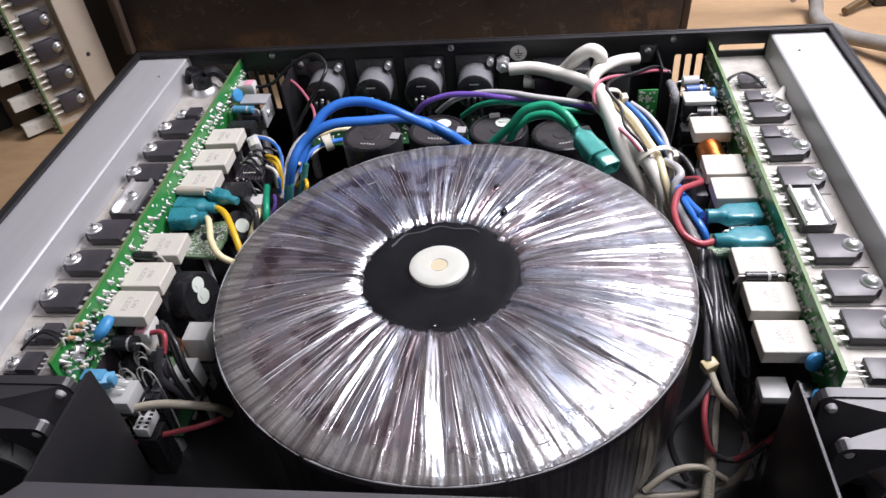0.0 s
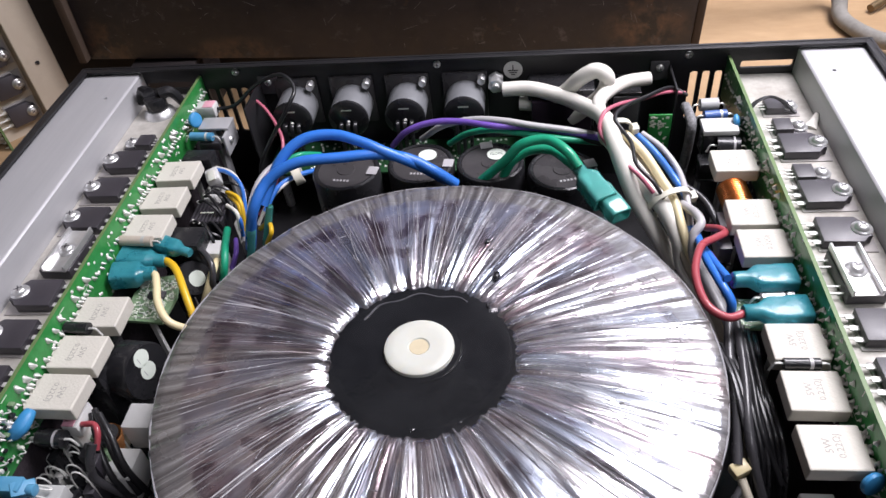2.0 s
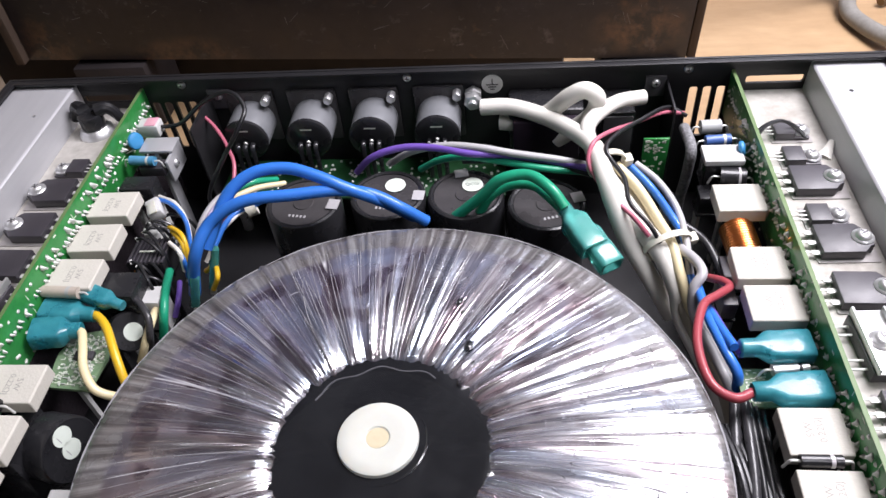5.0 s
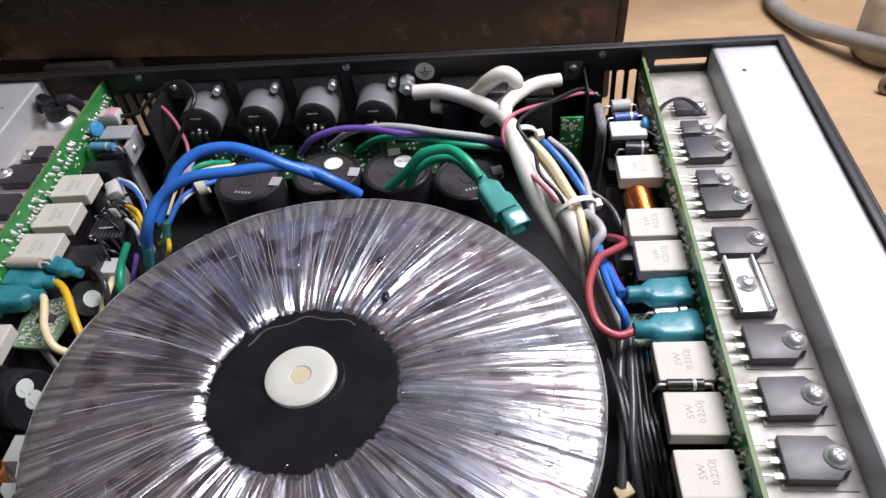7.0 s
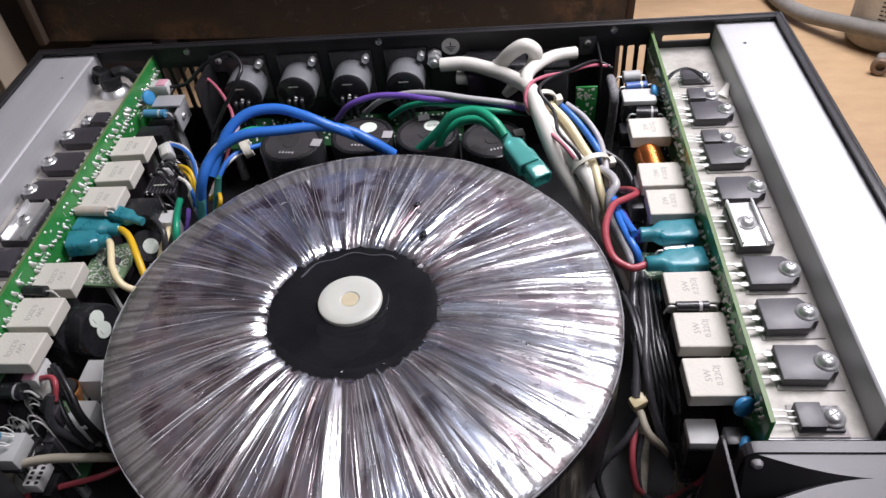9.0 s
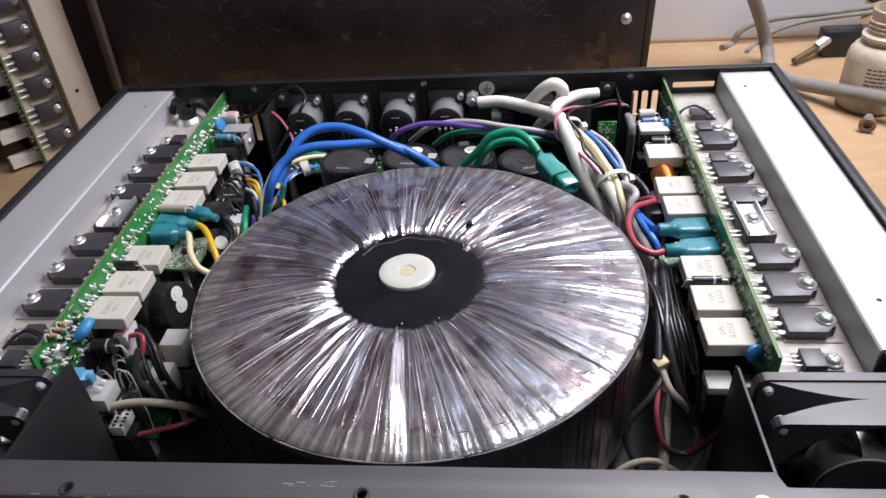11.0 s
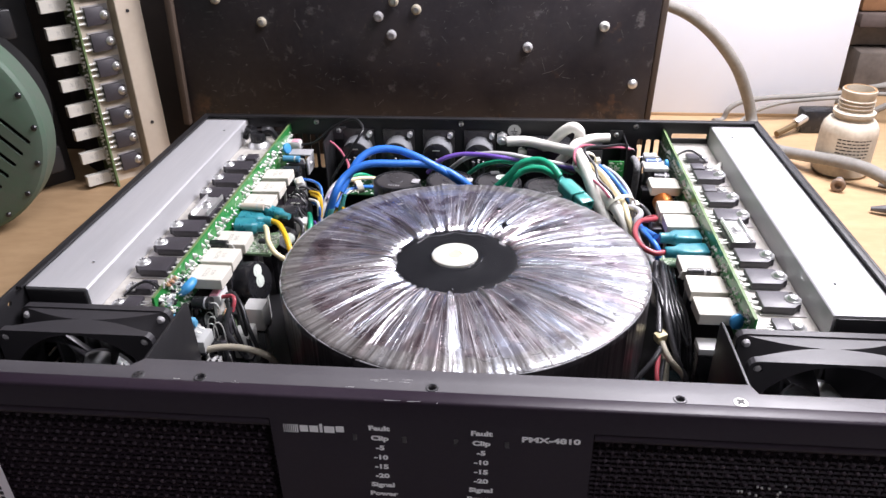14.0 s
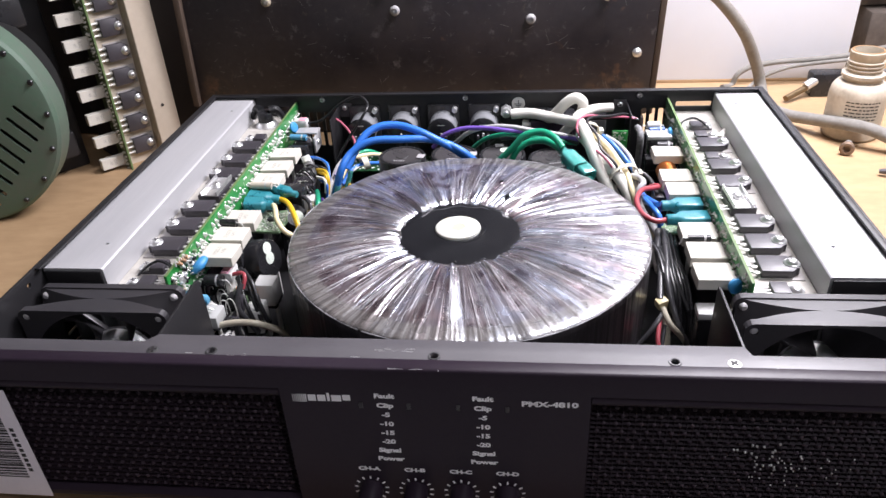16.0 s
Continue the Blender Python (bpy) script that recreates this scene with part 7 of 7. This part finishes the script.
part("braid", tube([(0.1265, 0.3000, 0.1060), (0.1262, 0.2900, 0.1085), (0.1262, 0.2800, 0.1075), (0.1262, 0.2800, 0.0920), (0.1255, 0.2810, 0.0760), (0.1250, 0.2790, 0.0600)], 0.0026, 12, 8), dark_braid, sl2)
loom = thing("ribbon_loom", "flat loom of dark leads down the transformer's side", "wire")
for k in range(7):
    x = 0.1165 + 0.0019 * k
    part("strand", tube([(x - 0.002, 0.1420, 0.0985 - 0.0004 * k), (x + 0.0005, 0.1250, 0.1000 - 0.0006 * k), (x + 0.0020, 0.1070, 0.0955), (x + 0.0032, 0.0950, 0.0880), (x + 0.0040, 0.0860, 0.0700)], 0.0010, 8, 7), BLACK_W if k % 3 else DARK_W, loom)


# ---- behind and beside the amplifier ----
def board_material():
    """Black board with chalky scuffs, brown spots and a band of dust along its foot."""
    m = mat("scuffed_black_board", (0.017, 0.015, 0.018), 0.42, second=(0.040, 0.034, 0.038), scale=14, amount=0.9, fine=150, bump=0.2, bump_scale=120, rough_var=0.14)
    n, l = m.node_tree.nodes, m.node_tree.links
    b = n["Principled BSDF"]
    under = b.inputs["Base Color"].links[0].from_socket
    co = n.new("ShaderNodeTexCoord")

    def layer(under, scale, lo, hi, colour, stretch=(1, 1, 1), turn=0.0, strength=1.0, detail=4.0):
        mp = n.new("ShaderNodeMapping")
        mp.inputs["Scale"].default_value, mp.inputs["Rotation"].default_value = stretch, (0, turn, 0)
        t, r, x = n.new("ShaderNodeTexNoise"), n.new("ShaderNodeMapRange"), n.new("ShaderNodeMix")
        l.new(co.outputs["Object"], mp.inputs["Vector"])
        l.new(mp.outputs["Vector"], t.inputs["Vector"])
        t.inputs["Scale"].default_value, t.inputs["Detail"].default_value, t.inputs["Roughness"].default_value = scale, detail, 0.7
        r.inputs["From Min"].default_value, r.inputs["From Max"].default_value, r.inputs["To Max"].default_value = lo, hi, strength
        l.new(t.outputs["Fac"], r.inputs["Value"])
        x.data_type = "RGBA"
        x.inputs["B"].default_value = (*colour, 1)
        l.new(under, x.inputs["A"])
        l.new(r.outputs[0], x.inputs["Factor"])
        return x.outputs["Result"], r, x

    c, _, _ = layer(under, 55, 0.60, 0.78, (0.20, 0.19, 0.19), (1, 1, 1), 0.0, 0.7)
    c, _, _ = layer(c, 60, 0.63, 0.72, (0.20, 0.19, 0.18), (1, 1, 4), 0.7, 0.25)
    c, _, _ = layer(c, 70, 0.64, 0.73, (0.16, 0.12, 0.09), (2, 1, 1), 0.5, 0.3)
    c, _, _ = layer(c, 9, 0.48, 0.75, (0.045, 0.036, 0.036), (1, 1, 1), 0.0, 0.8)
    c, _, _ = layer(c, 22, 0.64, 0.70, (0.12, 0.065, 0.04), (1, 1, 1), 0.0, 0.6)
    # rusty stains low on the board, each with its own outline
    for px, pz, wx, wz in ((-0.168, 0.083, 0.040, 0.016), (-0.262, 0.092, 0.018, 0.024), (0.122, 0.092, 0.030, 0.018)):
        mp, ln, fall = n.new("ShaderNodeMapping"), n.new("ShaderNodeVectorMath"), n.new("ShaderNodeMapRange")
        mp.vector_type = "TEXTURE"
        mp.inputs["Location"].default_value, mp.inputs["Scale"].default_value = (px, 0.42, pz), (wx, 0.3, wz)
        l.new(co.outputs["Object"], mp.inputs["Vector"])
        ln.operation = "LENGTH"
        l.new(mp.outputs["Vector"], ln.inputs[0])
        fall.inputs["From Min"].default_value, fall.inputs["From Max"].default_value = 1.1, 0.2
        l.new(ln.outputs["Value"], fall.inputs["Value"])
        c, r, x = layer(c, 60, 0.40, 0.62, (0.19, 0.105, 0.06))
        both = n.new("ShaderNodeMath")
        both.operation = "MULTIPLY"
        l.new(fall.outputs[0], both.inputs[0])
        l.new(r.outputs[0], both.inputs[1])
        l.new(both.outputs[0], x.inputs["Factor"])
    c, r, x = layer(c, 18, 0.45, 0.70, (0.05, 0.036, 0.030))
    sep, foot, mul = n.new("ShaderNodeSeparateXYZ"), n.new("ShaderNodeMapRange"), n.new("ShaderNodeMath")
    l.new(co.outputs["Object"], sep.inputs[0])
    foot.inputs["From Min"].default_value, foot.inputs["From Max"].default_value = 0.104, 0.076
    l.new(sep.outputs["Z"], foot.inputs["Value"])
    mul.operation = "MULTIPLY"
    l.new(foot.outputs[0], mul.inputs[0])
    l.new(r.outputs[0], mul.inputs[1])
    l.new(mul.outputs[0], x.inputs["Factor"])
    l.new(c, b.inputs["Base Color"])
    return m


BOARD_BLACK = board_material()
RUST = mat("dusty_edge", (0.085, 0.058, 0.042), 0.8, second=(0.04, 0.03, 0.025), scale=45, fine=300, bump=0.2)
CABINET_DARK = mat("cabinet_dark", (0.018, 0.015, 0.016), 0.6, second=(0.04, 0.03, 0.03), scale=10, fine=80, bump=0.15)
back = thing("back_board", "scuffed black board leaning upright behind the amplifier", "board")
BM = pose(0.157, 0.420, 0.070, 0, 2.0, 0)
part("sheet", box((-0.437, 0.0, 0.0), (-0.0050, 0.012, 0.175), 0.001, m=BM), BOARD_BLACK, back)
part("edge_strip", box((-0.4435, -0.006, 0.0), (-0.4372, 0.012, 0.175), 0.001, m=BM), RUST, back, "dull brown wooden edge strip")
part("edge_strip", box((-0.0048, 0.0, 0.0), (0.0008, 0.012, 0.175), 0.001, m=BM), RUST, back, "dull brown wooden edge strip")
rb = random.Random(33)
marks = bmesh.new()
for _ in range(170):
    x, z = rb.uniform(-0.43, -0.01), rb.uniform(0.01, 0.165)
    ln, a = rb.uniform(0.001, 0.012) * rb.random(), rb.uniform(0, 180)
    box((0, -0.00006, -0.00012), (ln, 0.00002, 0.00012), bm=marks, m=BM @ pose(x, 0, z, 0, a, 0))
for x0, z0, x1, z1 in ((-0.34, 0.100, -0.09, 0.114), (-0.18, 0.12, -0.14, 0.07), (-0.12, 0.05, -0.08, 0.09)):
    tube([(x0, -0.00005, z0), ((x0 + x1) / 2, -0.00005, (z0 + z1) / 2 + 0.006), (x1, -0.00005, z1)], 0.00022, 4, 8, bm=marks)
part("scratch", marks, mat("chalky_scratch", (0.20, 0.19, 0.185), 0.8, second=(0.05, 0.048, 0.047), scale=200), back, "pale scratches and scuffs")["kind"] = "stuff"
for x, z in ((-0.196, 0.183), (-0.078, 0.172), (-0.055, 0.194), (0.0437, 0.1615), (0.1094, 0.180), (-0.089, 0.188), (-0.075, 0.201), (-0.236, 0.203), (0.022, 0.217), (0.139, 0.129)):
    m = pose(x, 0.4188, z, 90, 0, 0)
    st = share("screw", SCREW, m, back)
    if x < 0.13:
        part("collar", lathe([(0.0026, 0.004), (0.0040, 0.003), (0.0046, 0), (0, 0)], 14, m=m), rb.choice((TIN, BROWN_W, GREY_W)), back)
# added supports, near black to carry the shadow under the board
for x in (-0.25, 0.10):
    tagged(part("shaded_block", box((x, 0.415, TABLE), (x + 0.05, 0.46, 0.0697 + (0.057 - x - 0.05 + 0.05) * 0.0349 * (1 if x < 0 else 0.5)), 0.0015), CABINET_DARK), "added block under the leaning board, shade put into its colour", "block")

cab = thing("dark_cabinet", "dark cabinet standing in shadow behind the bench", "cabinet")
part("body", box((-0.75, 0.47, TABLE), (0.08, 0.64, 0.62), 0.004), CABINET_DARK, cab)

WHITE_SHEET = mat("white_board", (0.74, 0.78, 0.86), 0.5, second=(0.69, 0.73, 0.80), scale=6, fine=60, bump=0.03)
wsheet = thing("laminate_sheet", "clean white laminated panel standing on the bench", "panel")
part("board", box((0.165, 0.612, TABLE), (0.402, 0.622, 0.46), 0.0012, m=None), WHITE_SHEET, wsheet)
part("stained_edge", box((0.165, 0.6105, TABLE), (0.402, 0.6118, TABLE + 0.0035), 0.0004), BENCH_WOOD, wsheet)
CABLE_GREY = mat("dusty_cable", (0.265, 0.255, 0.235), 0.8, second=(0.13, 0.12, 0.105), scale=40, amount=0.8, fine=300, bump=0.3, bump_scale=200)
for lab, r, pts in (("thick dusty grey cable arching down and along the bench", 0.0059, [(0.06, 0.47, 0.186), (0.14, 0.49, 0.190), (0.185, 0.505, 0.1790), (0.222, 0.515, 0.1560), (0.258, 0.53, 0.118), (0.282, 0.546, 0.078), (0.291, 0.550, 0.056), (0.293, 0.542, TABLE + 0.012), (0.290, 0.520, TABLE + 0.007), (0.300, 0.485, TABLE + 0.009), (0.318, 0.458, TABLE + 0.014), (0.336, 0.434, TABLE + 0.019), (0.358, 0.416, TABLE + 0.019), (0.392, 0.398, TABLE + 0.008), (0.45, 0.37, TABLE + 0.008)]),
                    ("thin grey cable lying across the bench", 0.0030, [(0.262, 0.585, TABLE + 0.003), (0.276, 0.600, 0.034), (0.281, 0.600, 0.046), (0.292, 0.600, 0.054), (0.308, 0.600, 0.058), (0.330, 0.600, 0.061), (0.360, 0.600, 0.0625), (0.400, 0.602, 0.066), (0.450, 0.610, 0.072), (0.52, 0.62, TABLE + 0.03)]),
                    ("thin grey cable lying across the bench", 0.0022, [(0.284, 0.575, TABLE + 0.002), (0.295, 0.594, 0.034), (0.306, 0.596, 0.043), (0.322, 0.596, 0.051), (0.341, 0.596, 0.0565), (0.370, 0.596, 0.060), (0.400, 0.598, 0.062), (0.450, 0.60, 0.066), (0.52, 0.60, TABLE + 0.025)]),
                    ("thin pale cable lying across the bench", 0.0020, [(0.375, 0.418, TABLE + 0.002), (0.392, 0.405, TABLE + 0.002), (0.405, 0.38, TABLE + 0.002), (0.45, 0.34, TABLE + 0.002)])):
    tagged(part("cable", tube(pts, r, 14, 10), CABLE_GREY), lab, "cable", "cables on the bench")

OLD_WHITE = mat("old_white_plastic", (0.62, 0.56, 0.46), 0.6, second=(0.30, 0.25, 0.19), scale=45, amount=0.75, fine=200, bump=0.1)
GRIME = mat("brown_grime", (0.22, 0.12, 0.05), 0.7, second=(0.32, 0.2, 0.1), scale=150)
bt = thing("plastic_bottle", "grubby old white plastic bottle without its cap", "bottle")
BX, BY = 0.353, 0.455
bmx = pose(BX, BY, TABLE, 0, 0, 0) @ Matrix.Scale(0.90, 4)
part("body", lathe([(0, 0.0), (0.0255, 0.0), (0.0280, 0.003), (0.0280, 0.046), (0.0268, 0.053), (0.0230, 0.0585), (0.0180, 0.0605), (0.0180, 0.064), (0.0205, 0.0650), (0.0205, 0.068), (0.0175, 0.0690), (0.0160, 0.0700), (0.0160, 0.084),
              (0.0165, 0.0850), (0.0165, 0.0905), (0.0155, 0.0915), (0.0135, 0.0915), (0.0130, 0.0860), (0.0130, 0.060), (0, 0.060)], 56, m=bmx), OLD_WHITE, bt)
for k in range(3):
    part("thread", lathe([(0.0160, 0.0720 + 0.0038 * k), (0.0174, 0.0726 + 0.0038 * k), (0.0174, 0.0734 + 0.0038 * k), (0.0160, 0.0740 + 0.0038 * k)], 40, m=bmx), OLD_WHITE, bt)
part("rim_stain", lathe([(0.0135, 0.0917), (0.0156, 0.0917), (0.0158, 0.0912), (0.0135, 0.0905)], 40, m=bmx), GRIME, bt, "brown stain round the mouth")
for row in range(8):
    rows = bmesh.new()
    a = -132
    end = -62 + rb.uniform(-4, 2)
    while a < end:
        w = rb.uniform(3, 12)
        z = 0.0430 - 0.0036 * row - (0.004 if row > 5 else 0)
        quad = [rows.verts.new(bmx @ Vector((0.02815 * math.cos(radians(q)), 0.02815 * math.sin(radians(q)), zz))) for q, zz in ((a, z), (min(a + w, end), z), (min(a + w, end), z + 0.0013), (a, z + 0.0013))]
        rows.faces.new(quad)
        a += w + 2
    part("faded_print", rows, INK, bt)

nutt = thing("bolt", "rusty bolt with a round head lying on the bench", "bolt")
part("head", lathe([(0.0030, 0.004), (0.0052, 0.004), (0.0064, 0.003), (0.0064, 0.0), (0, 0.0), (0.0, 0.001), (0.0030, 0.001), (0.0030, 0.004)], 24, m=pose(0.3335, 0.4060, TABLE + 0.0064, 84, 0, -25)), mat("rusty_steel", (0.26, 0.19, 0.14), 0.55, metal=0.5, second=(0.14, 0.09, 0.06), scale=80), nutt)
part("shank", cyl(0.0036, -0.016, 0.0, 16, 0.0004, m=pose(0.3335, 0.4060, TABLE + 0.0064, 84, 0, -25)), STEEL, nutt)
clip = thing("test_clip", "black handled probe with a tarnished brass tip on the bench", "probe")
part("handle", box((0.3480, 0.556, TABLE), (0.3860, 0.576, TABLE + 0.026), 0.003), CAP_BLACK, clip)
part("tip", tube([(0.3480, 0.560, TABLE + 0.014), (0.338, 0.553, TABLE + 0.010), (0.318, 0.540, TABLE + 0.005)], 0.0034, 10, 4), mat("tarnished_brass", (0.20, 0.14, 0.075), 0.4, metal=0.6, second=(0.10, 0.065, 0.035), scale=90), clip)
part("ferrule", tube([(0.3520, 0.560, TABLE + 0.0175), (0.3460, 0.557, TABLE + 0.0150), (0.3410, 0.5545, TABLE + 0.0125)], 0.0050, 12, 3), STEEL, clip, "bright steel ferrule")
orange = thing("pliers_handle", "pair of pliers with orange sleeved handles", "pliers")
ORANGE = mat("orange_sleeve", (0.65, 0.22, 0.03), 0.45, second=(0.45, 0.13, 0.02), scale=60)
for s in (-1, 1):
    part("handle", tube([(0.372, 0.352 + 0.004 * s, TABLE + 0.006), (0.395, 0.345 + 0.012 * s, TABLE + 0.006), (0.46, 0.33 + 0.022 * s, TABLE + 0.006)], 0.0055, 12, 6), ORANGE, orange)
part("jaw", tube([(0.372, 0.352, TABLE + 0.006), (0.358, 0.357, TABLE + 0.006), (0.345, 0.362, TABLE + 0.004)], lambda t: 0.006 - 0.004 * t, 10, 5), GREY_STEEL, orange)

# stacked odds and ends past the white panel
odd = [((0.44, 0.70, TABLE), (0.95, 0.86, TABLE + 0.055), (0.16, 0.13, 0.11)), ((0.43, 0.72, TABLE + 0.056), (0.90, 0.86, TABLE + 0.082), (0.35, 0.30, 0.26)),
       ((0.45, 0.69, TABLE + 0.083), (0.92, 0.84, TABLE + 0.100), (0.12, 0.09, 0.08)), ((0.43, 0.71, TABLE + 0.101), (0.95, 0.88, TABLE + 0.136), (0.30, 0.15, 0.07)),
       ((0.46, 0.72, TABLE + 0.137), (0.98, 0.9, TABLE + 0.20), (0.03, 0.025, 0.025))]
for k, (lo, hi, c) in enumerate(odd):
    mm = mat("stack_%d" % k, c, 0.75, second=tuple(0.5 * v for v in c), scale=22, fine=160, amount=0.9, bump=0.3)
    tagged(part("flat_box", box(lo, hi, 0.003, m=pose(0, 0, 0, 0, 0, rb.uniform(-1.5, 1.5))), mm), "dusty flat box in a stack on the bench", "box", "stacked boxes")
for k in range(7):
    y, z = rb.uniform(0.56, 0.68), TABLE + 0.004
    x = 0.45 + 0.03 * k
    tagged(part("cable", tube([(x - 0.05, y, z), (x, y - 0.02, z + 0.03 + 0.006 * (k % 3)), (x + 0.06, y + 0.02, z + 0.022), (x + 0.14, y - 0.02, z)], 0.0035, 8, 8), CABLE_GREY), "thin dusty cable in a tangle on the bench", "cable", "cables on the bench")

# the second unit, standing on its end at the left
TAN_ALU = mat("yellowed_aluminium", (0.56, 0.49, 0.40), 0.6, metal=0.1, second=(0.38, 0.31, 0.24), scale=14, fine=120, bump=0.06)
ax, bx = Vector((0.66, 0.75, 0)).normalized(), Vector((0.75, -0.66, 0)).normalized()
UNIT = Matrix(((ax.x, 0, bx.x, 0), (ax.y, 0, bx.y, 0), (0, 1, 0, 0), (0, 0, 0, 1)))
UNIT = Matrix.Translation(Vector((-0.3235, 0.404, TABLE)) - UNIT.to_3x3() @ Vector((0.1858, 0, 0.125))) @ UNIT
unit = thing("spare_heat_sink", "yellowed heat sink rail standing on its end on the bench", "heat sink")
prof = [(0.1530, HS_BASE), (0.1856, HS_BASE), (0.1858, HS_TOP - 0.0006), (0.1864, HS_TOP), (0.2085, HS_TOP), (0.2091, HS_TOP - 0.0006), (0.2091, 0.060), (0.1530, 0.060)]
u = prism(prof, 0.0, 0.42, "y")
u.transform(UNIT)
part("rail", u, TAN_ALU, unit)
for y in (0.055, 0.16, 0.30):
    part("hole", cyl(0.0016, 0.0, 0.0006, 12, m=UNIT @ pose(0.196, y, HS_TOP)), INK, unit)
ys = [0.0085 + 0.0232 * k for k in range(16)]
ub = power_board(UNIT, ys, [y + d for y in ys for d in (-0.008, -0.004, 0.0, 0.004, 0.008)], 8, 0.40, 0.1235, slim=0.62)
ub["label"] = "spare upright green circuit board with white cement resistors"
for y in ys[:12]:
    copy_thing(first_big, UNIT @ pose(0.1722, y + 0.010, HS_BASE + 0.0004))
shade = thing("spare_case", "dark case of the spare unit standing on its end", "amplifier case")
sb = box((-0.02, 0.0, 0.045), (0.128, 0.40, 0.075), 0.002)
sb.transform(UNIT)
part("tray", sb, BLACK_STEEL, shade)
for k in range(9):
    c = box((rb.uniform(0.06, 0.1), 0.02 + 0.042 * k, 0.0755), (rb.uniform(0.105, 0.124), 0.045 + 0.042 * k, rb.uniform(0.085, 0.1)), 0.002)
    c.transform(UNIT)
    part("component", c, rb.choice((CAP_BLACK, CAP_BLACK, BLACK_STEEL, RES_BLUE if k > 5 else CAP_BLACK)), shade)

# round green slotted cover at the left
GREEN_PAINT = mat("green_hammer_paint", (0.115, 0.13, 0.112), 0.5, second=(0.06, 0.17, 0.095), scale=13, amount=0.55, fine=160, bump=0.15, bump_scale=260, rough_var=0.1)
cover = thing("slotted_cover", "round grey-green slotted metal cover standing on edge", "machine cover")
CR = 0.094
cm = pose(-0.4395, 0.281, TABLE + CR, 0, 0, 12) @ UPR
cv = lathe([(0, 0.0135), (0.060, 0.0135), (CR - 0.008, 0.013), (CR - 0.0025, 0.0115), (CR, 0.0085), (CR, -0.012), (CR - 0.002, -0.012), (CR - 0.002, 0.0075), (CR - 0.004, 0.0095), (CR - 0.009, 0.011), (0.060, 0.0115), (0, 0.0115)], 96)
sl_b = bmesh.new()
for column in range(5):
    for k in range(-12, 14):
        x, y = 0.0893 - 0.0288 * column - 0.0082 * k, 0.0170 + 0.0370 * column - 0.0093 * k
        if math.hypot(x, y) < CR - 0.0135:
            box((-0.0142, -0.0019, -0.02), (0.0142, 0.0019, 0.03), 0.0015, bm=sl_b, m=pose(x, y, 0, 0, 0, -52))
cv = cut(cv, sl_b, GREEN_PAINT)
cv.transform(cm)
part("shell", cv, GREEN_PAINT, cover)
part("body", cyl(CR - 0.020, -0.07, -0.008, 64, 0.002, m=cm), mat("cover_inside", (0.01, 0.01, 0.01), 0.8, scale=30), cover)
for a in (-58, -40, -20, 0, 18, 36, 60):
    part("rivet", lathe([(0, 0.0018), (0.0018, 0.0014), (0.0026, 0)], 12, m=cm @ pose((CR - 0.006) * math.cos(radians(a)), (CR - 0.006) * math.sin(radians(a)), 0.0125)), CAP_BLACK, cover)
